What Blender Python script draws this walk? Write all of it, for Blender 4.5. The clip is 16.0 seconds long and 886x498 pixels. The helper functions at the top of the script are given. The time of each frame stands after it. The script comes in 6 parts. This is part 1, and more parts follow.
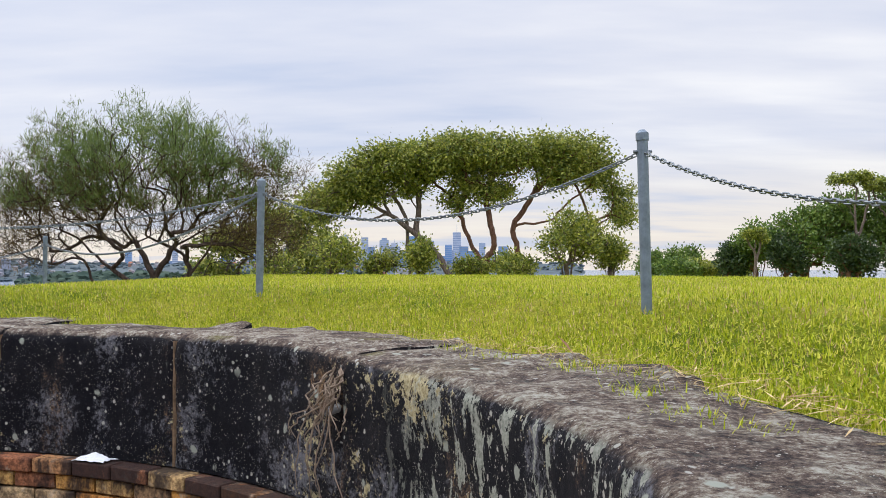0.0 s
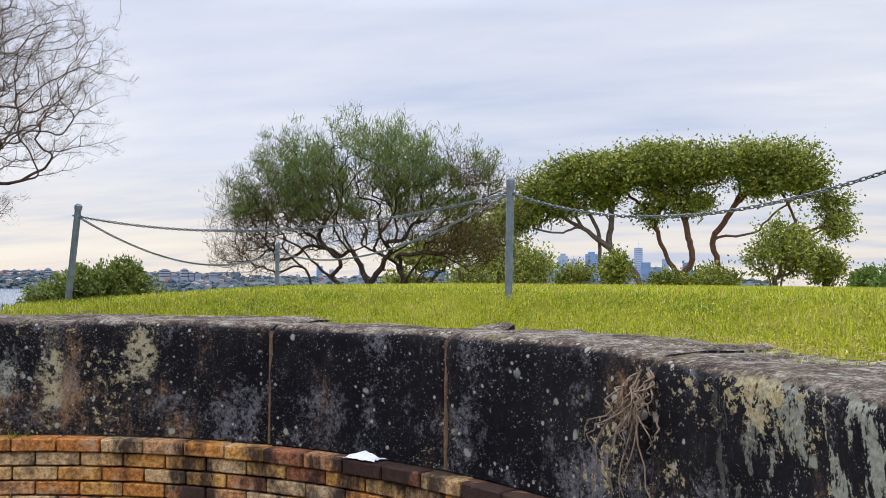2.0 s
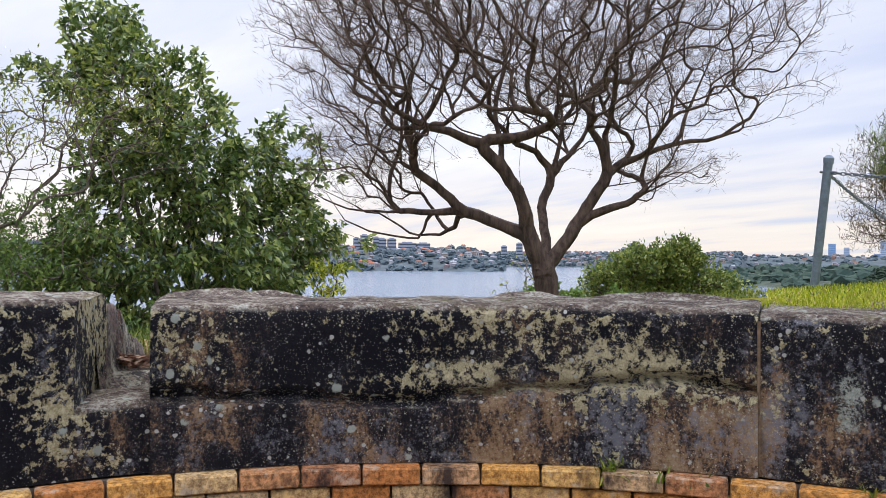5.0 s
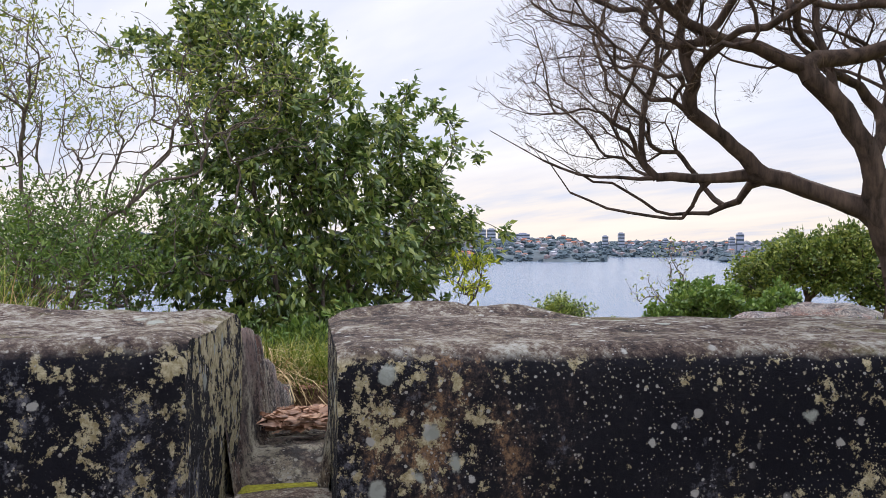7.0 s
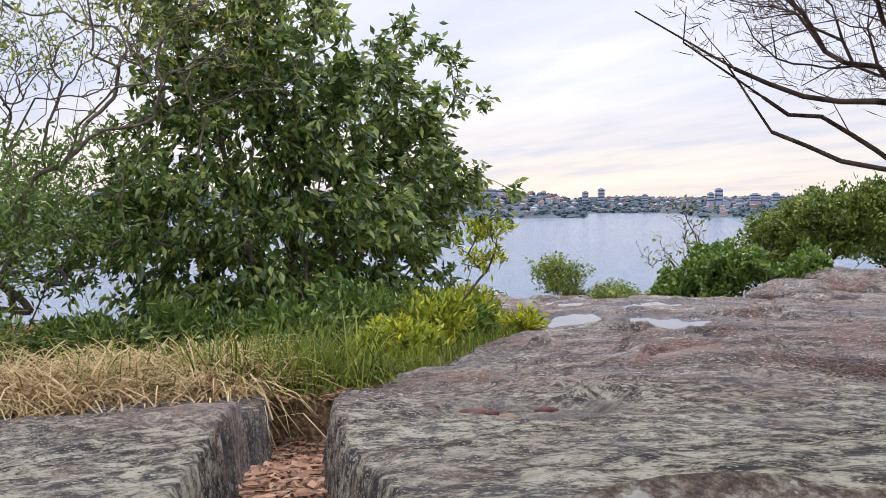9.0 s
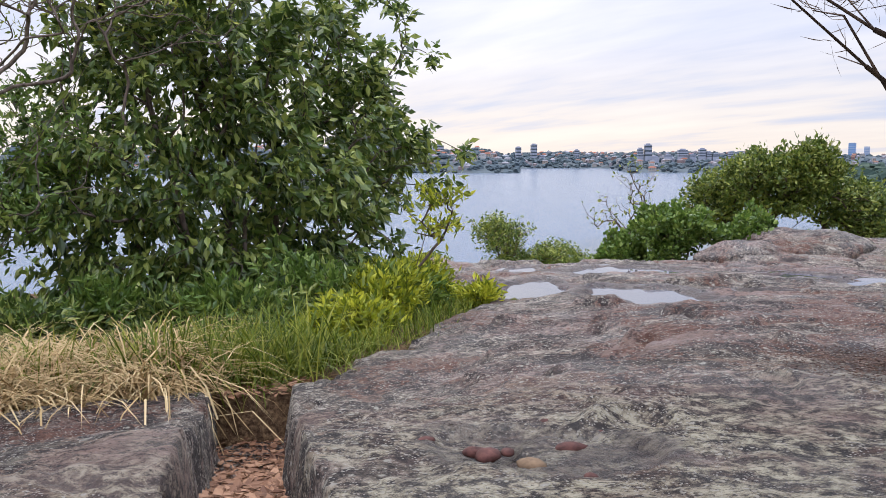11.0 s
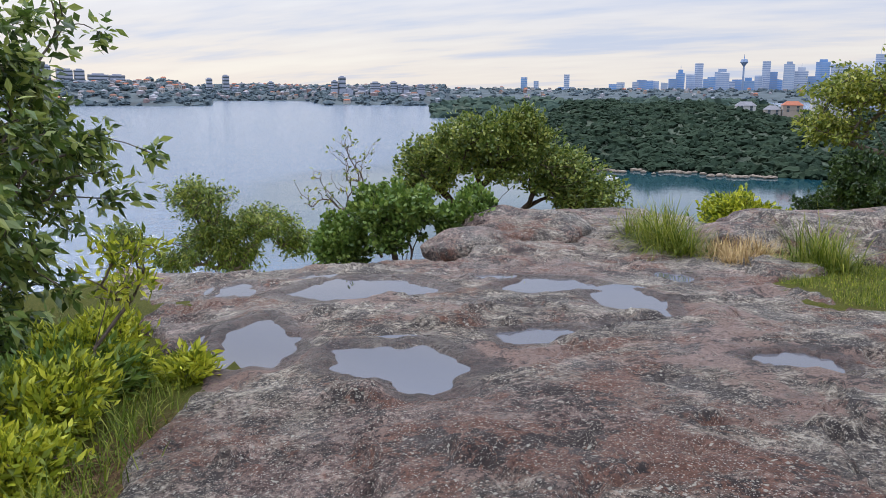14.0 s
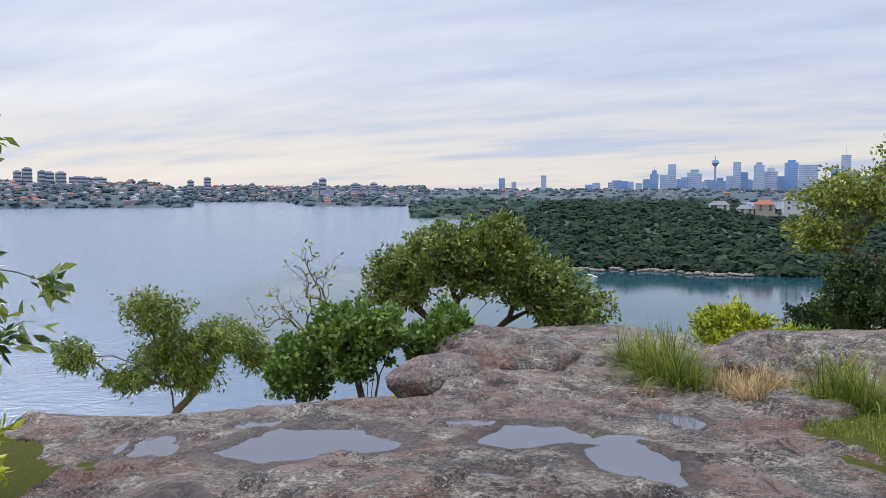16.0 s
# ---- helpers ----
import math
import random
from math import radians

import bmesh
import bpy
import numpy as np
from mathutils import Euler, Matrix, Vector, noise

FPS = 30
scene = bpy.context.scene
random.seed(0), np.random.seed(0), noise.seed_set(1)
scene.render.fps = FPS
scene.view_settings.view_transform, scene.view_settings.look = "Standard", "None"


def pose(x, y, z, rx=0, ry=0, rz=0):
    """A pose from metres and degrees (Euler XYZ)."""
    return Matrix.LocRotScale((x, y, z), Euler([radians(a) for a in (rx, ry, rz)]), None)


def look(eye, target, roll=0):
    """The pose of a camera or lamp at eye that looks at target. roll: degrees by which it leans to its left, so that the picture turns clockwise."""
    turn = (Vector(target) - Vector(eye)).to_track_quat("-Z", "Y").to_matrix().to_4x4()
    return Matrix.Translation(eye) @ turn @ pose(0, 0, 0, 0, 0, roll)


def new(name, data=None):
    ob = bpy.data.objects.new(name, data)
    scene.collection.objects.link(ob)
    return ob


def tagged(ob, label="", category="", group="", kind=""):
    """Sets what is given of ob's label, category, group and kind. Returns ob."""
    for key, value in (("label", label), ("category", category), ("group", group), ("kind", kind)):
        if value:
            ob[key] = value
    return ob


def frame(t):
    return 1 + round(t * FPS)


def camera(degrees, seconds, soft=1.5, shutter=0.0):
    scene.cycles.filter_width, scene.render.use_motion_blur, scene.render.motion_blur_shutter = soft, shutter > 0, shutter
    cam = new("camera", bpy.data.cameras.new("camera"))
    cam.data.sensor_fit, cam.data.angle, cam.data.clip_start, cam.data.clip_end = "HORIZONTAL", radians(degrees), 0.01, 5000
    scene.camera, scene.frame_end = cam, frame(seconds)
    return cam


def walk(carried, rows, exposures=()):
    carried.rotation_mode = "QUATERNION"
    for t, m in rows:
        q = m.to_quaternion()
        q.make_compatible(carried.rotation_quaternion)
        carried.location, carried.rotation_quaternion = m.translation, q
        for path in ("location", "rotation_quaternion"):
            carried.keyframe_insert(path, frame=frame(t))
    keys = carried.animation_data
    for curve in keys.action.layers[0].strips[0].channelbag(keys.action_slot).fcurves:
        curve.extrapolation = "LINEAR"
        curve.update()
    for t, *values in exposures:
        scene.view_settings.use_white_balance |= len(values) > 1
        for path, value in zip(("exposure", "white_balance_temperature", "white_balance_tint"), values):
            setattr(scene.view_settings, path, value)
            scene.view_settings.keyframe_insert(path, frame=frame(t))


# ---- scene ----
cam = camera(56.8, 16.0, soft=0.6)
METRES, EYE, TILT, LEAN, TURN = 10.0, 1.5, 1.06, 0.0, 0.0
ROWS = [
    (0.0, 0.0, 0.0, 0.0, 0.0, 0.0, -0.0),
    (0.5, -0.0118, 0.009, 0.0016, -0.52, -0.2, -0.08),
    (1.0, -0.0204, 0.0144, -0.0013, -0.87, 0.46, -0.12),
    (1.5, -0.0293, 0.0169, -0.0022, 0.61, 1.13, -0.2),
    (2.0, -0.0456, 0.0183, -0.0085, 12.43, 1.07, -0.22),
    (2.5, -0.069, 0.0284, -0.0107, 24.44, 0.7, 0.08),
    (3.0, -0.0993, 0.0428, -0.0109, 34.78, 0.14, 0.37),
    (3.5, -0.1238, 0.052, -0.0111, 40.07, -0.15, 0.56),
    (4.0, -0.1587, 0.0585, -0.0104, 43.11, -0.21, 0.59),
    (4.5, -0.2029, 0.0753, -0.0125, 44.29, -0.25, 0.53),
    (5.0, -0.2534, 0.0875, -0.0117, 46.36, -0.3, 0.46),
    (7.5, -0.4662, 0.1665, -0.0141, 53.9, -1.2, 0.77),
    (8.0, -0.5123, 0.1869, -0.0093, 53.88, -1.73, 0.81),
    (8.5, -0.5455, 0.2071, -0.0099, 53.26, -2.36, 0.83),
    (9.0, -0.5653, 0.222, -0.0084, 51.91, -3.96, 0.9),
    (11.5, -0.6222, 0.2524, 0.0028, 46.94, -7.25, 0.84),
    (12.0, -0.6294, 0.2723, 0.0081, 45.15, -7.64, 1.01),
    (12.5, -0.6457, 0.2935, 0.02, 32.51, -9.59, -0.43),
    (13.0, -0.6686, 0.3058, 0.0369, 26.55, -11.46, -0.46),
    (13.5, -0.6958, 0.3235, 0.0544, 26.17, -12.39, 0.08),
    (14.0, -0.7335, 0.357, 0.0671, 26.44, -11.97, 0.22),
    (14.5, -0.7544, 0.3899, 0.0729, 26.78, -9.15, 0.24),
    (15.0, -0.7674, 0.4214, 0.0774, 27.03, -7.36, 0.37),
    (15.5, -0.7763, 0.4559, 0.0768, 26.59, -6.04, 0.44),
    (16.0, -0.7828, 0.4912, 0.0775, 25.01, -5.06, 0.42),
]
walk(cam, [(t, pose(0, 0, EYE, TILT, LEAN, TURN) @ pose(METRES * x, METRES * y, METRES * z, 90 + pitch, roll, yaw)) for t, x, y, z, yaw, pitch, roll in ROWS],
     exposures=[(0.0, 0.06, 6450, 10), (1.5, 0.0, 6420, 10), (5.0, 0.14, 6250, 12), (9.0, 0.15, 6400, 14), (12.5, 0.14, 6230, 14), (14.5, -0.06, 6180, 10), (16.0, -0.1, 6150, 10)])

# ---- world and light ----
SUN_AZ, SUN_EL = radians(-60), radians(38)
world = bpy.data.worlds.new("sky")
scene.world = world
world.use_nodes = True


def wnode(kind, **props):
    n = world.node_tree.nodes.new(kind)
    for k, v in props.items():
        n.inputs[k].default_value = v
    return n


def wlink(a, b):
    world.node_tree.links.new(a, b)


def wmath(op, a, b=None):
    n = world.node_tree.nodes.new("ShaderNodeMath")
    n.operation = op
    for i, v in enumerate((a, b)):
        if v is None:
            continue
        if isinstance(v, (int, float)):
            n.inputs[i].default_value = v
        else:
            wlink(v, n.inputs[i])
    return n.outputs[0]


def wramp(fac, stops):
    n = world.node_tree.nodes.new("ShaderNodeValToRGB")
    n.color_ramp.elements.remove(n.color_ramp.elements[1])
    for i, (p, c) in enumerate(stops):
        e = n.color_ramp.elements[0] if i == 0 else n.color_ramp.elements.new(p)
        e.position, e.color = p, (*c, 1)
    wlink(fac, n.inputs[0])
    return n.outputs[0]


def wmix(fac, a, b, blend="MIX"):
    n = world.node_tree.nodes.new("ShaderNodeMix")
    n.data_type, n.blend_type = "RGBA", blend
    for sock, v in ((n.inputs[0], fac), (n.inputs[6], a), (n.inputs[7], b)):
        if isinstance(v, (int, float)):
            sock.default_value = v
        elif isinstance(v, tuple):
            sock.default_value = (*v, 1)
        else:
            wlink(v, sock)
    return n.outputs[2]


def build_sky():
    world.node_tree.nodes.clear()
    coord = wnode("ShaderNodeTexCoord")
    sep = wnode("ShaderNodeSeparateXYZ")
    wlink(coord.outputs["Generated"], sep.inputs[0])
    up = wmath("MAXIMUM", sep.outputs[2], 0.0)
    low = wmath("ADD", up, 0.13)
    comb = wnode("ShaderNodeCombineXYZ")
    wlink(wmath("DIVIDE", sep.outputs[0], low), comb.inputs[0])
    wlink(wmath("DIVIDE", sep.outputs[1], low), comb.inputs[1])
    turn = wnode("ShaderNodeMapping")
    turn.inputs["Rotation"].default_value = (0, 0, radians(35))
    turn.inputs["Scale"].default_value = (0.55, 1.5, 1)
    wlink(comb.outputs[0], turn.inputs[0])
    big = wnode("ShaderNodeTexNoise", Scale=0.7, Detail=5.0, Roughness=0.5)
    fine = wnode("ShaderNodeTexNoise", Scale=2.2, Detail=6.0, Roughness=0.5)
    wlink(turn.outputs[0], big.inputs["Vector"])
    wlink(turn.outputs[0], fine.inputs["Vector"])
    both = wmath("ADD", wmath("MULTIPLY", big.outputs[0], 0.68), wmath("MULTIPLY", fine.outputs[0], 0.32))
    cloud = wramp(both, [(0.34, (0.50, 0.58, 0.77)), (0.45, (0.66, 0.70, 0.83)), (0.54, (0.76, 0.78, 0.87)), (0.66, (0.92, 0.92, 0.95))])
    warm = wramp(both, [(0.40, (0.62, 0.66, 0.78)), (0.50, (0.90, 0.82, 0.74)), (0.62, (0.95, 0.88, 0.78))])
    band = wramp(up, [(0.0, (1, 1, 1)), (0.05, (0.75, 0.75, 0.75)), (0.14, (0, 0, 0))])
    col = wmix(band, cloud, warm)
    sky = world.node_tree.nodes.new("ShaderNodeTexSky")
    sky.sky_type, sky.sun_disc = "NISHITA", False
    sky.sun_elevation, sky.sun_rotation = SUN_EL, SUN_AZ
    bluesky = wmix(1.0, sky.outputs[0], (0.1, 0.1, 0.1), "MULTIPLY")
    col = wmix(0.1, col, bluesky)
    # an overcast dome is brighter overhead than at the horizon
    lift = wramp(up, [(0.0, (0.20, 0.20, 0.20)), (0.31, (0.21, 0.21, 0.21)), (0.55, (0.52, 0.52, 0.52)), (1.0, (0.72, 0.72, 0.72))])
    col = wmix(1.0, col, lift, "MULTIPLY")
    bg = wnode("ShaderNodeBackground", Strength=5.0)
    wlink(col, bg.inputs[0])
    out = wnode("ShaderNodeOutputWorld")
    wlink(bg.outputs[0], out.inputs[0])


build_sky()
sun = new("sun", bpy.data.lights.new("sun", "SUN"))
sun.data.energy, sun.data.angle, sun.data.color = 1.5, radians(14), (1.0, 0.95, 0.88)
sun.matrix_world = look((math.sin(SUN_AZ) * 50, math.cos(SUN_AZ) * 50, math.tan(SUN_EL) * 50), (0, 0, 0))

# ---- materials ----
class Mat:
    def __init__(self, name, rough=0.8, metal=0.0, spec=0.3):
        self.m = bpy.data.materials.new(name)
        self.m.use_nodes = True
        self.nt = self.m.node_tree
        self.b = self.nt.nodes["Principled BSDF"]
        self.b.inputs["Roughness"].default_value = rough
        self.b.inputs["Metallic"].default_value = metal
        self.b.inputs["Specular IOR Level"].default_value = spec
        geo = self.nt.nodes.new("ShaderNodeNewGeometry")
        self.pos, self.nor, self.isl = geo.outputs["Position"], geo.outputs["Normal"], geo.outputs["Random Per Island"]
        self.point = geo.outputs["Pointiness"]
        oi = self.nt.nodes.new("ShaderNodeObjectInfo")
        self.rnd = oi.outputs["Random"]
        self.obj = self.nt.nodes.new("ShaderNodeTexCoord").outputs["Object"]

    def link(self, a, sock):
        if isinstance(a, (int, float)):
            sock.default_value = a
        elif isinstance(a, (tuple, list)):
            sock.default_value = (*a, 1) if len(a) == 3 and sock.type == "RGBA" else a
        else:
            self.nt.links.new(a, sock)

    def noise(self, scale, detail=5.0, rough=0.6, stretch=(1, 1, 1), vec=None, dist=0.0):
        mp = self.nt.nodes.new("ShaderNodeMapping")
        mp.inputs["Scale"].default_value = stretch
        self.link(vec or self.pos, mp.inputs[0])
        n = self.nt.nodes.new("ShaderNodeTexNoise")
        n.inputs["Scale"].default_value, n.inputs["Detail"].default_value = scale, detail
        n.inputs["Roughness"].default_value, n.inputs["Distortion"].default_value = rough, dist
        self.link(mp.outputs[0], n.inputs["Vector"])
        return n.outputs[0]

    def cells(self, scale, feature="F1", out=0, stretch=(1, 1, 1), rand=1.0):
        mp = self.nt.nodes.new("ShaderNodeMapping")
        mp.inputs["Scale"].default_value = stretch
        self.link(self.pos, mp.inputs[0])
        n = self.nt.nodes.new("ShaderNodeTexVoronoi")
        n.feature = feature
        n.inputs["Scale"].default_value, n.inputs["Randomness"].default_value = scale, rand
        self.link(mp.outputs[0], n.inputs["Vector"])
        return n.outputs[out]

    def ramp(self, fac, stops):
        n = self.nt.nodes.new("ShaderNodeValToRGB")
        n.color_ramp.elements.remove(n.color_ramp.elements[1])
        for i, (p, c) in enumerate(stops):
            e = n.color_ramp.elements[0] if i == 0 else n.color_ramp.elements.new(p)
            c = (c, c, c) if isinstance(c, (int, float)) else c
            e.position, e.color = p, (*c, 1)
        self.link(fac, n.inputs[0])
        return n.outputs[0]

    def math(self, op, a, b=0.0):
        n = self.nt.nodes.new("ShaderNodeMath")
        n.operation = op
        self.link(a, n.inputs[0])
        self.link(b, n.inputs[1])
        return n.outputs[0]

    def mix(self, fac, a, b, blend="MIX"):
        n = self.nt.nodes.new("ShaderNodeMix")
        n.data_type, n.blend_type = "RGBA", blend
        self.link(fac, n.inputs[0])
        self.link(a, n.inputs[6])
        self.link(b, n.inputs[7])
        return n.outputs[2]

    def z(self, which=2, vec=None):
        n = self.nt.nodes.new("ShaderNodeSeparateXYZ")
        self.link(vec or self.pos, n.inputs[0])
        return n.outputs[which]

    def color(self, c):
        self.link(c, self.b.inputs["Base Color"])
        return self

    def rough(self, r):
        self.link(r, self.b.inputs["Roughness"])
        return self

    def bump(self, h, strength=0.5, dist=0.01):
        n = self.nt.nodes.new("ShaderNodeBump")
        n.inputs["Strength"].default_value, n.inputs["Distance"].default_value = strength, dist
        self.link(h, n.inputs["Height"])
        self.link(n.outputs[0], self.b.inputs["Normal"])
        return self


def leaf_mat(name, dark, mid, light, rough=0.45, trans=0.25, spec=0.4):
    k = Mat(name, rough, spec=spec)
    v = k.math("ADD", k.math("MULTIPLY", k.isl, 0.6), k.math("MULTIPLY", k.noise(1.3, 3), 0.4))
    c = k.ramp(v, [(0.15, dark), (0.5, mid), (0.85, light)])
    k.color(c)
    t = k.nt.nodes.new("ShaderNodeBsdfTranslucent")
    k.link(c, t.inputs[0])
    m = k.nt.nodes.new("ShaderNodeMixShader")
    m.inputs[0].default_value = trans
    out = k.nt.nodes["Material Output"]
    k.nt.links.new(k.b.outputs[0], m.inputs[1])
    k.nt.links.new(t.outputs[0], m.inputs[2])
    k.nt.links.new(m.outputs[0], out.inputs[0])
    return k.m


def bark_mat(name, dark, light, scale=30):
    k = Mat(name, 0.9, spec=0.15)
    n = k.noise(scale, 6, 0.65, (1, 1, 0.25))
    k.color(k.mix(k.noise(4, 3), k.ramp(n, [(0.3, dark), (0.7, light)]), light, "MIX"))
    k.link(k.ramp(n, [(0.3, dark), (0.7, light)]), k.b.inputs["Base Color"])
    return k.bump(n, 0.6, 0.004).m


def make_stone(name):
    """Blackened sandstone with bare tan scars, yellow crusts and pale round lichens."""
    k = Mat(name, 0.92, spec=0.2)
    grain = k.noise(70, 6, 0.8)
    crust0 = k.noise(1.7, 4, 0.6)
    n1 = k.math("ADD", k.math("MULTIPLY", k.noise(2.8, 8, 0.72, (1, 1, 0.5)), 0.7), k.math("MULTIPLY", grain, 0.3))
    # the western curve shows bare stone below its crack, the eastern one is black all over
    side = k.ramp(k.math("MULTIPLY", k.math("ADD", k.z(0), 6.0), 0.15), [(0.05, 0.0), (0.11, 1.0), (0.40, 1.0), (0.56, 0.0)])
    lower = k.ramp(k.math("ADD", k.z(2), k.math("MULTIPLY", k.math("SUBTRACT", crust0, 0.5), 0.25)), [(0.80, 1.0), (0.92, 0.0)])
    n1 = k.math("ADD", n1, k.math("SUBTRACT", k.math("MULTIPLY", k.math("MULTIPLY", side, lower), 0.078), 0.030))
    base = k.ramp(n1, [(0.43, (0.004, 0.004, 0.008)), (0.52, (0.012, 0.011, 0.014)), (0.555, (0.055, 0.040, 0.034)), (0.59, (0.24, 0.145, 0.075)), (0.65, (0.36, 0.26, 0.16))])
    # pale weathered bloom, lowest on the face
    bl = k.math("ADD", k.math("MULTIPLY", k.noise(3.3, 7, 0.7, (1, 1, 0.7)), 0.6), k.math("MULTIPLY", k.noise(40, 5, 0.8), 0.4))
    bl = k.math("ADD", bl, k.math("MULTIPLY", k.math("SUBTRACT", lower, 0.6), 0.035))
    base = k.mix(k.ramp(bl, [(0.525, 0.0), (0.60, 0.8)]), base, (0.21, 0.21, 0.235))
    # yellow crusts, thick along the crack, the joints and the gap
    colony = k.noise(1.25, 3, 0.5)
    crust = k.noise(24, 7, 0.75)
    belt = k.ramp(k.z(2), [(0.74, 0.0), (0.85, 1.0), (0.92, 1.0), (1.04, 0.0)])
    ym = k.math("ADD", k.math("MULTIPLY", colony, 0.6), k.math("MULTIPLY", crust, 0.55))
    ym = k.math("ADD", ym, k.math("SUBTRACT", k.math("MULTIPLY", side, k.math("ADD", 0.026, k.math("MULTIPLY", belt, 0.034))), 0.028))
    ymask = k.ramp(ym, [(0.645, 0.0), (0.656, 1.0)])
    base = k.mix(ymask, base, k.ramp(grain, [(0.42, (0.32, 0.26, 0.13)), (0.58, (0.60, 0.53, 0.33))]))
    # small yellow-grey crust spots scattered over the western face
    for sc, cut, stay in ((24, 0.26, 0.53), (55, 0.28, 0.50), (120, 0.30, 0.49)):
        d = k.math("ADD", k.cells(sc), k.math("MULTIPLY", k.noise(sc * 3, 3), 0.35))
        some = k.ramp(k.noise(sc * 0.14, 3), [(stay - 0.02, 0.0), (stay + 0.02, 1.0)])
        base = k.mix(k.math("MULTIPLY", k.math("MULTIPLY", k.ramp(d, [(cut, 1.0), (cut + 0.05, 0.0)]), some), side), base, (0.48, 0.43, 0.29))
    # large crust patches of known place: centre, half width, half height, colour
    for at, w, h, col in (((-3.66, 3.98, 0.87), 0.055, 0.14, (0.44, 0.47, 0.40)), ((-3.44, 4.06, 0.88), 0.085, 0.30, (0.50, 0.44, 0.27)), ((-4.33, 3.60, 0.96), 0.26, 0.10, (0.54, 0.47, 0.28)), ((-4.85, 3.22, 0.93), 0.20, 0.06, (0.52, 0.45, 0.27)), ((-2.95, 4.09, 1.02), 0.10, 0.14, (0.48, 0.43, 0.28))):
        a = k.nt.nodes.new("ShaderNodeVectorMath")
        a.operation = "SUBTRACT"
        k.link(k.pos, a.inputs[0])
        a.inputs[1].default_value = at
        b = k.nt.nodes.new("ShaderNodeVectorMath")
        b.operation = "MULTIPLY"
        k.link(a.outputs[0], b.inputs[0])
        b.inputs[1].default_value = (1 / w, 1 / w, 1 / h)
        c = k.nt.nodes.new("ShaderNodeVectorMath")
        c.operation = "LENGTH"
        k.link(b.outputs[0], c.inputs[0])
        d = k.math("ADD", c.outputs["Value"], k.math("ADD", k.math("MULTIPLY", k.math("SUBTRACT", k.noise(9, 6, 0.75), 0.5), 2.2), k.math("MULTIPLY", k.math("SUBTRACT", grain, 0.5), 2.6)))
        hold = k.math("MULTIPLY", k.ramp(d, [(0.75, 0.95), (1.05, 0.0)]), k.ramp(crust, [(0.43, 0.0), (0.50, 1.0)]))
        base = k.mix(hold, base, k.mix(0.5, col, k.ramp(grain, [(0.4, 0.2), (0.6, 0.8)]), "OVERLAY"))
    # level faces: reddish earth, grey crust and moss
    upn = k.z(2, k.nor)
    flat = k.ramp(k.math("ADD", upn, k.math("MULTIPLY", k.noise(12, 5), 0.4)), [(0.75, 0.0), (1.05, 0.9)])
    tn = k.math("ADD", k.math("MULTIPLY", k.noise(7, 8, 0.75), 0.5), k.math("MULTIPLY", k.noise(55, 6, 0.8), 0.5))
    top = k.ramp(tn, [(0.41, (0.022, 0.017, 0.016)), (0.47, (0.092, 0.063, 0.050)), (0.512, (0.185, 0.140, 0.105)), (0.55, (0.34, 0.31, 0.25)), (0.62, (0.52, 0.50, 0.43))])
    moss = k.ramp(k.noise(3.1, 5, 0.65), [(0.60, 0.0), (0.67, 0.6)])
    top = k.mix(moss, top, (0.13, 0.12, 0.02))
    base = k.mix(flat, base, top)
    # round pale lichens of three sizes, in drifts
    for sc, cut, stay, col in ((9, 0.28, 0.53, (0.38, 0.40, 0.34)), (20, 0.29, 0.515, (0.46, 0.45, 0.40)), (46, 0.27, 0.50, (0.44, 0.42, 0.36)), (100, 0.28, 0.50, (0.40, 0.38, 0.34))):
        d = k.math("ADD", k.cells(sc), k.math("MULTIPLY", k.noise(sc * 4, 3), 0.3))
        spot = k.ramp(d, [(cut, 1.0), (cut + 0.05, 0.0)])
        some = k.ramp(k.noise(max(1.6, sc * 0.16), 2), [(stay - 0.02, 0.0), (stay + 0.01, 1.0)])
        base = k.mix(k.math("MULTIPLY", spot, some), base, col)
    # broad grey-green lichen runs on the eastern curve
    run = k.math("ADD", k.math("MULTIPLY", k.noise(17, 6, 0.65, (1, 1, 0.38)), 0.8), k.math("MULTIPLY", grain, 0.2))
    far_e = k.ramp(k.math("MULTIPLY", k.math("ADD", k.z(0), 3.0), 0.2), [(0.555, 0.0), (0.60, 1.0)])
    far_e = k.math("MULTIPLY", far_e, k.math("SUBTRACT", 1.0, flat))
    base = k.mix(k.math("MULTIPLY", far_e, k.ramp(run, [(0.53, 0.0), (0.55, 0.9)])), base, k.ramp(grain, [(0.42, (0.27, 0.29, 0.24)), (0.58, (0.46, 0.47, 0.40))]))
    k.color(base)
    h = k.math("ADD", k.noise(14, 9, 0.8), k.math("MULTIPLY", ymask, 0.12))
    return k.bump(h, 1.0, 0.03).m


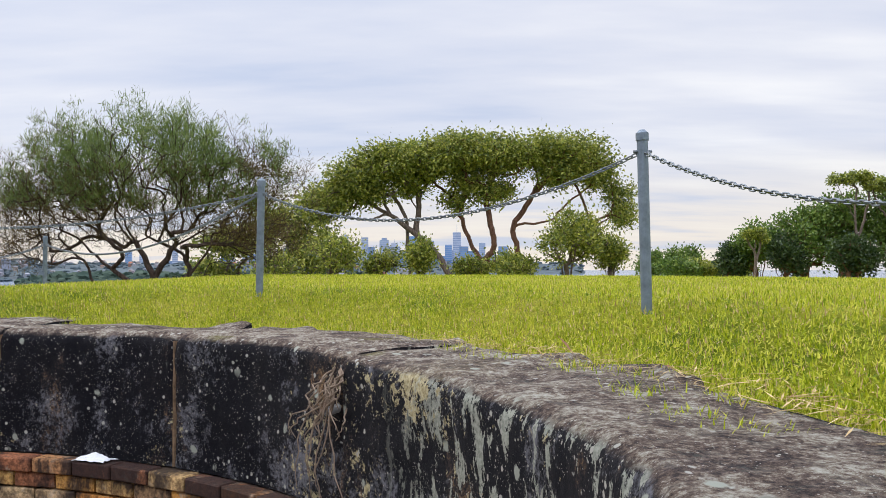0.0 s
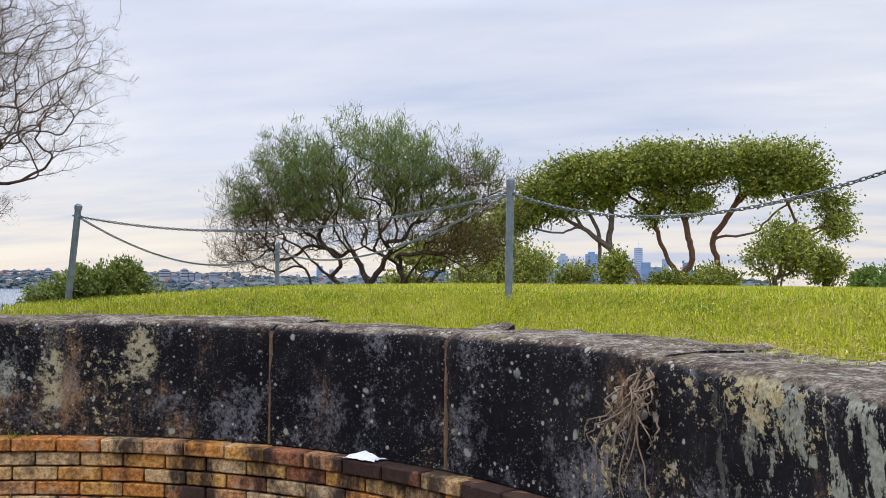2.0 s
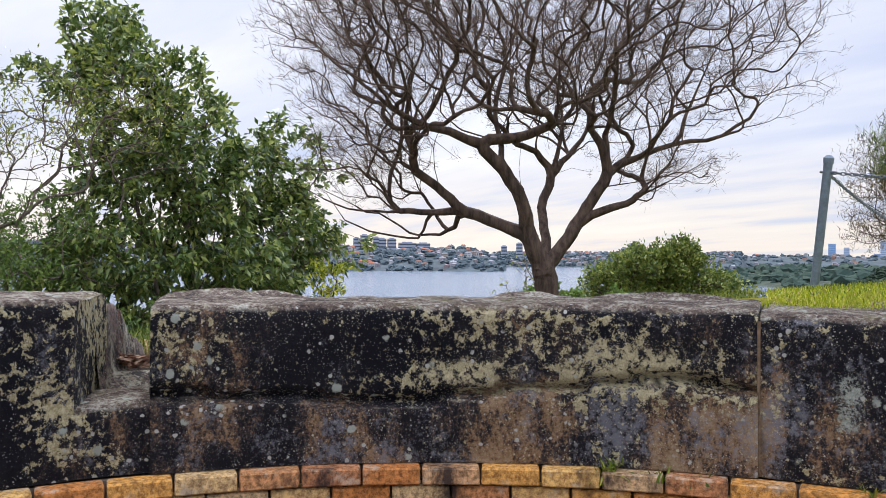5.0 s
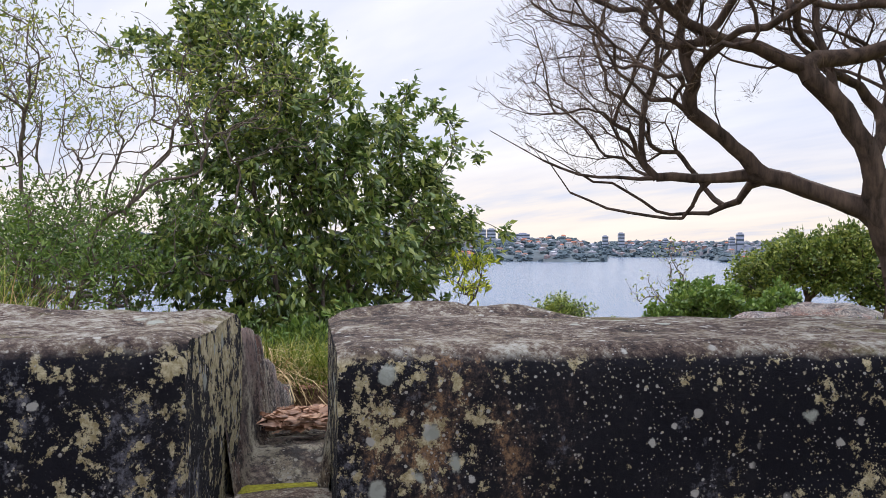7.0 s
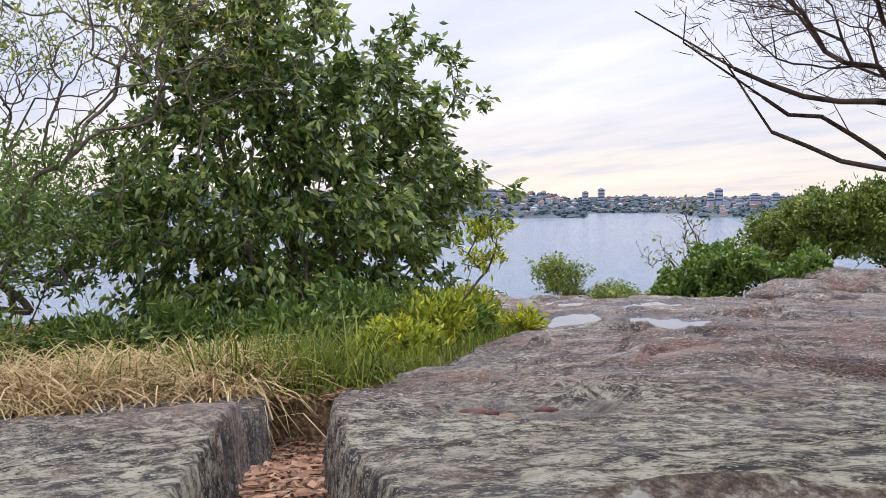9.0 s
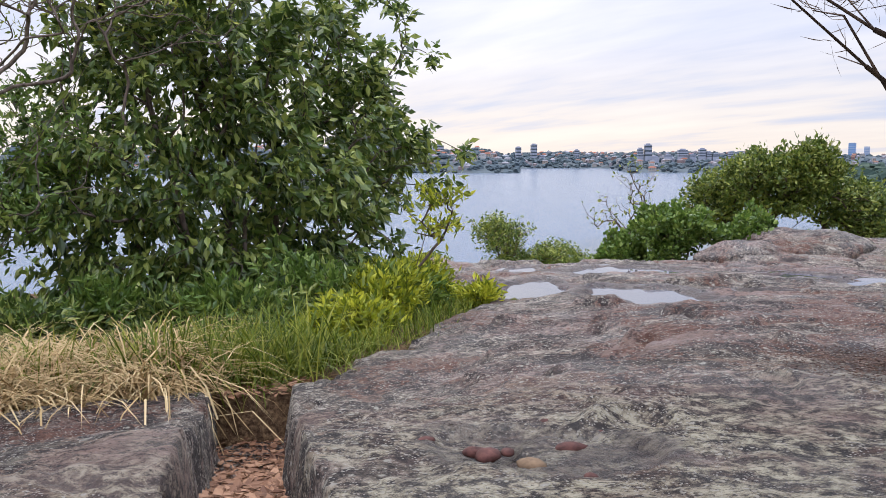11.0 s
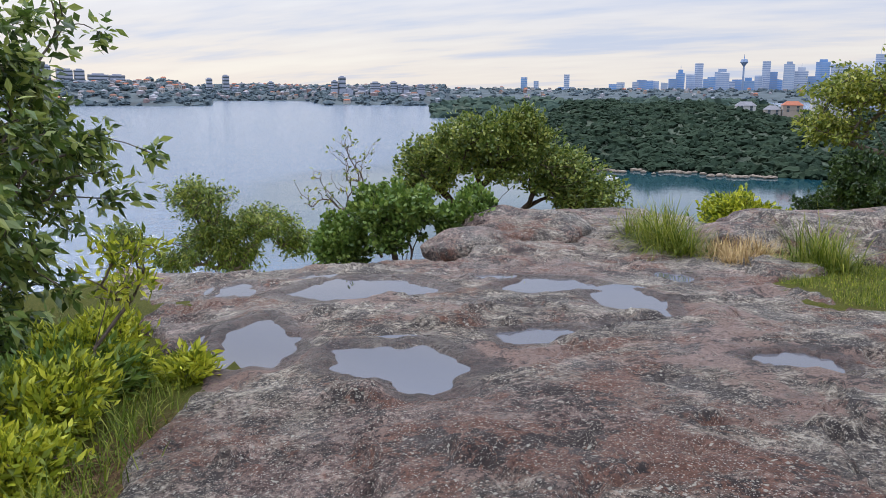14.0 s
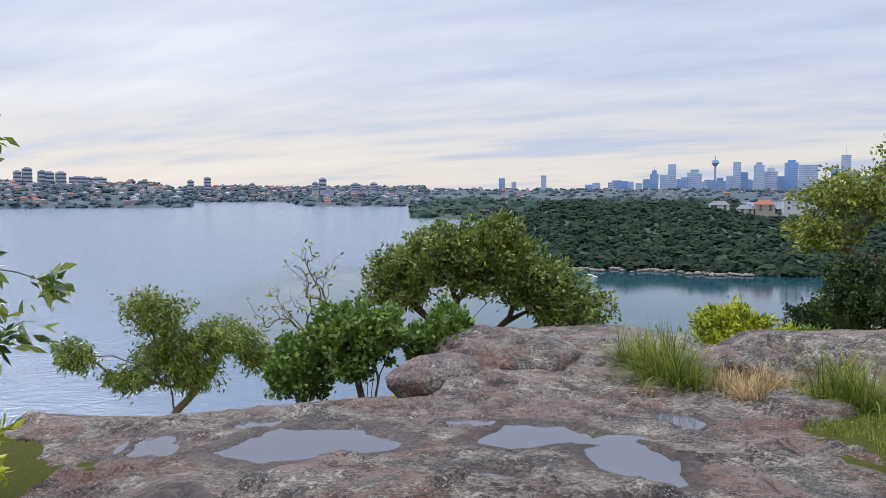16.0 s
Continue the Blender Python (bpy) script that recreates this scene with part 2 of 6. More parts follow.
def make_rock(name):
    """Grey-pink sandstone platform with lichen, wet pits and iron stains."""
    k = Mat(name, 0.8, spec=0.3)
    big = k.noise(0.50, 6, 0.62, dist=0.4)
    mid = k.noise(4.0, 9, 0.74)
    grain = k.noise(26, 8, 0.8)
    v = k.math("ADD", k.math("MULTIPLY", mid, 0.45), k.math("MULTIPLY", grain, 0.55))
    grey = k.ramp(v, [(0.42, (0.012, 0.010, 0.011)), (0.475, (0.070, 0.056, 0.046)), (0.525, (0.205, 0.170, 0.135)), (0.58, (0.50, 0.45, 0.36))])
    pink = k.ramp(v, [(0.42, (0.016, 0.009, 0.009)), (0.475, (0.068, 0.040, 0.036)), (0.535, (0.180, 0.118, 0.100)), (0.605, (0.42, 0.31, 0.26))])
    pm = k.ramp(k.math("ADD", k.math("MULTIPLY", big, 0.8), k.math("MULTIPLY", mid, 0.2)), [(0.515, 0.0), (0.58, 0.9)])
    base = k.mix(pm, grey, pink)
    rust = k.ramp(k.math("ADD", k.math("MULTIPLY", k.noise(1.1, 7, 0.72, dist=0.8), 0.8), k.math("MULTIPLY", grain, 0.2)), [(0.507, 0.0), (0.555, 0.85)])
    base = k.mix(rust, base, k.ramp(grain, [(0.35, (0.045, 0.018, 0.014)), (0.65, (0.20, 0.085, 0.05))]))
    # bare pinkish sand where grit has washed together
    sand = k.ramp(k.math("ADD", k.math("MULTIPLY", k.noise(0.75, 6, 0.6, dist=0.7), 0.88), k.math("MULTIPLY", grain, 0.12)), [(0.575, 0.0), (0.59, 0.85)])
    base = k.mix(sand, base, k.ramp(grain, [(0.35, (0.14, 0.090, 0.075)), (0.65, (0.29, 0.20, 0.165))]))
    # dark wet growth
    dark = k.ramp(k.math("ADD", k.math("MULTIPLY", k.noise(2.1, 8, 0.75), 0.7), k.math("MULTIPLY", grain, 0.3)), [(0.45, 0.92), (0.485, 0.0)])
    base = k.mix(dark, base, (0.028, 0.022, 0.022))
    # black and yellow-grey crust on the dome beside the pit
    n = k.nt.nodes.new("ShaderNodeVectorMath")
    n.operation = "DISTANCE"
    k.link(k.pos, n.inputs[0])
    n.inputs[1].default_value = (-6.0, 3.4, 1.1)
    close = k.ramp(k.math("MULTIPLY", n.outputs["Value"], 0.25), [(0.32, 1.0), (0.75, 0.0)])
    cr = k.noise(13, 8, 0.78)
    crust = k.ramp(cr, [(0.44, (0.016, 0.014, 0.014)), (0.48, (0.115, 0.098, 0.078)), (0.525, (0.32, 0.285, 0.20)), (0.58, (0.54, 0.50, 0.37))])
    base = k.mix(k.math("MULTIPLY", close, k.ramp(k.noise(2.2, 5, 0.65), [(0.36, 0.0), (0.52, 0.95)])), base, crust)
    pit = k.ramp(k.noise(55, 5, 0.8), [(0.39, 0.85), (0.455, 0.0)])
    base = k.mix(pit, base, (0.022, 0.016, 0.015))
    clear = k.math("SUBTRACT", 1.0, sand)
    for sc, cut, stay, col in ((7, 0.22, 0.60, (0.42, 0.41, 0.35)), (19, 0.30, 0.52, (0.40, 0.38, 0.32)), (44, 0.33, 0.45, (0.44, 0.41, 0.34)), (90, 0.34, 0.43, (0.48, 0.45, 0.39))):
        d = k.math("ADD", k.cells(sc), k.math("MULTIPLY", k.noise(sc * 4, 3), 0.3))
        spot = k.ramp(d, [(cut, 0.9), (cut + 0.08, 0.0)])
        some = k.ramp(k.noise(sc * 0.2, 3), [(stay - 0.04, 0.0), (stay + 0.03, 1.0)])
        base = k.mix(k.math("MULTIPLY", k.math("MULTIPLY", spot, some), clear), base, col)
    # damp, darker stone round the pools and in the hollows
    at = k.nt.nodes.new("ShaderNodeAttribute")
    at.attribute_name = "damp"
    damp = k.ramp(k.math("ADD", at.outputs["Fac"], k.math("MULTIPLY", k.math("SUBTRACT", mid, 0.5), 1.6)), [(0.35, 0.0), (0.60, 1.0)])
    base = k.mix(k.math("MULTIPLY", damp, 0.72), base, k.ramp(grain, [(0.4, (0.014, 0.010, 0.011)), (0.62, (0.075, 0.048, 0.042))]))
    k.color(base)
    dry = k.ramp(k.noise(1.7, 5, 0.6), [(0.40, 0.5), (0.60, 0.9)])
    k.rough(k.math("SUBTRACT", dry, k.math("MULTIPLY", damp, 0.35)))
    h = k.math("ADD", k.math("MULTIPLY", k.noise(6, 10, 0.8), 1.0), k.math("MULTIPLY", grain, 0.35))
    k.bump(h, 1.0, 0.06)
    return k.m


def make_brick(name):
    k = Mat(name, 0.9, spec=0.2)
    hue = k.ramp(k.rnd, [(0.0, (0.40, 0.15, 0.045)), (0.2, (0.52, 0.25, 0.06)), (0.4, (0.55, 0.33, 0.11)), (0.6, (0.50, 0.36, 0.20)), (0.8, (0.44, 0.20, 0.08)), (1.0, (0.28, 0.11, 0.06))])
    g = k.noise(45, 7, 0.75)
    c = k.mix(0.75, hue, k.ramp(g, [(0.40, 0.12), (0.60, 0.80)]), "OVERLAY")
    pale = k.ramp(k.noise(9, 6, 0.7), [(0.55, 0.0), (0.64, 0.6)])
    c = k.mix(pale, c, (0.50, 0.42, 0.32))
    # soot and algae, thickest on the eastern curve and in runs below the ledge
    east = k.ramp(k.math("MULTIPLY", k.math("ADD", k.z(0), 5.0), 0.2), [(0.56, 0.0), (0.82, 0.13)])
    run = k.math("ADD", k.noise(2.4, 7, 0.72, (1, 1, 0.45)), east)
    lot = k.ramp(k.math("ADD", run, k.math("MULTIPLY", k.rnd, 0.10)), [(0.545, 0.0), (0.65, 0.92)])
    c = k.mix(lot, c, (0.020, 0.015, 0.016))
    k.color(c)
    return k.bump(g, 0.7, 0.008).m


def plain(name, col, rough=0.7, metal=0.0, var=0.25, scale=40, spec=0.3, bump=0.2):
    k = Mat(name, rough, metal, spec)
    n = k.noise(scale, 5, 0.65)
    lo = tuple(c * (1 - var) for c in col)
    hi = tuple(min(1, c * (1 + var)) for c in col)
    k.color(k.ramp(n, [(0.3, lo), (0.7, hi)]))
    if bump:
        k.bump(n, bump, 0.003)
    return k.m


def make_ground(name):
    k = Mat(name, 0.95, spec=0.1)
    patch = k.noise(1.1, 6, 0.65)
    g = k.ramp(patch, [(0.36, (0.10, 0.155, 0.008)), (0.48, (0.25, 0.27, 0.014)), (0.62, (0.38, 0.35, 0.05))])
    f = k.noise(70, 4, 0.8)
    g = k.mix(0.7, g, k.ramp(f, [(0.3, 0.1), (0.7, 0.85)]), "OVERLAY")
    # leaf mould and dry litter under the trees, moss and mulch by the bare tree
    litter = k.ramp(k.noise(28, 6, 0.75), [(0.30, (0.030, 0.018, 0.011)), (0.46, (0.095, 0.055, 0.030)), (0.60, (0.22, 0.14, 0.075)), (0.72, (0.36, 0.26, 0.15))])
    wob = k.math("MULTIPLY", k.noise(2.5, 5, 0.65), 1.6)
    moss = k.ramp(f, [(0.3, (0.030, 0.036, 0.010)), (0.5, (0.085, 0.095, 0.014)), (0.7, (0.17, 0.14, 0.045))])
    for cx, cy, cz, rad, col in ((-7.2, 11.4, 0.9, 4.2, moss), (-9.0, 16.5, 0.9, 5.5, moss), (-14.0, 3.0, 0.2, 6.6, litter), (-6.5, 5.3, 0.8, 1.7, moss), (-13.2, 9.2, 0.0, 3.3, moss)):
        n = k.nt.nodes.new("ShaderNodeVectorMath")
        n.operation = "DISTANCE"
        k.link(k.pos, n.inputs[0])
        n.inputs[1].default_value = (cx, cy, cz)
        d = k.math("SUBTRACT", n.outputs["Value"], wob)
        g = k.mix(k.ramp(k.math("DIVIDE", d, rad * 2), [((rad - 1.3) / (rad * 2), 1.0), ((rad - 0.6) / (rad * 2), 0.0)]), g, col)
    return k.color(g).bump(f, 1.0, 0.03).m


def make_water(name, col, scale, strength, rough=0.08, ior=1.33, bay=None):
    """Rippled water; a bay (x, y, radius, colour) lies sheltered from the wind, the headland's reflection painted into
    its colour.
    """
    k = Mat(name, rough, spec=0.5)
    k.b.inputs["IOR"].default_value = ior
    n = k.math("ADD", k.noise(scale, 4, 0.6, (1, 1.8, 1)), k.math("MULTIPLY", k.noise(scale * 0.12, 3), 1.6))
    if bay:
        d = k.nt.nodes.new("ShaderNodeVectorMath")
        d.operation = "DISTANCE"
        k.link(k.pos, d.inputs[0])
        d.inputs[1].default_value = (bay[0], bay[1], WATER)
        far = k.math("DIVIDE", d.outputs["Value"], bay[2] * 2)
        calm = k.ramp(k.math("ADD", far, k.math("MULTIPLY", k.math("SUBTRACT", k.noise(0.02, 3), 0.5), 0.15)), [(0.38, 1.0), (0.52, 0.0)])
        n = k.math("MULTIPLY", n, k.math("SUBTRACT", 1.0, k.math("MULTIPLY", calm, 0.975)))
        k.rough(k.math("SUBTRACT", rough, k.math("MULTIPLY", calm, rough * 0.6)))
        # dark teal base colour here stands in for the mirrored headland
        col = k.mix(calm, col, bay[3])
    k.color(col)
    return k.bump(n, strength, 1.0).m


WATER = -35.0


def make_wall_far(name):
    k = Mat(name, 0.8)
    # bluish haze is put into the small houses' wall tones
    k.color(k.ramp(k.isl, [(0.0, (0.20, 0.19, 0.21)), (0.3, (0.27, 0.27, 0.30)), (0.6, (0.21, 0.155, 0.155)), (0.8, (0.34, 0.35, 0.39)), (1.0, (0.16, 0.18, 0.22))]))
    return k.m


M_STONE = make_stone("weathered_stone")
M_ROCK = make_rock("sandstone")
M_BRICK = make_brick("old_brick")
M_MORTAR = plain("mortar", (0.17, 0.13, 0.10), 0.95, scale=60)
M_GROUND = make_ground("lawn")
M_GALV = plain("galvanised_steel", (0.17, 0.21, 0.25), 0.5, 0.55, 0.25, 25)
M_CHAIN = plain("chain_steel", (0.15, 0.17, 0.19), 0.45, 0.7, 0.2, 80)
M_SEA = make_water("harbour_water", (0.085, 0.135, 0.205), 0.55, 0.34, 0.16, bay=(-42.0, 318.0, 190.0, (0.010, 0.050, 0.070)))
M_POOL = make_water("rain_pool", (0.070, 0.072, 0.088), 3.0, 0.0006, 0.01, 1.95)
M_BARK_D = bark_mat("dark_bark", (0.018, 0.013, 0.011), (0.105, 0.074, 0.058))
M_BARK_T = bark_mat("brown_bark", (0.020, 0.015, 0.012), (0.140, 0.096, 0.071))
M_BARK_G = bark_mat("grey_bark", (0.05, 0.04, 0.035), (0.22, 0.17, 0.14))
M_BARK_R = bark_mat("red_brown_bark", (0.06, 0.028, 0.018), (0.20, 0.11, 0.075))
L_DARK = leaf_mat("dark_glossy_leaves", (0.016, 0.036, 0.009), (0.100, 0.165, 0.030), (0.40, 0.44, 0.11), 0.30, 0.3, 0.6)
L_OLIVE = leaf_mat("olive_leaves", (0.045, 0.078, 0.012), (0.19, 0.23, 0.030), (0.46, 0.45, 0.085))
L_RIM = leaf_mat("rim_leaves", (0.040, 0.075, 0.014), (0.125, 0.175, 0.028), (0.32, 0.34, 0.07))
L_BUSH = leaf_mat("mid_green_leaves", (0.040, 0.080, 0.014), (0.105, 0.18, 0.028), (0.22, 0.29, 0.055))
L_YEL = leaf_mat("yellow_green_leaves", (0.05, 0.09, 0.008), (0.27, 0.31, 0.018), (0.60, 0.58, 0.05), 0.5, 0.3)
L_FEATH = leaf_mat("feathery_leaves", (0.055, 0.095, 0.015), (0.13, 0.19, 0.035), (0.24, 0.29, 0.085), 0.6)
L_TWIG = leaf_mat("dry_twig_leaves", (0.060, 0.042, 0.030), (0.14, 0.098, 0.068), (0.23, 0.165, 0.11), 0.8, 0.1, 0.1)
L_RUSSET = leaf_mat("russet_sprays", (0.045, 0.034, 0.014), (0.115, 0.085, 0.034), (0.20, 0.145, 0.062), 0.8, 0.15, 0.1)
M_ROOT = plain("dry_root", (0.22, 0.165, 0.12), 0.9, var=0.4)
L_GRASS = leaf_mat("grass_blades", (0.10, 0.17, 0.006), (0.36, 0.41, 0.010), (0.64, 0.58, 0.10), 0.6, 0.3, 0.2)
L_LUSH = leaf_mat("lush_grass", (0.036, 0.068, 0.008), (0.145, 0.19, 0.018), (0.36, 0.35, 0.07), 0.55, 0.3, 0.2)
L_STRAW = leaf_mat("dry_straw", (0.22, 0.14, 0.06), (0.46, 0.33, 0.16), (0.66, 0.52, 0.29), 0.8, 0.15, 0.1)
L_LITTER = leaf_mat("fallen_leaves", (0.11, 0.050, 0.028), (0.24, 0.12, 0.065), (0.42, 0.25, 0.15), 0.7, 0.05, 0.2)
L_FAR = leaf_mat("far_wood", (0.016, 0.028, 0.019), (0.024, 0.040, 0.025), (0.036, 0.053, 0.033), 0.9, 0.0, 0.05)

# ---- helpers for meshes ----
rng = np.random.default_rng(7)


def mesh_of(name, verts, faces, material, smooth=False):
    me = bpy.data.meshes.new(name)
    if isinstance(verts, np.ndarray):
        verts = verts.tolist()
    if isinstance(faces, np.ndarray):
        faces = faces.tolist()
    me.from_pydata(verts, [], faces)
    me.materials.append(material)
    if smooth:
        me.polygons.foreach_set("use_smooth", [True] * len(me.polygons))
    me.update()
    return me


def child(name, me, parent, label="", kind=""):
    ob = new(name, me)
    ob.parent = parent
    return tagged(ob, label, kind=kind)


def part(name, bm, material, parent, label="", smooth=False):
    me = bpy.data.meshes.new(name)
    bm.to_mesh(me)
    bm.free()
    me.materials.append(material)
    if smooth:
        me.polygons.foreach_set("use_smooth", [True] * len(me.polygons))
    return child(name, me, parent, label)


def thing(name, at, label, category, group="", kind="", rz=0.0):
    ob = new(name)
    ob.empty_display_size = 0.1
    ob.matrix_basis = pose(*at, 0, 0, rz)
    return tagged(ob, label, category, group, kind)


def step(a, b, x):
    t = np.clip((x - a) / (b - a), 0, 1)
    return t * t * (3 - 2 * t)


def fbm(x, y, z=0.0, octaves=4):
    return noise.fractal(Vector((x, y, z)), 0.9, 2.1, octaves)


# ---- the lie of the land ----
CX, CY, R_IN = -2.68, 1.06, 3.04      # centre and inner radius of the sunken pit
TOP, LEDGE, FLOOR = 1.20, 0.58, 0.0


def land(x, y):
    """Height of the bare ground."""
    x, y = np.asarray(x, float), np.asarray(y, float)
    r = np.hypot(x - CX, y - CY)
    az = np.degrees(np.arctan2(x - CX, y - CY))
    # the dome beside the pit runs down to the platform and falls off on its southern flank
    west = np.interp(r, (3.6, 3.85, 4.4, 5.0, 5.8, 7.0, 9.2, 10.4, 11.0, 12.4, 13.2, 15.0, 30.0), (1.185, 1.165, 1.04, 0.92, 0.80, 0.69, 0.50, 0.37, 0.30, 0.20, 0.15, 0.08, -0.10))
    west = west - 0.34 * step(-45, -64, az) * step(5.7, 7.8, r)
    east = 1.13 + 0.22 * step(3.4, 4.5, r) - 0.02 * np.clip(r - 10, 0, 40)
    w = step(-6.8, -2.4, x) * (1 - step(-58, -75, az) * step(-5.2, -5.8, x))
    z = east * w + west * (1 - w)
    spur = step(-37, -33.5, az) * step(-19, -24, az)
    edge = 14.9 + 1.0 * step(-48, -53, az) + 4.5 * spur + 18 * step(-12, 6, az) + 6 * step(70, 120, np.abs(az))
    d = np.clip(r - edge, 0, 400)
    return np.maximum(z - 0.25 * d - 0.012 * d * d, -45)


TRENCH = ((3.04, 3.6, 4.0, 8.3), (-70.4, -68.9, -67.6, -64.3), (0.13, 0.115, 0.12, 0.21))   # radius, bearing, half width of the channel out of the pit


def rock_mask(x, y):
    """1 on the sandstone platform, 0 on grass and soil."""
    r = np.hypot(x - CX, y - CY)
    az = np.degrees(np.arctan2(x - CX, y - CY))
    wob = 1.6 * np.sin(r * 2.1) + 1.1 * np.sin(r * 5.3 + 1)
    left = step(-1.0, 0.6, az + 62.0 - 7.0 * np.clip(r - 8.4, 0, 0.9) - 2.4 * np.clip(r - 9.3, 0, 1.5) + 0.1 * np.clip(r - 10.8, 0, 5) + 0.3 * wob)
    near = step(0.25, -0.25, r - 8.1 - 0.012 * (az + 70) + 0.05 * wob)
    right = step(1.6, -1.0, az + 45.0 - 21 * step(5.4, 8.0, r) - 1.5 * step(8, 11, r) + 0.8 * wob)
    return np.clip(np.maximum(left, near), 0, 1) * right * step(0.5, -0.5, r - 20.5)


def build_ground():
    rings = np.concatenate([np.linspace(3.45, 20, 80), np.geomspace(20.4, 4800, 60)])
    n = 220
    a = np.linspace(0, 2 * np.pi, n, endpoint=False)
    rr, aa = np.meshgrid(rings, a, indexing="ij")
    x, y = CX + rr * np.sin(aa), CY + rr * np.cos(aa)
    z = land(x, y)
    # sits lower where the rock platform and the stone coping lie over it
    az = np.degrees(np.where(aa > np.pi, aa - 2 * np.pi, aa))
    def turned(deg):
        b = aa + radians(deg)
        return rock_mask(CX + rr * np.sin(b), CY + rr * np.cos(b))
    inside = np.minimum(np.minimum(rock_mask(x, y), turned(2.0)), turned(-1.6))
    z = z - 0.35 * step(0.40, 0.85, inside)
    bump = np.array([fbm(p, q, 0, 3) for p, q in zip(x.ravel() * 0.5, y.ravel() * 0.5)]).reshape(x.shape)
    z += (0.014 * bump - 0.012) * (rr < 30)
    idx = np.arange(len(rings) * n).reshape(len(rings), n)
    nxt = np.roll(idx, -1, axis=1)
    f = np.stack([idx[:-1], idx[1:], nxt[1:], nxt[:-1]], -1).reshape(-1, 4)
    ob = new("ground", mesh_of("ground", np.stack([x, y, z], -1).reshape(-1, 3), f[:, ::-1], M_GROUND, True))
    tagged(ob, "green lawn running out over a headland above the harbour", "lawn", kind="structure")


build_ground()
sea = new("water", mesh_of("water", [(-4900, -4900, WATER), (4900, -4900, WATER), (4900, 4900, WATER), (-4900, 4900, WATER)], [(0, 1, 2, 3)], M_SEA))
tagged(sea, "grey-blue harbour water with small ripples", "water", kind="structure")

# ---- the sunken brick pit with its stone coping ----
def polar(az, r, z):
    return (CX + r * math.sin(radians(az)), CY + r * math.cos(radians(az)), z)


def coping_block(a0, a1, outer, name, label, top=TOP, crack=False, seed=0.0, bottom=LEDGE, inner=R_IN, skew=(0.0, 0.0)):
    """One curved stone of the coping: worn face, rounded upper edge, uneven back."""
    prof = []
    for s in np.linspace(0, 1, 22):
        prof.append((inner, bottom + (top - 0.06 - bottom) * s))
    for s in np.linspace(15, 90, 6):
        prof.append((inner + 0.06 - 0.06 * math.cos(radians(s)), top - 0.06 + 0.06 * math.sin(radians(s))))
    steps = max(4, int((outer - inner - 0.06) / 0.04))
    for s in np.linspace(0.02, 1, steps):
        prof.append((inner + 0.06 + (outer - inner - 0.06) * s, top))
    prof.append((outer + 0.02, top - 0.05))
    prof.append((outer + 0.02, bottom))
    na = max(6, int(radians(a1 - a0) * inner / 0.03))
    verts, faces = [], []
    m = len(prof)
    for i in range(na + 1):
        u = i / na
        a = a0 + (a1 - a0) * u
        end = min(u, 1 - u) * radians(a1 - a0) * inner
        pinch = 0.014 * max(0.0, 1 - end / 0.035) ** 2
        for j, (r, z) in enumerate(prof):
            a = a0 + (a1 - a0) * u + (skew[0] * (1 - u) ** 3 + skew[1] * u ** 3) * max(0.0, r - inner)
            x, y, _ = polar(a, r, z)
            n1 = fbm(x * 2.2 + seed, y * 2.2, z * 2.2, 4)
            n2 = fbm(x * 9, y * 9 + seed, z * 9, 3)
            d = 0.016 * n1 + 0.008 * n2
            if z < bottom + 0.04:
                d *= 0.4
            back = 1 if r < inner + 0.08 else 0
            if crack and back:
                zc = 0.86 + 0.03 * math.sin(a * 0.16) + 0.02 * fbm(a * 0.3, seed, 0, 3) + 0.0016 * (a + 50)
                gap = z - zc
                if abs(gap) < 0.016:
                    d += 0.05
                elif gap < 0:
                    d -= 0.025
            if r >= outer:
                d += 0.10 * fbm(x * 1.5, y * 1.5 + seed, 0, 3)
            rr = r + (d + pinch) * (1 if back else 0) + (d if r >= outer else 0)
            zz = z + (0 if back and z < top - 0.06 else 0.7 * d - 0.6 * pinch)
            verts.append(polar(a, rr, zz))
    for i in range(na):
        for j in range(m - 1):
            p = i * m + j
            faces.append((p, p + 1, p + m + 1, p + m))
    caps = 0
    for i in (0, na):
        mid = np.mean([verts[i * m + j] for j in range(m)], axis=0)
        c = len(verts)
        verts.append(tuple(mid))
        own = [len(verts) + j for j in range(m)]
        verts += [verts[i * m + j] for j in range(m)]
        for j in range(m):
            a, b = own[j], own[(j + 1) % m]
            faces.append((c, a, b) if i == 0 else (c, b, a))
            caps += 1
    faces = [f[::-1] for f in faces]
    ob = new(name, mesh_of(name, verts, faces, M_STONE, True))
    for p in list(ob.data.polygons)[-caps:]:
        p.use_smooth = False
    return tagged(ob, label, "stone block", "stones of the pit coping")


BLOCKS = [
    # from, to, outer radius, top, crack
    (-128.0, -101.6, 3.70, 1.22, False),
    (-101.5, -72.9, 3.66, 1.23, False),
    (-68.0, -24.3, 3.72, 1.205, True),
    (-24.2, 8.9, 3.85, 1.185, False),
    (9.0, 28.5, 3.52, 1.175, False),
    (28.6, 49.8, 3.64, 1.18, False),
    (49.9, 95.0, 3.60, 1.17, False),
    (95.4, 128.0, 3.65, 1.17, False),
    (128.4, 180.0, 3.65, 1.18, False),
    (180.4, 231.7, 3.65, 1.20, False),
]
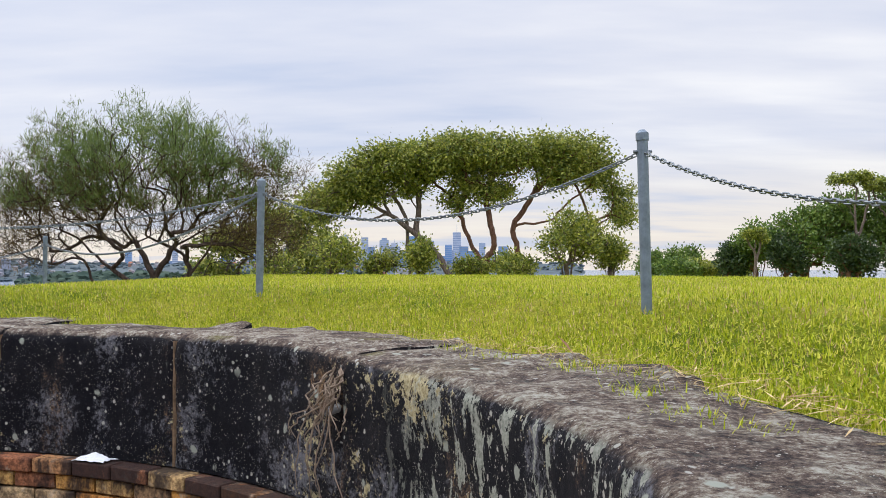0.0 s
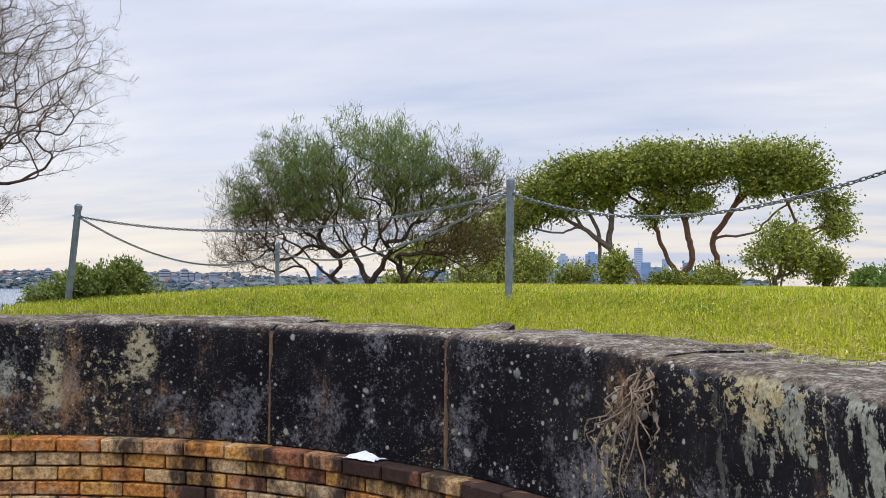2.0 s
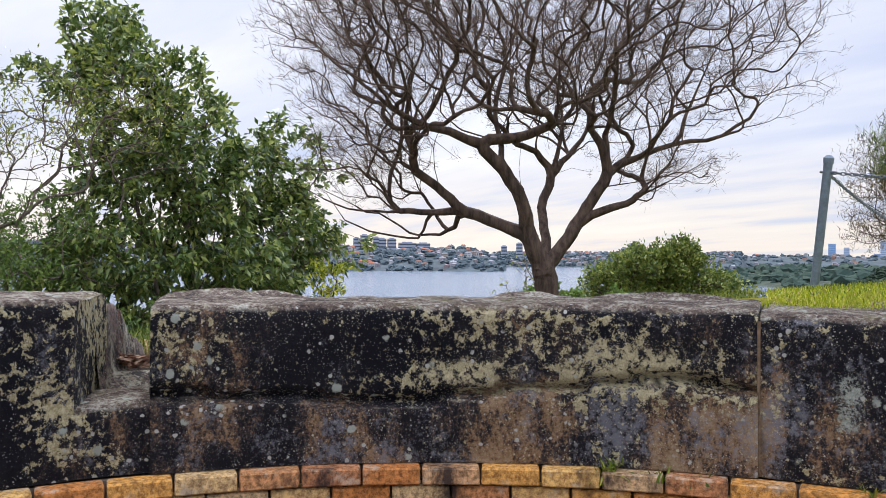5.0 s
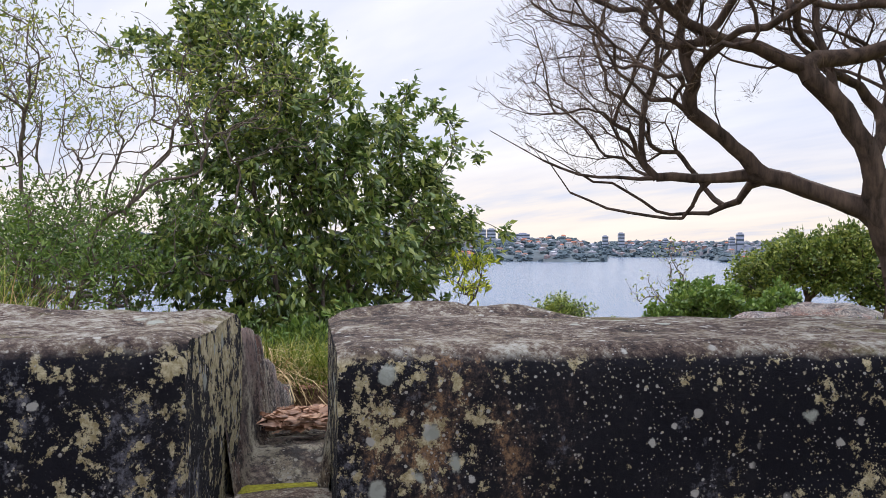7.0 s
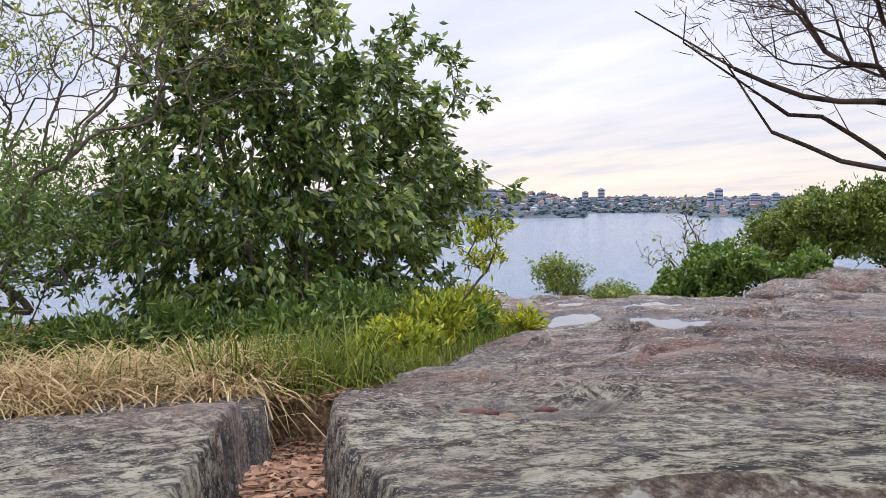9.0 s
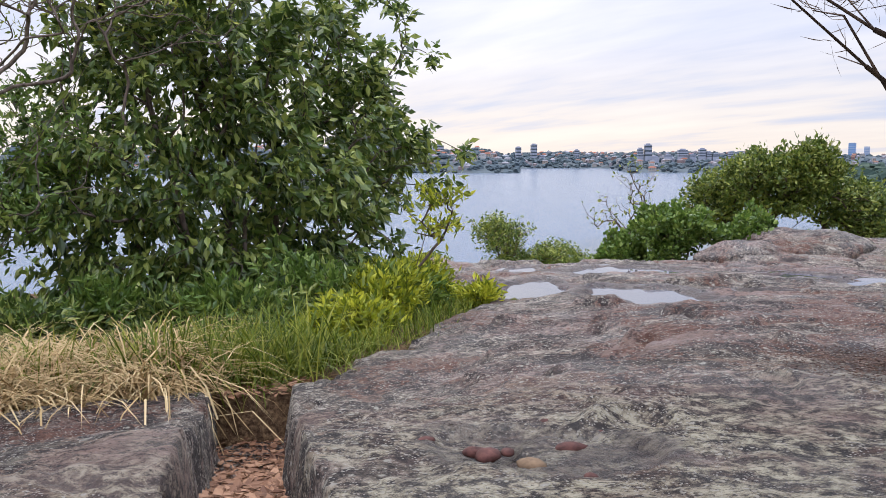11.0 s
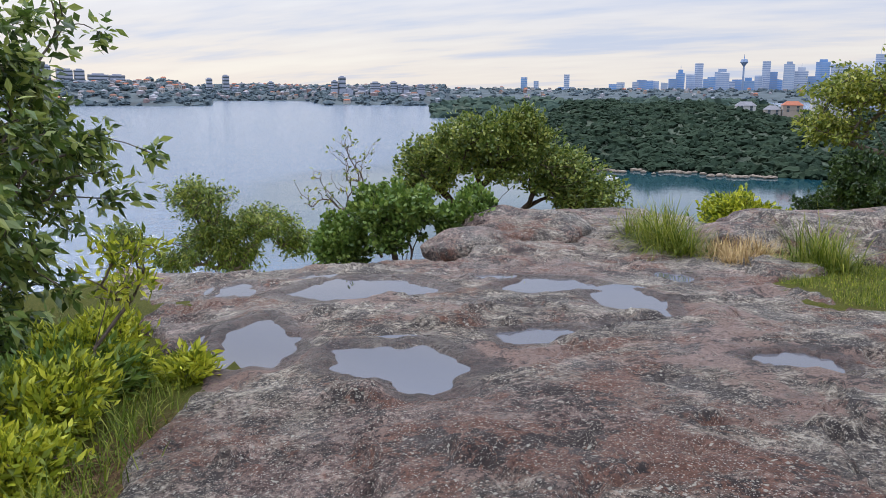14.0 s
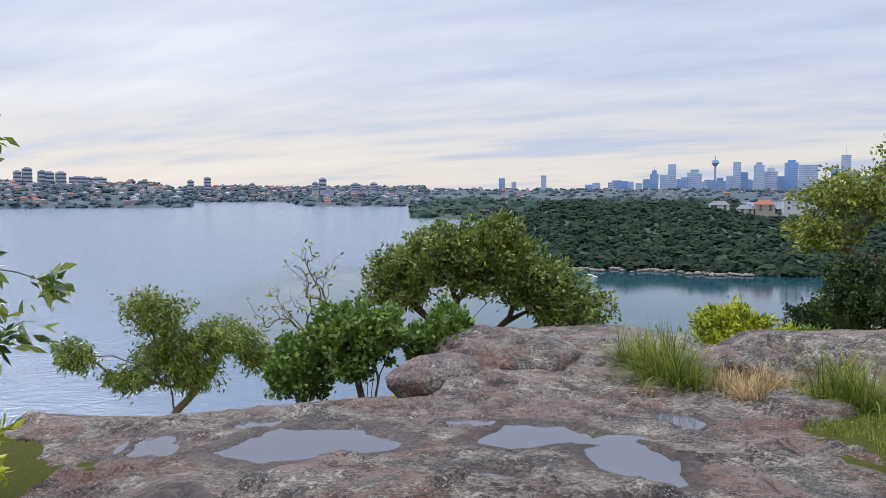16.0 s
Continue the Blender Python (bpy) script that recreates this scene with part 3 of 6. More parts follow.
for i, (a0, a1, ro, zt, cr) in enumerate(BLOCKS):
    proud = -0.04 if a0 == 49.9 else 0.0
    coping_block(a0, a1, ro, "coping_stone", "black weathered sandstone coping block with pale lichen, round the pit", zt, cr, i * 3.7, inner=R_IN + proud, skew=(1.4 if a0 == -68.0 else 0.0, 3.8 if a1 == -72.9 else 0.0))


def build_pit():
    """Floor, backing wall, earth ring under the coping and the stone sill of the gap."""
    n = 96
    v, f = [(CX, CY, FLOOR)], []
    for i in range(n):
        v.append(polar(360 * i / n, R_IN + 0.3, FLOOR + 0.01 * fbm(i, 0, 0, 2)))
    for i in range(n):
        f.append((0, 1 + (i + 1) % n, 1 + i))
    floor = new("floor", mesh_of("floor", v, f, M_MORTAR))
    tagged(floor, "dirty paved floor of the sunken pit", "floor", kind="structure")
    v, f = [], []
    prof = [(R_IN + 0.01, FLOOR - 0.02), (R_IN + 0.01, LEDGE - 0.012), (4.3, LEDGE - 0.012), (4.3, FLOOR - 0.02)]
    for i in range(n):
        for r, z in prof:
            v.append(polar(360 * i / n, r, z))
    for i in range(n):
        for j in range(3):
            a, b = i * 4 + j, ((i + 1) % n) * 4 + j
            f.append((a, b, b + 1, a + 1))
    wall = new("wall_pit", mesh_of("wall_pit", v, f, M_MORTAR))
    tagged(wall, "curved brick wall of the sunken pit, stained black and orange", "brick wall", kind="structure")
    v, f = [], []
    for i in range(n):
        for r, z in ((3.3, 0.70), (4.5, 0.72)):
            v.append(polar(360 * i / n, r, z))
    for i in range(n):
        a, b = i * 2, ((i + 1) % n) * 2
        f.append((a, b, b + 1, a + 1))
    soil = new("ground_earth_ring", mesh_of("ground_earth_ring", v, f, M_SOIL))
    tagged(soil, "dark earth packed behind the coping stones", "earth", kind="structure")
    return wall


M_SOIL = plain("dark_soil", (0.06, 0.045, 0.03), 0.95, var=0.5, scale=25, bump=0.8)
PIT_WALL = build_pit()


def gap_sill():
    """The stone sill at the bottom of the opening, with a lower step behind."""
    for a0, a1, r0, r1, zt, s in ((-73.6, -67.2, R_IN + 0.012, 3.50, 0.84, 1.0),):
        coping_block(a0, a1, r1, "sill_stone", "worn sandstone sill stone in the gap of the coping", zt, False, s, LEDGE, r0)


gap_sill()


def brick_mesh(w, h, d, k):
    bm = bmesh.new()
    bmesh.ops.create_cube(bm, size=1)
    for vt in bm.verts:
        vt.co.x *= w
        vt.co.y *= d
        vt.co.z *= h
        vt.co += Vector((fbm(k, vt.co.x * 9, vt.co.z * 9, 2), fbm(k + 7, vt.co.x * 9, vt.co.z * 9, 2), fbm(k + 9, vt.co.x * 9, 0, 2))) * 0.003
    bmesh.ops.bevel(bm, geom=bm.edges[:], offset=0.006, segments=1, affect="EDGES")
    me = bpy.data.meshes.new("brick")
    bm.to_mesh(me)
    bm.free()
    me.materials.append(M_BRICK)
    return me


def build_bricks():
    stretch = [brick_mesh(0.222, 0.066, 0.10, k * 3.1) for k in range(5)]
    count = 0
    pitch = 0.232 / (R_IN - 0.07)
    lv = 0
    z = LEDGE - 0.036
    while z > 0.03:
        off = (lv % 2) * pitch / 2
        r = R_IN - 0.10 if lv < 1 else R_IN - 0.075
        k = 0
        a = radians(-100) + off
        while a < radians(62):
            if count < 296:
                ob = new("brick", stretch[(k * 7 + lv * 3) % 5])
                ob.parent = PIT_WALL
                jog = 0.004 * fbm(k * 1.7, lv * 2.3, 0, 2)
                ob.matrix_basis = pose(CX + (r + 0.05 + jog) * math.sin(a), CY + (r + 0.05 + jog) * math.cos(a), z, 0, 0, -math.degrees(a))
                count += 1
            a += pitch
            k += 1
        z -= 0.0755
        lv += 1


build_bricks()


def joint_fill(az, top, width=0.020):
    """Tan pointing in the joint of two coping stones."""
    bm = bmesh.new()
    n = 14
    ring = []
    for i in range(n + 1):
        z = LEDGE + (top - LEDGE - 0.02) * i / n
        w = width * (0.8 + 0.5 * abs(fbm(z * 9, az, 0, 2)))
        row = []
        for s, d in ((-1, 0.03), (-0.6, 0.002), (0.6, 0.002), (1, 0.03)):
            row.append(bm.verts.new(polar(az + math.degrees(s * w / 2 / R_IN), R_IN + 0.004 + d + 0.004 * fbm(z * 14, az, 3, 2), z)))
        ring.append(row)
    for i in range(n):
        for j in range(3):
            bm.faces.new((ring[i][j], ring[i][j + 1], ring[i + 1][j + 1], ring[i + 1][j]))
    part("mortar_joint", bm, M_POINT, PIT_WALL, "tan mortar joint", True)


M_POINT = plain("tan_pointing", (0.15, 0.10, 0.06), 0.95, var=0.5, scale=30, bump=0.6)
for az, top in ((8.95, 1.17), (28.55, 1.17), (-24.25, 1.18)):
    joint_fill(az, top)

# ---- posts and chain ----
POSTS = [(1.95, 0.6), (0.83, 3.34), (-1.12, 5.0), (-4.20, 8.65), (-4.34, 5.34)]
POST_H = [0.74, 0.73, 0.69, 0.70, 0.72]
POST_LEAN = [(0, 0), (-1.0, -1), (0.8, 0), (0, 0), (7, 2)]


def build_post(i):
    x, y = POSTS[i]
    z = float(land(x, y)) - 0.01
    ob = thing("chain_post", (x, y, z), "grey galvanised steel post standing in the lawn" + (", leaning" if i == 4 else ""), "post", "posts of the chain fence")
    ob.matrix_basis = pose(x, y, z, POST_LEAN[i][1], POST_LEAN[i][0], 0)
    h = POST_H[i]
    bm = bmesh.new()
    bmesh.ops.create_cone(bm, cap_ends=True, segments=20, radius1=0.0225, radius2=0.0225, depth=h + 0.1, matrix=Matrix.Translation((0, 0, h / 2 - 0.05)))
    part("tube", bm, M_GALV, ob, smooth=False)
    bm = bmesh.new()
    bmesh.ops.create_cone(bm, cap_ends=True, segments=20, radius1=0.0265, radius2=0.0265, depth=0.03, matrix=Matrix.Translation((0, 0, h - 0.004)))
    bmesh.ops.create_cone(bm, cap_ends=True, segments=20, radius1=0.0265, radius2=0.012, depth=0.014, matrix=Matrix.Translation((0, 0, h + 0.018)))
    part("cap", bm, M_GALV, ob, "domed steel cap")
    bm = bmesh.new()
    bmesh.ops.create_cone(bm, cap_ends=True, segments=10, radius1=0.007, radius2=0.007, depth=0.075, matrix=pose(0, 0, h - 0.065, 90, 0, 90))
    part("eye_bolt", bm, M_CHAIN, ob, "steel eye bolt")
    m = ob.matrix_basis @ Vector((0, 0, h - 0.065))
    return m


def link_mesh():
    """One welded chain link, lying along x."""
    v, f = [], []
    n, s, wire = 14, 6, 0.0032
    for i in range(n):
        a = 2 * math.pi * i / n
        cx, cy = 0.0072 * math.cos(a), 0.0072 * math.sin(a)
        cx += 0.0085 if math.cos(a) > 0 else -0.0085
        out = Vector((math.cos(a), math.sin(a), 0))
        for j in range(s):
            b = 2 * math.pi * j / s
            p = Vector((cx, cy, 0)) + out * wire * math.cos(b) + Vector((0, 0, wire * math.sin(b)))
            v.append(tuple(p))
    for i in range(n):
        for j in range(s):
            f.append((i * s + j, ((i + 1) % n) * s + j, ((i + 1) % n) * s + (j + 1) % s, i * s + (j + 1) % s))
    return np.array(v), np.array(f)


def build_chain(p, q, sag):
    lv, lf = link_mesh()
    n = max(8, int((q - p).length * 1.04 / 0.025))
    pts = [p.lerp(q, s / n) - Vector((0, 0, sag * 4 * (s / n) * (1 - s / n))) for s in range(n + 1)]
    ob = thing("chain", tuple(pts[0]), "sagging galvanised steel chain hung between two posts", "chain", "chains of the fence")
    verts, faces = [], []
    for i in range(n):
        d = (pts[i + 1] - pts[i])
        q3 = d.to_track_quat("X", "Z").to_matrix() @ Matrix.Rotation(radians(90 * (i % 2) + 20), 3, "X")
        k = d.length / 0.025
        w = np.array(q3)
        mid = np.array((pts[i] + pts[i + 1]) / 2 - pts[0])
        verts.append((lv * np.array([k, 1, 1])) @ w.T + mid)
        faces.append(lf + i * len(lv))
    child("link_run", mesh_of("link_run", np.concatenate(verts), np.concatenate(faces), M_CHAIN, True), ob, kind="stuff")


tops = [build_post(i) for i in range(5)]
for a, b, sag in ((0, 1, 0.33), (1, 2, 0.22), (2, 4, 0.16), (3, 4, 0.24), (2, 3, 0.22)):
    build_chain(tops[a], tops[b], sag)

# ---- trees and plants ----
def grow(targets, trunks, tip=0.004, power=0.42, bend=0.25, lift=0.1, seed=1, ends=0):
    """Branches from given stems to points of the crown: each point joins the branch that leads towards it."""
    r = np.random.default_rng(seed)
    pos, parent, stops = [], [], []
    for stem in trunks:
        last = -1
        for k, p in enumerate(stem):
            if k == 0 and len(p) == 4:
                last = int(p[3])
                continue
            pos.append(np.array(p[:3], float))
            parent.append(last)
            last = len(pos) - 1
        stops.append(last)
    base = pos[0]
    order = np.argsort(np.linalg.norm(targets - base, axis=1) + r.normal(0, 0.05, len(targets)))
    n = len(pos)
    P = np.zeros((n + len(targets) * 4, 3))
    P[:n] = pos
    V = np.zeros_like(P)
    par = parent + [0] * (len(targets) * 4)
    for i in range(n):
        a = P[i] - P[par[i]] if par[i] >= 0 else np.array([0, 0, 1.0])
        V[i] = a / (np.linalg.norm(a) + 1e-9)
    G = np.zeros(len(P))
    G[:n] = np.linalg.norm(P[:n] - base, axis=1)
    tips = []
    skip = min(2, n - 1)
    for t in targets[order]:
        way = t - P[:n]
        d = np.linalg.norm(way, axis=1)
        cos = np.sum(way * V[:n], axis=1) / (d + 1e-9)
        cost = d * (1.75 - 0.75 * cos) + np.where(G[:n] > np.linalg.norm(t - base) - 0.02, 1.0, 0)
        cost[:skip] += 2.0
        j = int(np.argmin(cost))
        a, gap = P[j], d[j]
        k = 1 if gap < 0.12 else (2 if gap < 0.4 else 3)
        side = r.normal(0, 1, 3) * bend * gap * 0.35
        last = j
        for s in range(1, k + 1):
            u = s / k
            lead = V[j] * gap * 0.45 * u * (1 - u)
            q = a + (t - a) * u + side * math.sin(math.pi * u) + lead + np.array([0, 0, lift * gap * u * (1 - u) * 2])
            P[n], par[n] = q, last
            e = q - P[last]
            V[n] = e / (np.linalg.norm(e) + 1e-9)
            G[n] = np.linalg.norm(q - base)
            last = n
            n += 1
        tips.append(last)
    count = np.zeros(n)
    for i in tips:
        count[i] += 1
    for i in range(len(pos)):
        count[i] += ends * (0.15 if i in stops else 1.0)
    for i in range(n - 1, -1, -1):
        if par[i] >= 0:
            count[par[i]] += count[i]
    rad = tip * np.maximum(count, 1) ** power
    return soften(P[:n], np.array(par[:n]), rad, seed) + (np.array(tips),)


def soften(P, par, rad, seed):
    """Bends the long straight pieces of limbs into slightly crooked curves."""
    r = np.random.default_rng(seed + 3)
    kid = {}
    for i, p in enumerate(par):
        if p >= 0 and (p not in kid or rad[i] > rad[kid[p]]):
            kid[p] = i
    P2, par2, rad2 = [q for q in P], list(par), list(rad)
    for i, p in enumerate(par):
        if p < 0:
            continue
        a, b = P[p], P[i]
        gap = np.linalg.norm(b - a)
        if gap < 0.09 or rad[i] * 40 < gap * 0.5:
            continue
        before = P[par[p]] if par[p] >= 0 else a
        after = P[kid[i]] if i in kid else b
        k = 3 if gap < 0.5 else 5
        last = p
        for j in range(1, k):
            u = j / k
            m1, m2 = (b - before) * 0.5, (after - a) * 0.5
            q = (2 * u**3 - 3 * u**2 + 1) * a + (u**3 - 2 * u**2 + u) * m1 + (3 * u**2 - 2 * u**3) * b + (u**3 - u**2) * m2 + r.normal(0, 0.022 * gap, 3)
            P2.append(q)
            par2.append(last)
            rad2.append(max(rad[i], min(rad[p], rad[i] * 1.5) * (1 - u) + rad[i] * u))
            last = len(P2) - 1
        par2[i] = last
    return np.array(P2), np.array(par2), np.array(rad2)


def tubes(P, par, rad, sides=5):
    """One frustum for each branch piece."""
    i = np.nonzero(par >= 0)[0]
    a, b = P[par[i]], P[i]
    ra, rb = np.minimum(rad[par[i]], rad[i] * 1.6), rad[i]
    d = b - a
    ln = np.linalg.norm(d, axis=1, keepdims=True) + 1e-9
    d = d / ln
    ref = np.where(np.abs(d[:, 2:3]) > 0.9, [[1.0, 0, 0]], [[0, 0, 1.0]])
    u = np.cross(d, ref)
    u /= np.linalg.norm(u, axis=1, keepdims=True) + 1e-9
    v = np.cross(d, u)
    ang = np.arange(sides) * 2 * np.pi / sides
    ring = u[:, None] * np.cos(ang)[None, :, None] + v[:, None] * np.sin(ang)[None, :, None]
    lo = a[:, None] - d[:, None] * ra[:, None, None] * 0.3 + ring * ra[:, None, None]
    hi = b[:, None] + ring * rb[:, None, None]
    verts = np.concatenate([lo, hi], 1).reshape(-1, 3)
    k = np.arange(sides)
    f = np.stack([k, (k + 1) % sides, (k + 1) % sides + sides, k + sides], -1)
    faces = (f[None] + (np.arange(len(i)) * 2 * sides)[:, None, None]).reshape(-1, 4)
    return verts, faces


def leaves(at, size, width, droop=0.3, up=0.2, seed=1, spread=0.05, fold=0.25, outward=None, jitter=0.35):
    """Folded blades, two triangles each, at the points given."""
    r = np.random.default_rng(seed)
    n = len(at)
    d = r.normal(0, 1, (n, 3))
    if outward is not None:
        d = d * 0.8 + outward
    d[:, 2] += up - droop
    d /= np.linalg.norm(d, axis=1, keepdims=True) + 1e-9
    s = r.normal(0, 1, (n, 3))
    s -= d * np.sum(s * d, 1, keepdims=True)
    s /= np.linalg.norm(s, axis=1, keepdims=True) + 1e-9
    nn = np.cross(d, s)
    ln = size * (1 + jitter * r.uniform(-1, 1, (n, 1)))
    w = width * ln / size
    base = at + r.normal(0, spread, (n, 3))
    mid = base + d * ln * 0.45
    tip = base + d * ln + np.array([0, 0, -1.0]) * ln * 0.12 * droop
    L = mid + s * w + nn * w * fold
    R = mid - s * w + nn * w * fold
    verts = np.stack([base, L, tip, R], 1).reshape(-1, 3)
    k = np.arange(n) * 4
    faces = np.concatenate([np.stack([k, k + 2, k + 1], -1), np.stack([k, k + 3, k + 2], -1)])
    return verts, faces


def in_blobs(n, blobs, seed, shell=0.45):
    """Random points in a union of ellipsoids (cx, cy, cz, rx, ry, rz), more of them towards the skin."""
    r = np.random.default_rng(seed)
    w = np.array([b[3] * b[4] * b[5] for b in blobs]) ** 0.75
    pick = r.choice(len(blobs), n, p=w / w.sum())
    d = r.normal(0, 1, (n, 3))
    d /= np.linalg.norm(d, axis=1, keepdims=True)
    rad = r.uniform(0, 1, (n, 1)) ** shell
    wob = 1 + 0.18 * r.normal(0, 1, (n, 1))
    B = np.array(blobs)[pick]
    return B[:, :3] + d * rad * wob * B[:, 3:6]


def plant(name, at, stems, blobs, n_twigs, n_leaves, leaf, bark, leafmat, label, category, tip=0.004, power=0.42, seed=1, droop=0.3, up=0.2, spread=0.06, shell=0.45, group="", bend=0.25, floor=None, extra=None, sides=5, keep=None, ends=0):
    """A tree or shrub: stems and blobs are given relative to its foot."""
    ob = thing(name, at, label, category, group)
    targets = in_blobs(n_twigs, blobs, seed, shell)
    if floor is not None:
        targets = targets[targets[:, 2] > floor]
    if keep is not None:
        targets = targets[keep(targets)]
    P, par, rad, tips = grow(targets, stems, tip, power, bend, seed=seed, ends=ends)
    v, f = tubes(P, par, rad, sides)
    child("trunk", mesh_of("trunk", v, f, bark, True), ob, "trunk and branches")
    r = np.random.default_rng(seed + 50)
    if n_leaves:
        src = P[tips]
        pick = r.integers(0, len(src), n_leaves)
        at_p = src[pick]
        c = np.mean(np.array(blobs)[:, :3], 0)
        out = at_p - c
        out /= np.linalg.norm(out, axis=1, keepdims=True) + 1e-6
        v, f = leaves(at_p, leaf[0], leaf[1], droop, up, seed + 9, spread, outward=out * 0.6)
        child("crown", mesh_of("crown", v, f, leafmat), ob, "leafy crown")
    for k, (mat2, n2, size2, test) in enumerate(extra or ()):
        src = P[tips]
        src = src[test(src)]
        if len(src):
            at_p = src[r.integers(0, len(src), n2)]
            v, f = leaves(at_p, size2[0], size2[1], droop, up, seed + 19 + k, spread)
            nm = "dry_sprays" if mat2 is L_RUSSET else "crown"
            child(nm, mesh_of(nm, v, f, mat2), ob, "dry brown sprays" if mat2 is L_RUSSET else "green leaves")
    return ob


def foot(x, y, sink=0.05):
    return (x, y, float(land(x, y)) - sink)


L_FARLEAF = leaf_mat("shade_leaves", (0.014, 0.032, 0.010), (0.035, 0.066, 0.018), (0.085, 0.125, 0.032))

# bare tree by the pit
plant("bare_tree", (-5.64, 4.72, 1.0),
      [[(0, 0, -0.3), (-0.01, -0.01, 0.17), (-0.02, -0.03, 0.31)],
       [(0, 0, 0, 2), (-0.06, -0.10, 0.49), (-0.06, -0.18, 0.71), (-0.12, -0.27, 0.90), (-0.20, -0.38, 1.05), (-0.34, -0.65, 1.13), (-0.41, -0.86, 1.21), (-0.50, -1.03, 1.35), (-0.61, -1.22, 1.52), (-0.76, -1.38, 1.69)],
       [(0, 0, 0, 6), (-0.09, -0.17, 1.10), (0.03, 0.10, 1.23), (0.07, 0.22, 1.35), (0.01, 0.23, 1.60), (0.01, 0.30, 1.93)],
       [(0, 0, 0, 5), (-0.21, -0.22, 1.12), (-0.26, -0.20, 1.30), (-0.26, -0.12, 1.58), (-0.27, -0.07, 1.94)],
       [(0, 0, 0, 8), (-0.22, -0.95, 1.29), (-0.11, -1.13, 1.48), (0.01, -1.15, 1.68)],
       [(0, 0, 0, 2), (0.01, 0.08, 0.44), (0.05, 0.20, 0.60), (0.09, 0.31, 0.76), (0.12, 0.42, 0.92), (0.08, 0.44, 1.16), (0.12, 0.56, 1.56), (0.12, 0.63, 1.97)],
       [(0, 0, 0, 27), (0.19, 0.56, 1.00), (0.35, 0.80, 1.11), (0.36, 0.95, 1.33), (0.42, 1.16, 1.72), (0.50, 1.39, 2.09)],
       [(0, 0, 0, 32), (0.59, 0.98, 1.16), (0.76, 1.09, 1.33), (0.91, 1.24, 1.56)],
       [(0, 0, 0, 2), (-0.11, 0.10, 0.51), (-0.23, 0.20, 0.70), (-0.25, 0.32, 0.92), (-0.27, 0.44, 1.16), (-0.35, 0.50, 1.55)],
       [(0, 0, 0, 25), (0.26, 0.42, 0.72), (0.43, 0.59, 0.85), (0.56, 0.73, 0.95)],
       [(0, 0, 0, 41), (-0.25, 0.50, 1.06), (-0.27, 0.73, 1.26), (-0.08, 1.22, 1.74)],
       [(0, 0, 0, 42), (-0.43, 0.27, 1.33), (-0.87, 0.25, 1.59), (-1.18, 0.21, 2.00)],
       [(0, 0, 0, 3), (-0.20, -0.20, 0.58), (-0.38, -0.33, 0.66), (-0.56, -0.44, 0.66), (-0.74, -0.55, 0.67), (-0.88, -0.74, 0.67), (-1.02, -0.92, 0.74), (-1.15, -1.09, 0.86)],
       [(0, 0, 0, 55), (-0.71, -0.42, 0.505), (-0.86, -0.58, 0.53), (-1.03, -0.75, 0.615), (-1.10, -0.84, 0.78)],
       [(0, 0, 0, 54), (-0.65, -0.22, 0.56), (-0.90, -0.25, 0.53), (-1.03, -0.38, 0.63), (-1.16, -0.57, 0.72), (-1.20, -0.85, 0.83)]],
      [(-0.2, -0.1, 2.2, 1.35, 1.3, 0.9), (-0.75, -0.95, 1.95, 0.85, 0.85, 0.75), (0.55, 0.85, 2.0, 0.8, 0.85, 0.8), (-0.72, -0.85, 1.12, 0.45, 0.45, 0.28), (0.42, 0.58, 0.95, 0.35, 0.35, 0.18), (-0.3, 0.8, 1.8, 0.9, 0.6, 0.7), (-0.15, -1.0, 1.7, 0.8, 0.6, 0.6), (0.0, 0.1, 1.5, 0.6, 0.8, 0.35), (-0.95, -0.6, 0.98, 0.35, 0.5, 0.28)],
      6800, 110000, (0.05, 0.0008), M_BARK_T, L_TWIG, "nearly leafless dark-barked tree with fine grey-brown twigs beside the pit", "tree",
      tip=0.0011, power=0.47, seed=11, droop=-0.5, up=0.5, spread=0.02, shell=0.38, bend=0.10, keep=lambda p: 1.69 + 0.82 * p[:, 0] + 0.57 * p[:, 1] > 0.13, ends=18)

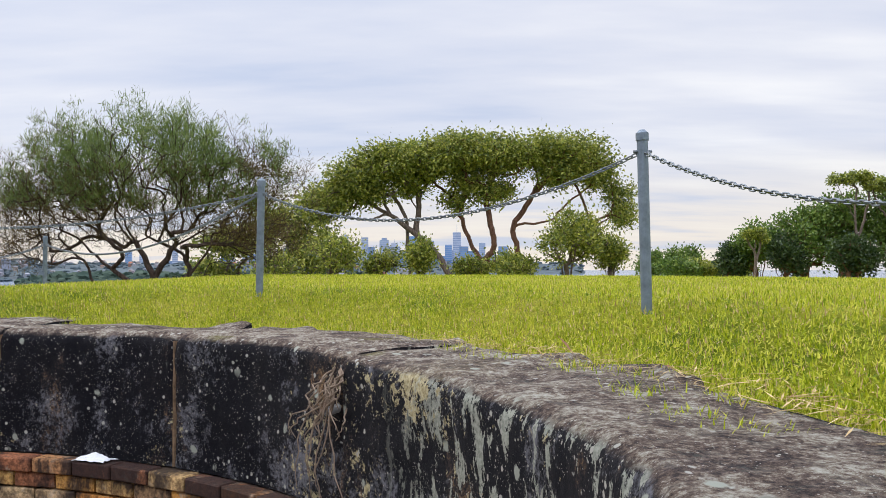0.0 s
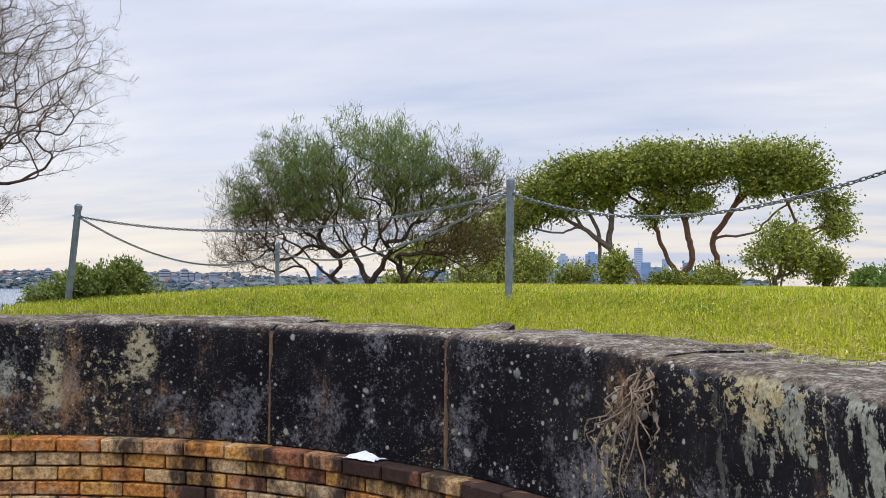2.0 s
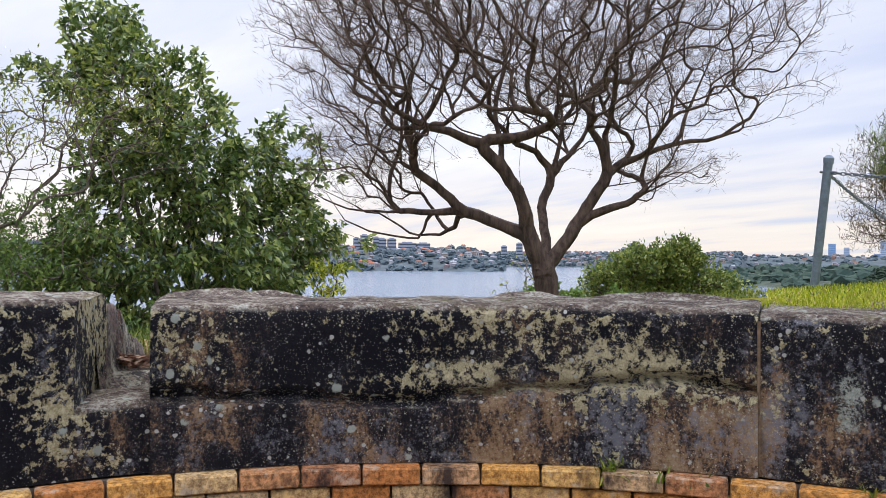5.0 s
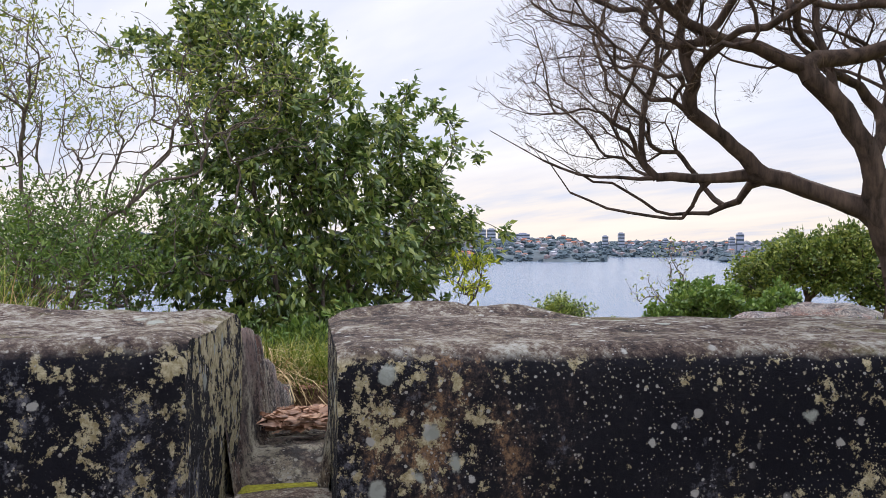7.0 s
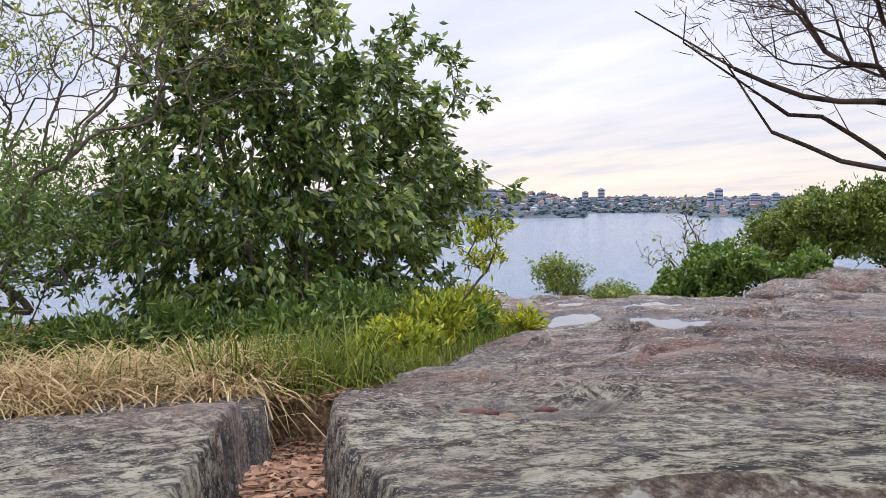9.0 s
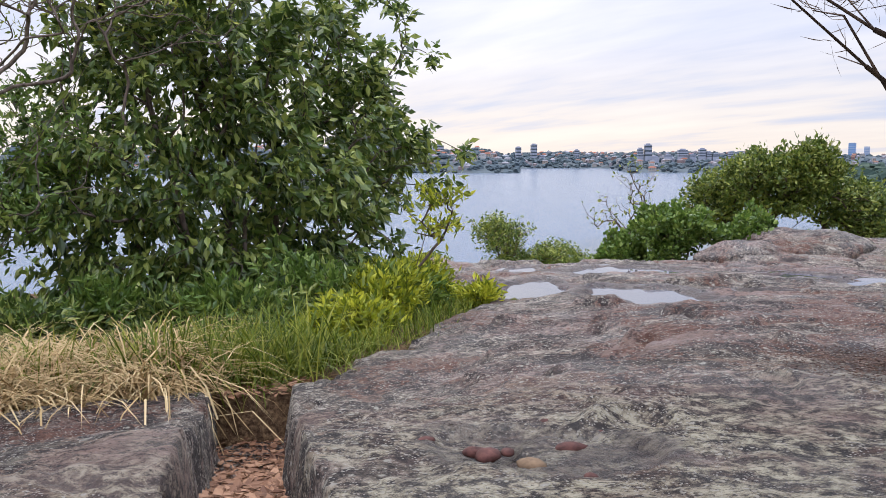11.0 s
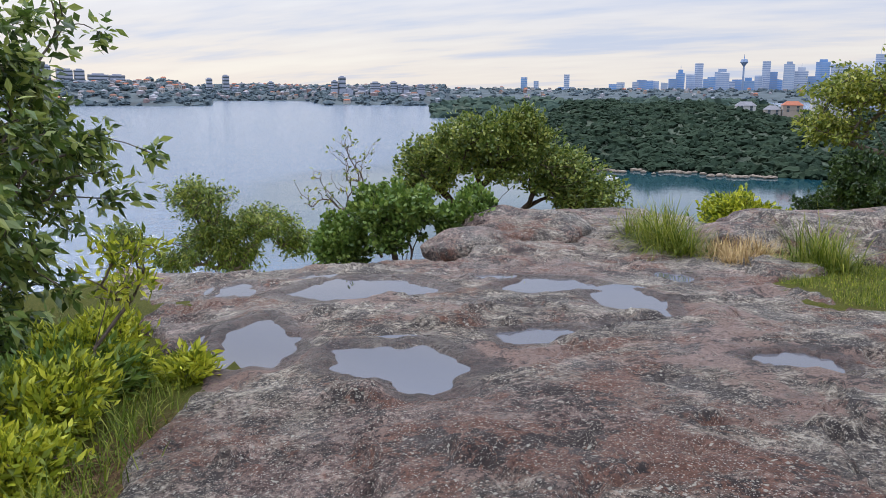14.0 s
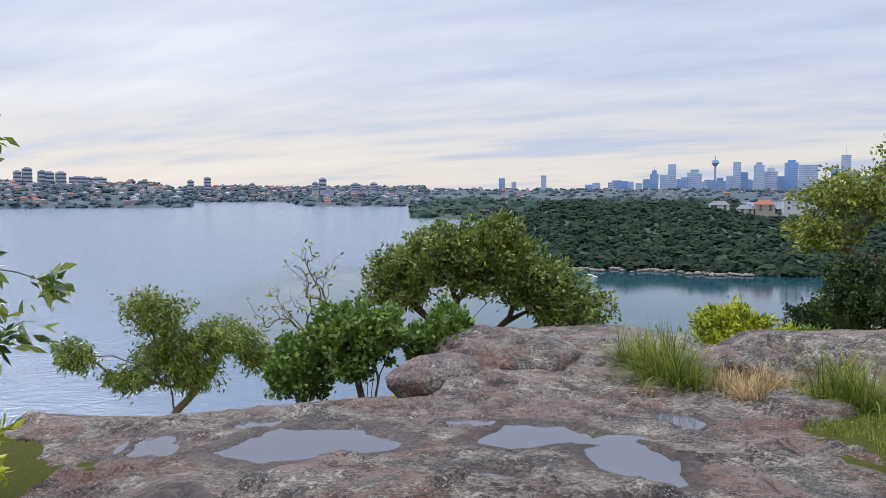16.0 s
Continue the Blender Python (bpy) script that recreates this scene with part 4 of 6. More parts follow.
# feathery shrub behind the lawn posts
plant("feathery_shrub", foot(-3.9, 11.0),
      [[(0, 0, 0), (0.02, 0, 0.25), (-0.2, 0, 0.7), (-0.5, 0.1, 1.1)], [(0, 0, 0, 1), (0.3, 0.0, 0.7), (0.6, 0.1, 1.1)], [(0, 0, 0, 0), (-0.5, 0, 0.35), (-0.9, 0, 0.7)], [(0, 0, 0, 0), (0.45, 0.1, 0.3), (0.8, 0.1, 0.75)],
       [(0.55, 0.1, 0), (0.7, 0.1, 0.4), (1.0, 0.1, 0.9)], [(-0.75, 0.1, 0), (-0.9, 0.1, 0.4), (-1.3, 0.1, 0.8)]],
      [(-0.35, 0, 1.95, 0.85, 0.7, 0.65), (-1.15, 0, 1.65, 0.7, 0.6, 0.75), (0.65, 0, 1.9, 0.75, 0.7, 0.62), (1.5, 0, 1.65, 0.6, 0.5, 0.5), (-1.85, 0, 1.25, 0.55, 0.5, 0.65), (-0.7, 0, 1.1, 1.2, 0.6, 0.45), (0.95, 0, 1.1, 1.1, 0.6, 0.45), (1.5, 0, 0.8, 0.6, 0.5, 0.4), (-1.7, 0, 0.7, 0.6, 0.5, 0.35)],
      3000, 0, (0.095, 0.0042), M_BARK_D, L_FEATH, "feathery grey-green shrub with dry brown sprays on dark stems", "shrub",
      tip=0.0020, power=0.43, seed=21, droop=-0.7, up=0.6, spread=0.05, shell=0.40, bend=0.12, extra=[(L_FEATH, 34000, (0.085, 0.0042), lambda p: (p[:, 2] > 1.2) & (np.abs(p[:, 0] + 0.1) < 1.9) & (np.sin(p[:, 0] * 4.1 + p[:, 2] * 3.0) > -0.8)), (L_RUSSET, 30000, (0.085, 0.0026), lambda p: (p[:, 2] < 1.75) | (np.abs(p[:, 0]) > 1.1))])

# umbrella-shaped trees at the far end of the lawn
plant("umbrella_tree", (0.42, 29.0, 0.75),
      [[(0, 0, 0), (-0.25, 0, 0.45)], [(0, 0, 0, 1), (-0.65, 0.1, 1.1), (-1.35, 0.2, 1.8), (-2.3, 0.1, 2.5), (-3.3, 0.0, 3.0), (-4.1, 0, 3.1)], [(0, 0, 0, 3), (-1.3, 0.3, 2.6), (-1.9, 0.4, 3.6)], [(0, 0, 0, 4), (-2.6, 0.4, 3.3), (-3.2, 0.4, 3.9)],
       [(-1.5, 0.3, 0), (-1.7, 0.3, 1.2), (-1.75, 0.3, 2.4), (-2.2, 0.2, 3.2)], [(0, 0, 0, 4), (-2.9, -0.3, 2.3), (-3.9, -0.3, 2.45)]],
      [(-4.5, 0, 3.0, 0.9, 0.9, 0.5), (-3.5, 0, 3.8, 1.1, 1.1, 0.65), (-2.3, 0, 4.3, 1.2, 1.2, 0.65), (-1.1, 0, 4.45, 1.1, 1.1, 0.6), (-2.9, 0, 3.3, 0.8, 0.8, 0.3), (-1.6, 0.5, 3.6, 0.7, 0.7, 0.3), (-4.9, 0, 2.6, 0.5, 0.6, 0.35)],
      760, 36000, (0.115, 0.031), M_BARK_G, L_OLIVE, "leaning umbrella-shaped tree with a domed olive crown and twisted grey limbs", "tree",
      tip=0.009, power=0.40, seed=31, droop=0.3, up=0.2, spread=0.17, shell=0.36, group="umbrella trees beyond the lawn", bend=0.25)
plant("umbrella_tree", (1.4, 29.4, 0.75),
      [[(0, 0, 0), (0.02, 0, 0.7)], [(0, 0, 0, 1), (-0.4, 0.1, 1.5), (-0.8, 0, 2.5), (-1.0, 0.1, 3.1), (-1.7, 0.1, 3.7)], [(0, 0, 0, 1), (0.4, -0.2, 1.3), (0.35, -0.2, 2.0), (0.15, 0, 2.9), (0.3, 0, 3.8)], [(0, 0, 0, 3), (-0.5, 0.3, 3.3), (0.0, 0.3, 4.0)],
       [(0, 0, 0, 1), (1.0, 0.2, 0.85), (1.3, 0.2, 1.2), (1.15, 0.2, 2.1), (1.7, 0.2, 3.0), (2.3, 0.1, 3.7), (3.0, 0.1, 4.2)], [(0, 0, 0, 14), (2.4, -0.2, 2.3), (3.1, -0.3, 3.0), (3.8, -0.2, 3.5)], [(0, 0, 0, 17), (4.0, 0.1, 2.3), (4.9, 0.1, 2.7)]],
      [(-1.0, 0, 4.65, 1.35, 1.3, 0.6), (0.0, 0, 4.75, 1.2, 1.2, 0.65), (-1.8, 0, 4.3, 0.9, 0.9, 0.5), (-0.4, 0, 3.6, 0.75, 0.7, 0.4), (-1.0, 0, 3.0, 0.5, 0.5, 0.35), (0.95, 0, 4.45, 0.9, 0.9, 0.55), (2.1, 0, 4.75, 1.3, 1.2, 0.6), (3.5, 0, 4.65, 1.0, 1.0, 0.6), (4.1, 0, 4.0, 0.75, 0.8, 0.55), (2.9, 0, 4.0, 1.0, 0.9, 0.4), (0.5, 0, 3.3, 0.6, 0.6, 0.35), (4.9, 0, 3.3, 0.5, 0.5, 0.4), (5.1, 0, 2.6, 0.5, 0.5, 0.4)],
      1100, 52000, (0.115, 0.031), M_BARK_R, L_OLIVE, "spreading umbrella-shaped tree with a wide olive crown and twisted red-brown limbs", "tree",
      tip=0.009, power=0.40, seed=32, droop=0.3, up=0.2, spread=0.17, shell=0.36, group="umbrella trees beyond the lawn", bend=0.25)


def shrub(name, at, w, h, n, leaf, mat, label, seed, bark=None, twigs=None, category="shrub", droop=0.1, up=0.5, low=0.25, group="", tip=0.005, spread=0.06, flat=1.0):
    """A rounded shrub of several uneven lobes on forked stems."""
    r = np.random.default_rng(seed)
    bl = []
    for k in range(6):
        a = r.uniform(0, 6.28)
        q = r.uniform(0.15, 0.55) * w
        bl.append((q * math.cos(a), q * math.sin(a) * flat, h * r.uniform(low + 0.2, 0.78), w * r.uniform(0.28, 0.45), w * r.uniform(0.28, 0.45) * flat, h * r.uniform(0.16, 0.28)))
    bl.append((0, 0, h * 0.72, w * 0.45, w * 0.4 * flat, h * 0.26))
    stems = []
    for k in range(4):
        a = r.uniform(0, 6.28)
        stems.append([(0.06 * w * math.cos(a), 0.06 * w * math.sin(a), 0), (0.15 * w * math.cos(a), 0.15 * w * math.sin(a), h * 0.25), (0.32 * w * math.cos(a), 0.32 * w * math.sin(a), h * 0.5)])
    return plant(name, at, stems, bl, twigs or 260, n, leaf, bark or M_BARK_G, mat, label, category, tip=tip, seed=seed, droop=droop, up=up, spread=spread, shell=0.35, group=group)


# low shrubs under the umbrella trees
for x, y, w, h, n, sd in ((-3.4, 25.0, 1.3, 1.75, 3200, 51), (-4.9, 24.0, 1.1, 2.6, 2600, 56), (-0.7, 26.0, 0.65, 1.35, 3600, 52), (3.9, 25.5, 1.35, 2.35, 6500, 53), (5.4, 26.5, 1.0, 1.5, 4200, 54), (2.2, 26.0, 1.1, 0.95, 4200, 55), (0.9, 27.0, 0.9, 0.8, 3000, 58), (-2.0, 27.0, 0.7, 1.0, 2200, 57)):
    shrub("shrub", (x, y, float(land(x, y)) - 0.15), w, h, n, (0.10, 0.028), L_OLIVE, "loose olive-green shrub at the edge of the lawn", sd, group="shrubs beyond the lawn", tip=0.008, spread=0.14)
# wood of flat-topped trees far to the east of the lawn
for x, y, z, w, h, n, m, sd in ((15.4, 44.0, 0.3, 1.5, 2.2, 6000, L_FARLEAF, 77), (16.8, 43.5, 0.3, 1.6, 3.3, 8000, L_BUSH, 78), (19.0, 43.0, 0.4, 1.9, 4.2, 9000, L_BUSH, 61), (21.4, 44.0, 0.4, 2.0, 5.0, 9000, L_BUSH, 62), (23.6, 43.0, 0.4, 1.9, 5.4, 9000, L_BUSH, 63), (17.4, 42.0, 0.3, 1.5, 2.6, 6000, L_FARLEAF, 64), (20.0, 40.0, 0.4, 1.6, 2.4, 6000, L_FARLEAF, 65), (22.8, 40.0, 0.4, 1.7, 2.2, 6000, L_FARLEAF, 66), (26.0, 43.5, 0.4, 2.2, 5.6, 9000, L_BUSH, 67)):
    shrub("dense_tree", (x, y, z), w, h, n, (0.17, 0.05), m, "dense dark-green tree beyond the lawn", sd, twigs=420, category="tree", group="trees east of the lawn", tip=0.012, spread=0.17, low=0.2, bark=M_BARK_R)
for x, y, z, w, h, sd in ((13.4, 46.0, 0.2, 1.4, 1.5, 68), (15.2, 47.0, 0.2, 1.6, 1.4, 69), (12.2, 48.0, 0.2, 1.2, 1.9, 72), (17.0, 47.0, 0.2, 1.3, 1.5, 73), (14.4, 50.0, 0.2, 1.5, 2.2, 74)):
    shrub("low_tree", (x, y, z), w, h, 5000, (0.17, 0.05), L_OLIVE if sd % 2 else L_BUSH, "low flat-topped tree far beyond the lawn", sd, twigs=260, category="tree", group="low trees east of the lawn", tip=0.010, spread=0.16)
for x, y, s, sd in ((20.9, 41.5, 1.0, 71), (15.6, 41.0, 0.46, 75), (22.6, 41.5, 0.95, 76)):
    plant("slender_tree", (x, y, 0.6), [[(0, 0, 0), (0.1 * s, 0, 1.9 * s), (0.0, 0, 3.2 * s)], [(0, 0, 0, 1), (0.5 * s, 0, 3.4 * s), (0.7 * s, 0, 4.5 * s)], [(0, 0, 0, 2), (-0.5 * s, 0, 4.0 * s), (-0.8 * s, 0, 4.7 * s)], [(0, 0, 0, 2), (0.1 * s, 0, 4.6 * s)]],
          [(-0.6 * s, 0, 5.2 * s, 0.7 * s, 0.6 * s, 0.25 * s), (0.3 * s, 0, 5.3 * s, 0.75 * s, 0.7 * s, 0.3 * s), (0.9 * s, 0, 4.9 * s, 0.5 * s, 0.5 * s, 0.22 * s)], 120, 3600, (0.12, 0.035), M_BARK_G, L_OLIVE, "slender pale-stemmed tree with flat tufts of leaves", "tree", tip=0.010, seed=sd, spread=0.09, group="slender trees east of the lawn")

# dense glossy-leaved tree beyond the channel
plant("glossy_tree", (-14.35, 6.75, float(land(-14.35, 6.75)) - 0.25),
      [[(0, 0, 0), (0.05, 0, 0.6), (0.0, 0.1, 1.8), (0.05, 0.05, 3.2)], [(0, 0, 0, 0), (-0.6, -0.7, 1.0), (-0.9, -1.1, 2.0)], [(0, 0, 0, 0), (0.5, 0.9, 0.9), (0.6, 1.4, 1.7)], [(0.3, -0.4, 0), (0.4, -0.6, 0.8), (0.5, -0.8, 1.6)], [(0.2, 0.5, 0), (0.3, 0.9, 0.8), (0.2, 1.4, 1.4)]],
      [(0, -0.4, 3.7, 1.2, 1.15, 1.1), (0.3, 0.9, 2.9, 1.2, 1.4, 1.1), (0.2, -0.95, 2.8, 1.1, 1.1, 1.1), (0.2, 1.8, 2.0, 1.0, 1.0, 0.9), (0.4, 0.2, 1.5, 1.3, 1.5, 0.9), (0.2, -1.5, 1.5, 1.1, 1.0, 0.9), (0.0, -0.9, 4.5, 0.7, 0.7, 0.6), (-1.2, -1.4, 4.5, 0.8, 0.8, 0.45), (-0.7, -1.0, 5.1, 0.7, 0.7, 0.4), (0.4, 0.3, 0.75, 1.2, 1.4, 0.5), (0.4, -1.2, 0.75, 1.1, 1.0, 0.5)],
      1000, 37000, (0.125, 0.027), M_BARK_G, L_DARK, "dense glossy dark-green tree beyond the stone channel", "tree",
      tip=0.005, seed=41, droop=0.5, up=0.2, spread=0.065, shell=0.33)

# leaning thin-stemmed trees behind it
for x, y, tx, ty, sd in ((-14.2, 3.6, 1.3, 1.9, 81), (-16.0, 3.0, 1.6, 1.4, 82), (-15.5, 1.2, 0.8, 1.8, 83)):
    plant("leaning_tree", (x, y, float(land(x, y)) - 0.3),
          [[(0, 0, 0), (0.2 * tx, 0.2 * ty, 1.0), (0.5 * tx, 0.5 * ty, 2.0), (0.8 * tx, 0.8 * ty, 3.0)], [(0, 0, 0, 1), (0.1, 0.6, 2.0), (0.0, 0.9, 3.4)], [(0, 0, 0, 0), (-0.3, -0.2, 1.2), (-0.4, -0.4, 2.6), (-0.2, -0.6, 3.8)]],
          [(0.8 * tx, 0.8 * ty, 3.5, 1.3, 1.3, 0.8), (-0.2, -0.6, 4.2, 1.2, 1.2, 0.8), (0, 0.5, 2.0, 1.4, 1.4, 0.7), (0, 0, 1.5, 1.4, 1.4, 0.7)], 1100, 0, (0.09, 0.014), M_BARK_G, L_BUSH, "thin leaning tree with bare grey-brown stems and sparse leaves", "tree",
          tip=0.0024, power=0.42, seed=sd, droop=0.3, up=0.2, spread=0.08, shell=0.4, group="leaning trees by the channel", extra=[(L_BUSH, 9500, (0.075, 0.012), lambda p: p[:, 2] < 2.6), (L_OLIVE, 2600, (0.07, 0.011), lambda p: p[:, 2] > 3.2)])

# yellow-green shrubs along the rock's edge
for x, y, w, h, n, sd in ((-12.3, 7.5, 0.66, 0.58, 11000, 91), (-11.6, 6.7, 0.62, 0.56, 8500, 92), (-11.2, 6.1, 0.5, 0.45, 5000, 93), (-11.5, 7.8, 0.26, 0.28, 2200, 94)):
    shrub("yellow_green_shrub", (x, y, float(land(x, y)) - 0.12), w, h, n, (0.075, 0.014), L_YEL, "bright yellow-green leafy shrub at the edge of the rock", sd, twigs=330, group="yellow-green shrubs", droop=0.0, up=0.6, spread=0.035, low=0.1, tip=0.003)
plant("tall_sprig", (-12.0, 7.35, float(land(-12.0, 7.35)) - 0.1), [[(0, 0, 0), (0.1, 0, 0.5), (0.3, 0, 0.95)], [(0, 0, 0, 1), (0.25, 0.2, 0.8), (0.5, 0.1, 1.05)]], [(0.45, -0.05, 1.2, 0.35, 0.3, 0.12), (0.3, 0.1, 0.95, 0.3, 0.3, 0.15)], 40, 420, (0.08, 0.014), M_BARK_G, L_YEL, "thin sprig with tufts of yellow-green leaves", "shrub", tip=0.003, seed=97, up=0.6, droop=0.0, spread=0.03)

# shrubs along the seaward rim
plant("rim_tree", (-14.5, 19.8, -1.0),
      [[(0, 0, 0), (0.1, 0, 0.5)], [(0, 0, 0, 0), (-0.5, -0.1, 0.7), (-0.9, -0.2, 1.2)], [(0, 0, 0, 1), (0.5, 0.1, 1.0), (1.0, 0.3, 1.5)], [(0, 0, 0, 1), (0.0, 0, 1.1), (-0.1, 0, 1.7)], [(0, 0, 0, 0), (0.9, 0.3, 0.7), (1.6, 0.6, 1.1)]],
      [(0.0, 0, 2.2, 1.0, 0.9, 0.45), (-0.8, -0.2, 1.8, 0.9, 0.8, 0.45), (0.8, 0.3, 2.1, 0.9, 0.8, 0.5), (1.6, 0.5, 1.5, 0.9, 0.8, 0.45), (2.1, 0.7, 1.0, 0.8, 0.7, 0.4), (0.5, 0.1, 1.6, 0.7, 0.6, 0.25), (-1.2, -0.3, 1.3, 0.6, 0.6, 0.35), (0.9, 0.1, 2.6, 0.4, 0.4, 0.25)],
      1000, 30000, (0.10, 0.025), M_BARK_D, L_RIM, "spreading olive-green shrub tree at the seaward rim", "tree", tip=0.006, power=0.42, seed=101, droop=0.1, up=0.4, spread=0.08, shell=0.33)
for x, y, z, w, h, n, sd in ((-13.9, 15.3, -0.9, 1.0, 1.6, 9000, 102), (-13.0, 16.0, -0.8, 0.85, 1.5, 7000, 103), (-15.0, 15.2, -1.1, 0.85, 1.35, 6500, 104)):
    shrub("rim_shrub", (x, y, z), w, h, n, (0.085, 0.030), L_BUSH, "dense glossy mid-green shrub below the rim of the rock", sd, twigs=300, group="shrubs at the seaward rim", spread=0.05, droop=0.0, up=0.5)
plant("sparse_gum", (-23.3, 21.2, -3.6),
      [[(0, 0, 0), (-0.1, -0.1, 0.9), (-0.3, -0.2, 1.5)], [(0, 0, 0, 0), (0.6, 0.4, 0.9), (0.9, 0.6, 1.7)], [(0, 0, 0, 1), (-1.0, -0.8, 1.6), (-1.5, -1.2, 1.7)]],
      [(-0.4, -0.2, 2.75, 0.85, 0.7, 0.55), (1.1, 0.8, 2.1, 0.9, 0.8, 0.5), (-1.9, -1.5, 1.75, 0.6, 0.5, 0.4), (-0.2, -0.2, 1.6, 0.8, 0.7, 0.5), (0.5, 0.3, 1.2, 0.8, 0.6, 0.4), (1.8, 1.3, 1.5, 0.6, 0.5, 0.4), (0.3, 0.2, 2.0, 0.7, 0.6, 0.35), (-0.9, -0.7, 1.1, 0.6, 0.5, 0.35)],
      620, 15000, (0.14, 0.024), M_BARK_G, L_RIM, "sparse gum sapling with drooping grey-green tufts", "tree", tip=0.007, seed=106, droop=0.6, up=0.1, spread=0.10, shell=0.35)
plant("dead_bush", (-14.8, 16.1, -0.75), [[(0, 0, 0), (-0.1, -0.1, 0.6), (-0.2, -0.15, 1.2), (-0.5, -0.3, 1.9)], [(0, 0, 0, 0), (-0.5, -0.3, 0.8), (-0.9, -0.5, 1.3)]],
      [(-0.4, -0.3, 1.6, 0.5, 0.5, 0.5), (-0.9, -0.6, 1.2, 0.6, 0.5, 0.4), (-0.5, -0.3, 2.1, 0.25, 0.25, 0.2)], 90, 160, (0.09, 0.018), M_BARK_G, L_OLIVE, "half-dead grey bush with bare twigs", "shrub", tip=0.004, seed=107, spread=0.04, bend=0.3)
# dark trees and lighter shrubs on the landward side of the bay
for x, y, z, w, h, n, mat, sd in ((-9.6, 22.6, -1.7, 1.5, 1.7, 11000, L_YEL, 111), (-8.2, 21.4, -1.85, 1.2, 1.5, 8000, L_YEL, 117), (-8.4, 23.0, -1.8, 1.0, 1.3, 6000, L_BUSH, 112), (-10.6, 20.4, -1.6, 0.8, 1.1, 4500, L_BUSH, 113), (-6.9, 26.5, -1.8, 1.5, 2.7, 11000, L_FARLEAF, 114), (-5.8, 25.0, -1.4, 1.6, 2.6, 10000, L_FARLEAF, 115), (-7.9, 28.5, -2.6, 1.4, 2.0, 9000, L_FARLEAF, 116)):
    shrub("bay_shrub", (x, y, z), w, h, n, (0.12, 0.032), mat, "leafy shrub on the slope above the bay", sd, twigs=320, group="shrubs above the bay", spread=0.08)
plant("bay_tree", (-6.0, 28.2, -1.0), [[(0, 0, 0), (-0.4, 0, 1.5), (-1.0, 0, 2.6)], [(0, 0, 0, 0), (0.5, 0, 1.6), (0.8, 0, 3.0)], [(0, 0, 0, 1), (-1.6, 0, 1.9)]],
      [(-1.1, 0, 3.3, 1.3, 1.0, 0.55), (0.6, 0, 4.0, 1.4, 1.0, 0.6), (-1.9, 0, 2.3, 0.9, 0.8, 0.45), (1.4, 0, 2.8, 1.2, 1.0, 0.9)], 500, 14000, (0.13, 0.034), M_BARK_G, L_OLIVE, "olive-green tree leaning out over the bay", "tree", tip=0.008, seed=121, spread=0.11, shell=0.33)

# ---- the sandstone platform ----
# centre, half width, half depth, turn of each rain pool
POOLS = [
    (-9.97, 8.24, 0.43, 0.50, 24), (-11.51, 8.59, 0.37, 0.55, 24), (-11.92, 10.82, 0.60, 0.55, 26), (-9.11, 11.31, 0.31, 0.52, 26),
    (-10.16, 11.83, 0.43, 0.42, 27), (-9.48, 9.51, 0.30, 0.22, 26), (-7.52, 9.34, 0.24, 0.24, 3), (-13.18, 10.31, 0.24, 0.27, 25),
    (-9.02, 12.97, 0.21, 0.27, 28), (-10.08, 10.46, 0.21, 0.13, 27), (-10.86, 12.07, 0.20, 0.13, 25), (-12.76, 11.16, 0.18, 0.17, 25), (-8.90, 10.15, 0.24, 0.10, 27),
]


def pool_field(x, y, p):
    """Below 1 inside the pool's uneven outline."""
    cx, cy, rx, ry, turn = p
    c, s = math.cos(radians(turn)), math.sin(radians(turn))
    u, v = ((x - cx) * c + (y - cy) * s) / rx, (-(x - cx) * s + (y - cy) * c) / ry
    ang = np.arctan2(v, u)
    k = cx * 7.3
    out = 1 + 0.20 * np.sin(2 * ang + k) + 0.13 * np.sin(3 * ang + 2 * k) + 0.08 * np.sin(5 * ang + 3 * k) + 0.05 * np.sin(9 * ang + k)
    return np.hypot(u, v) / out


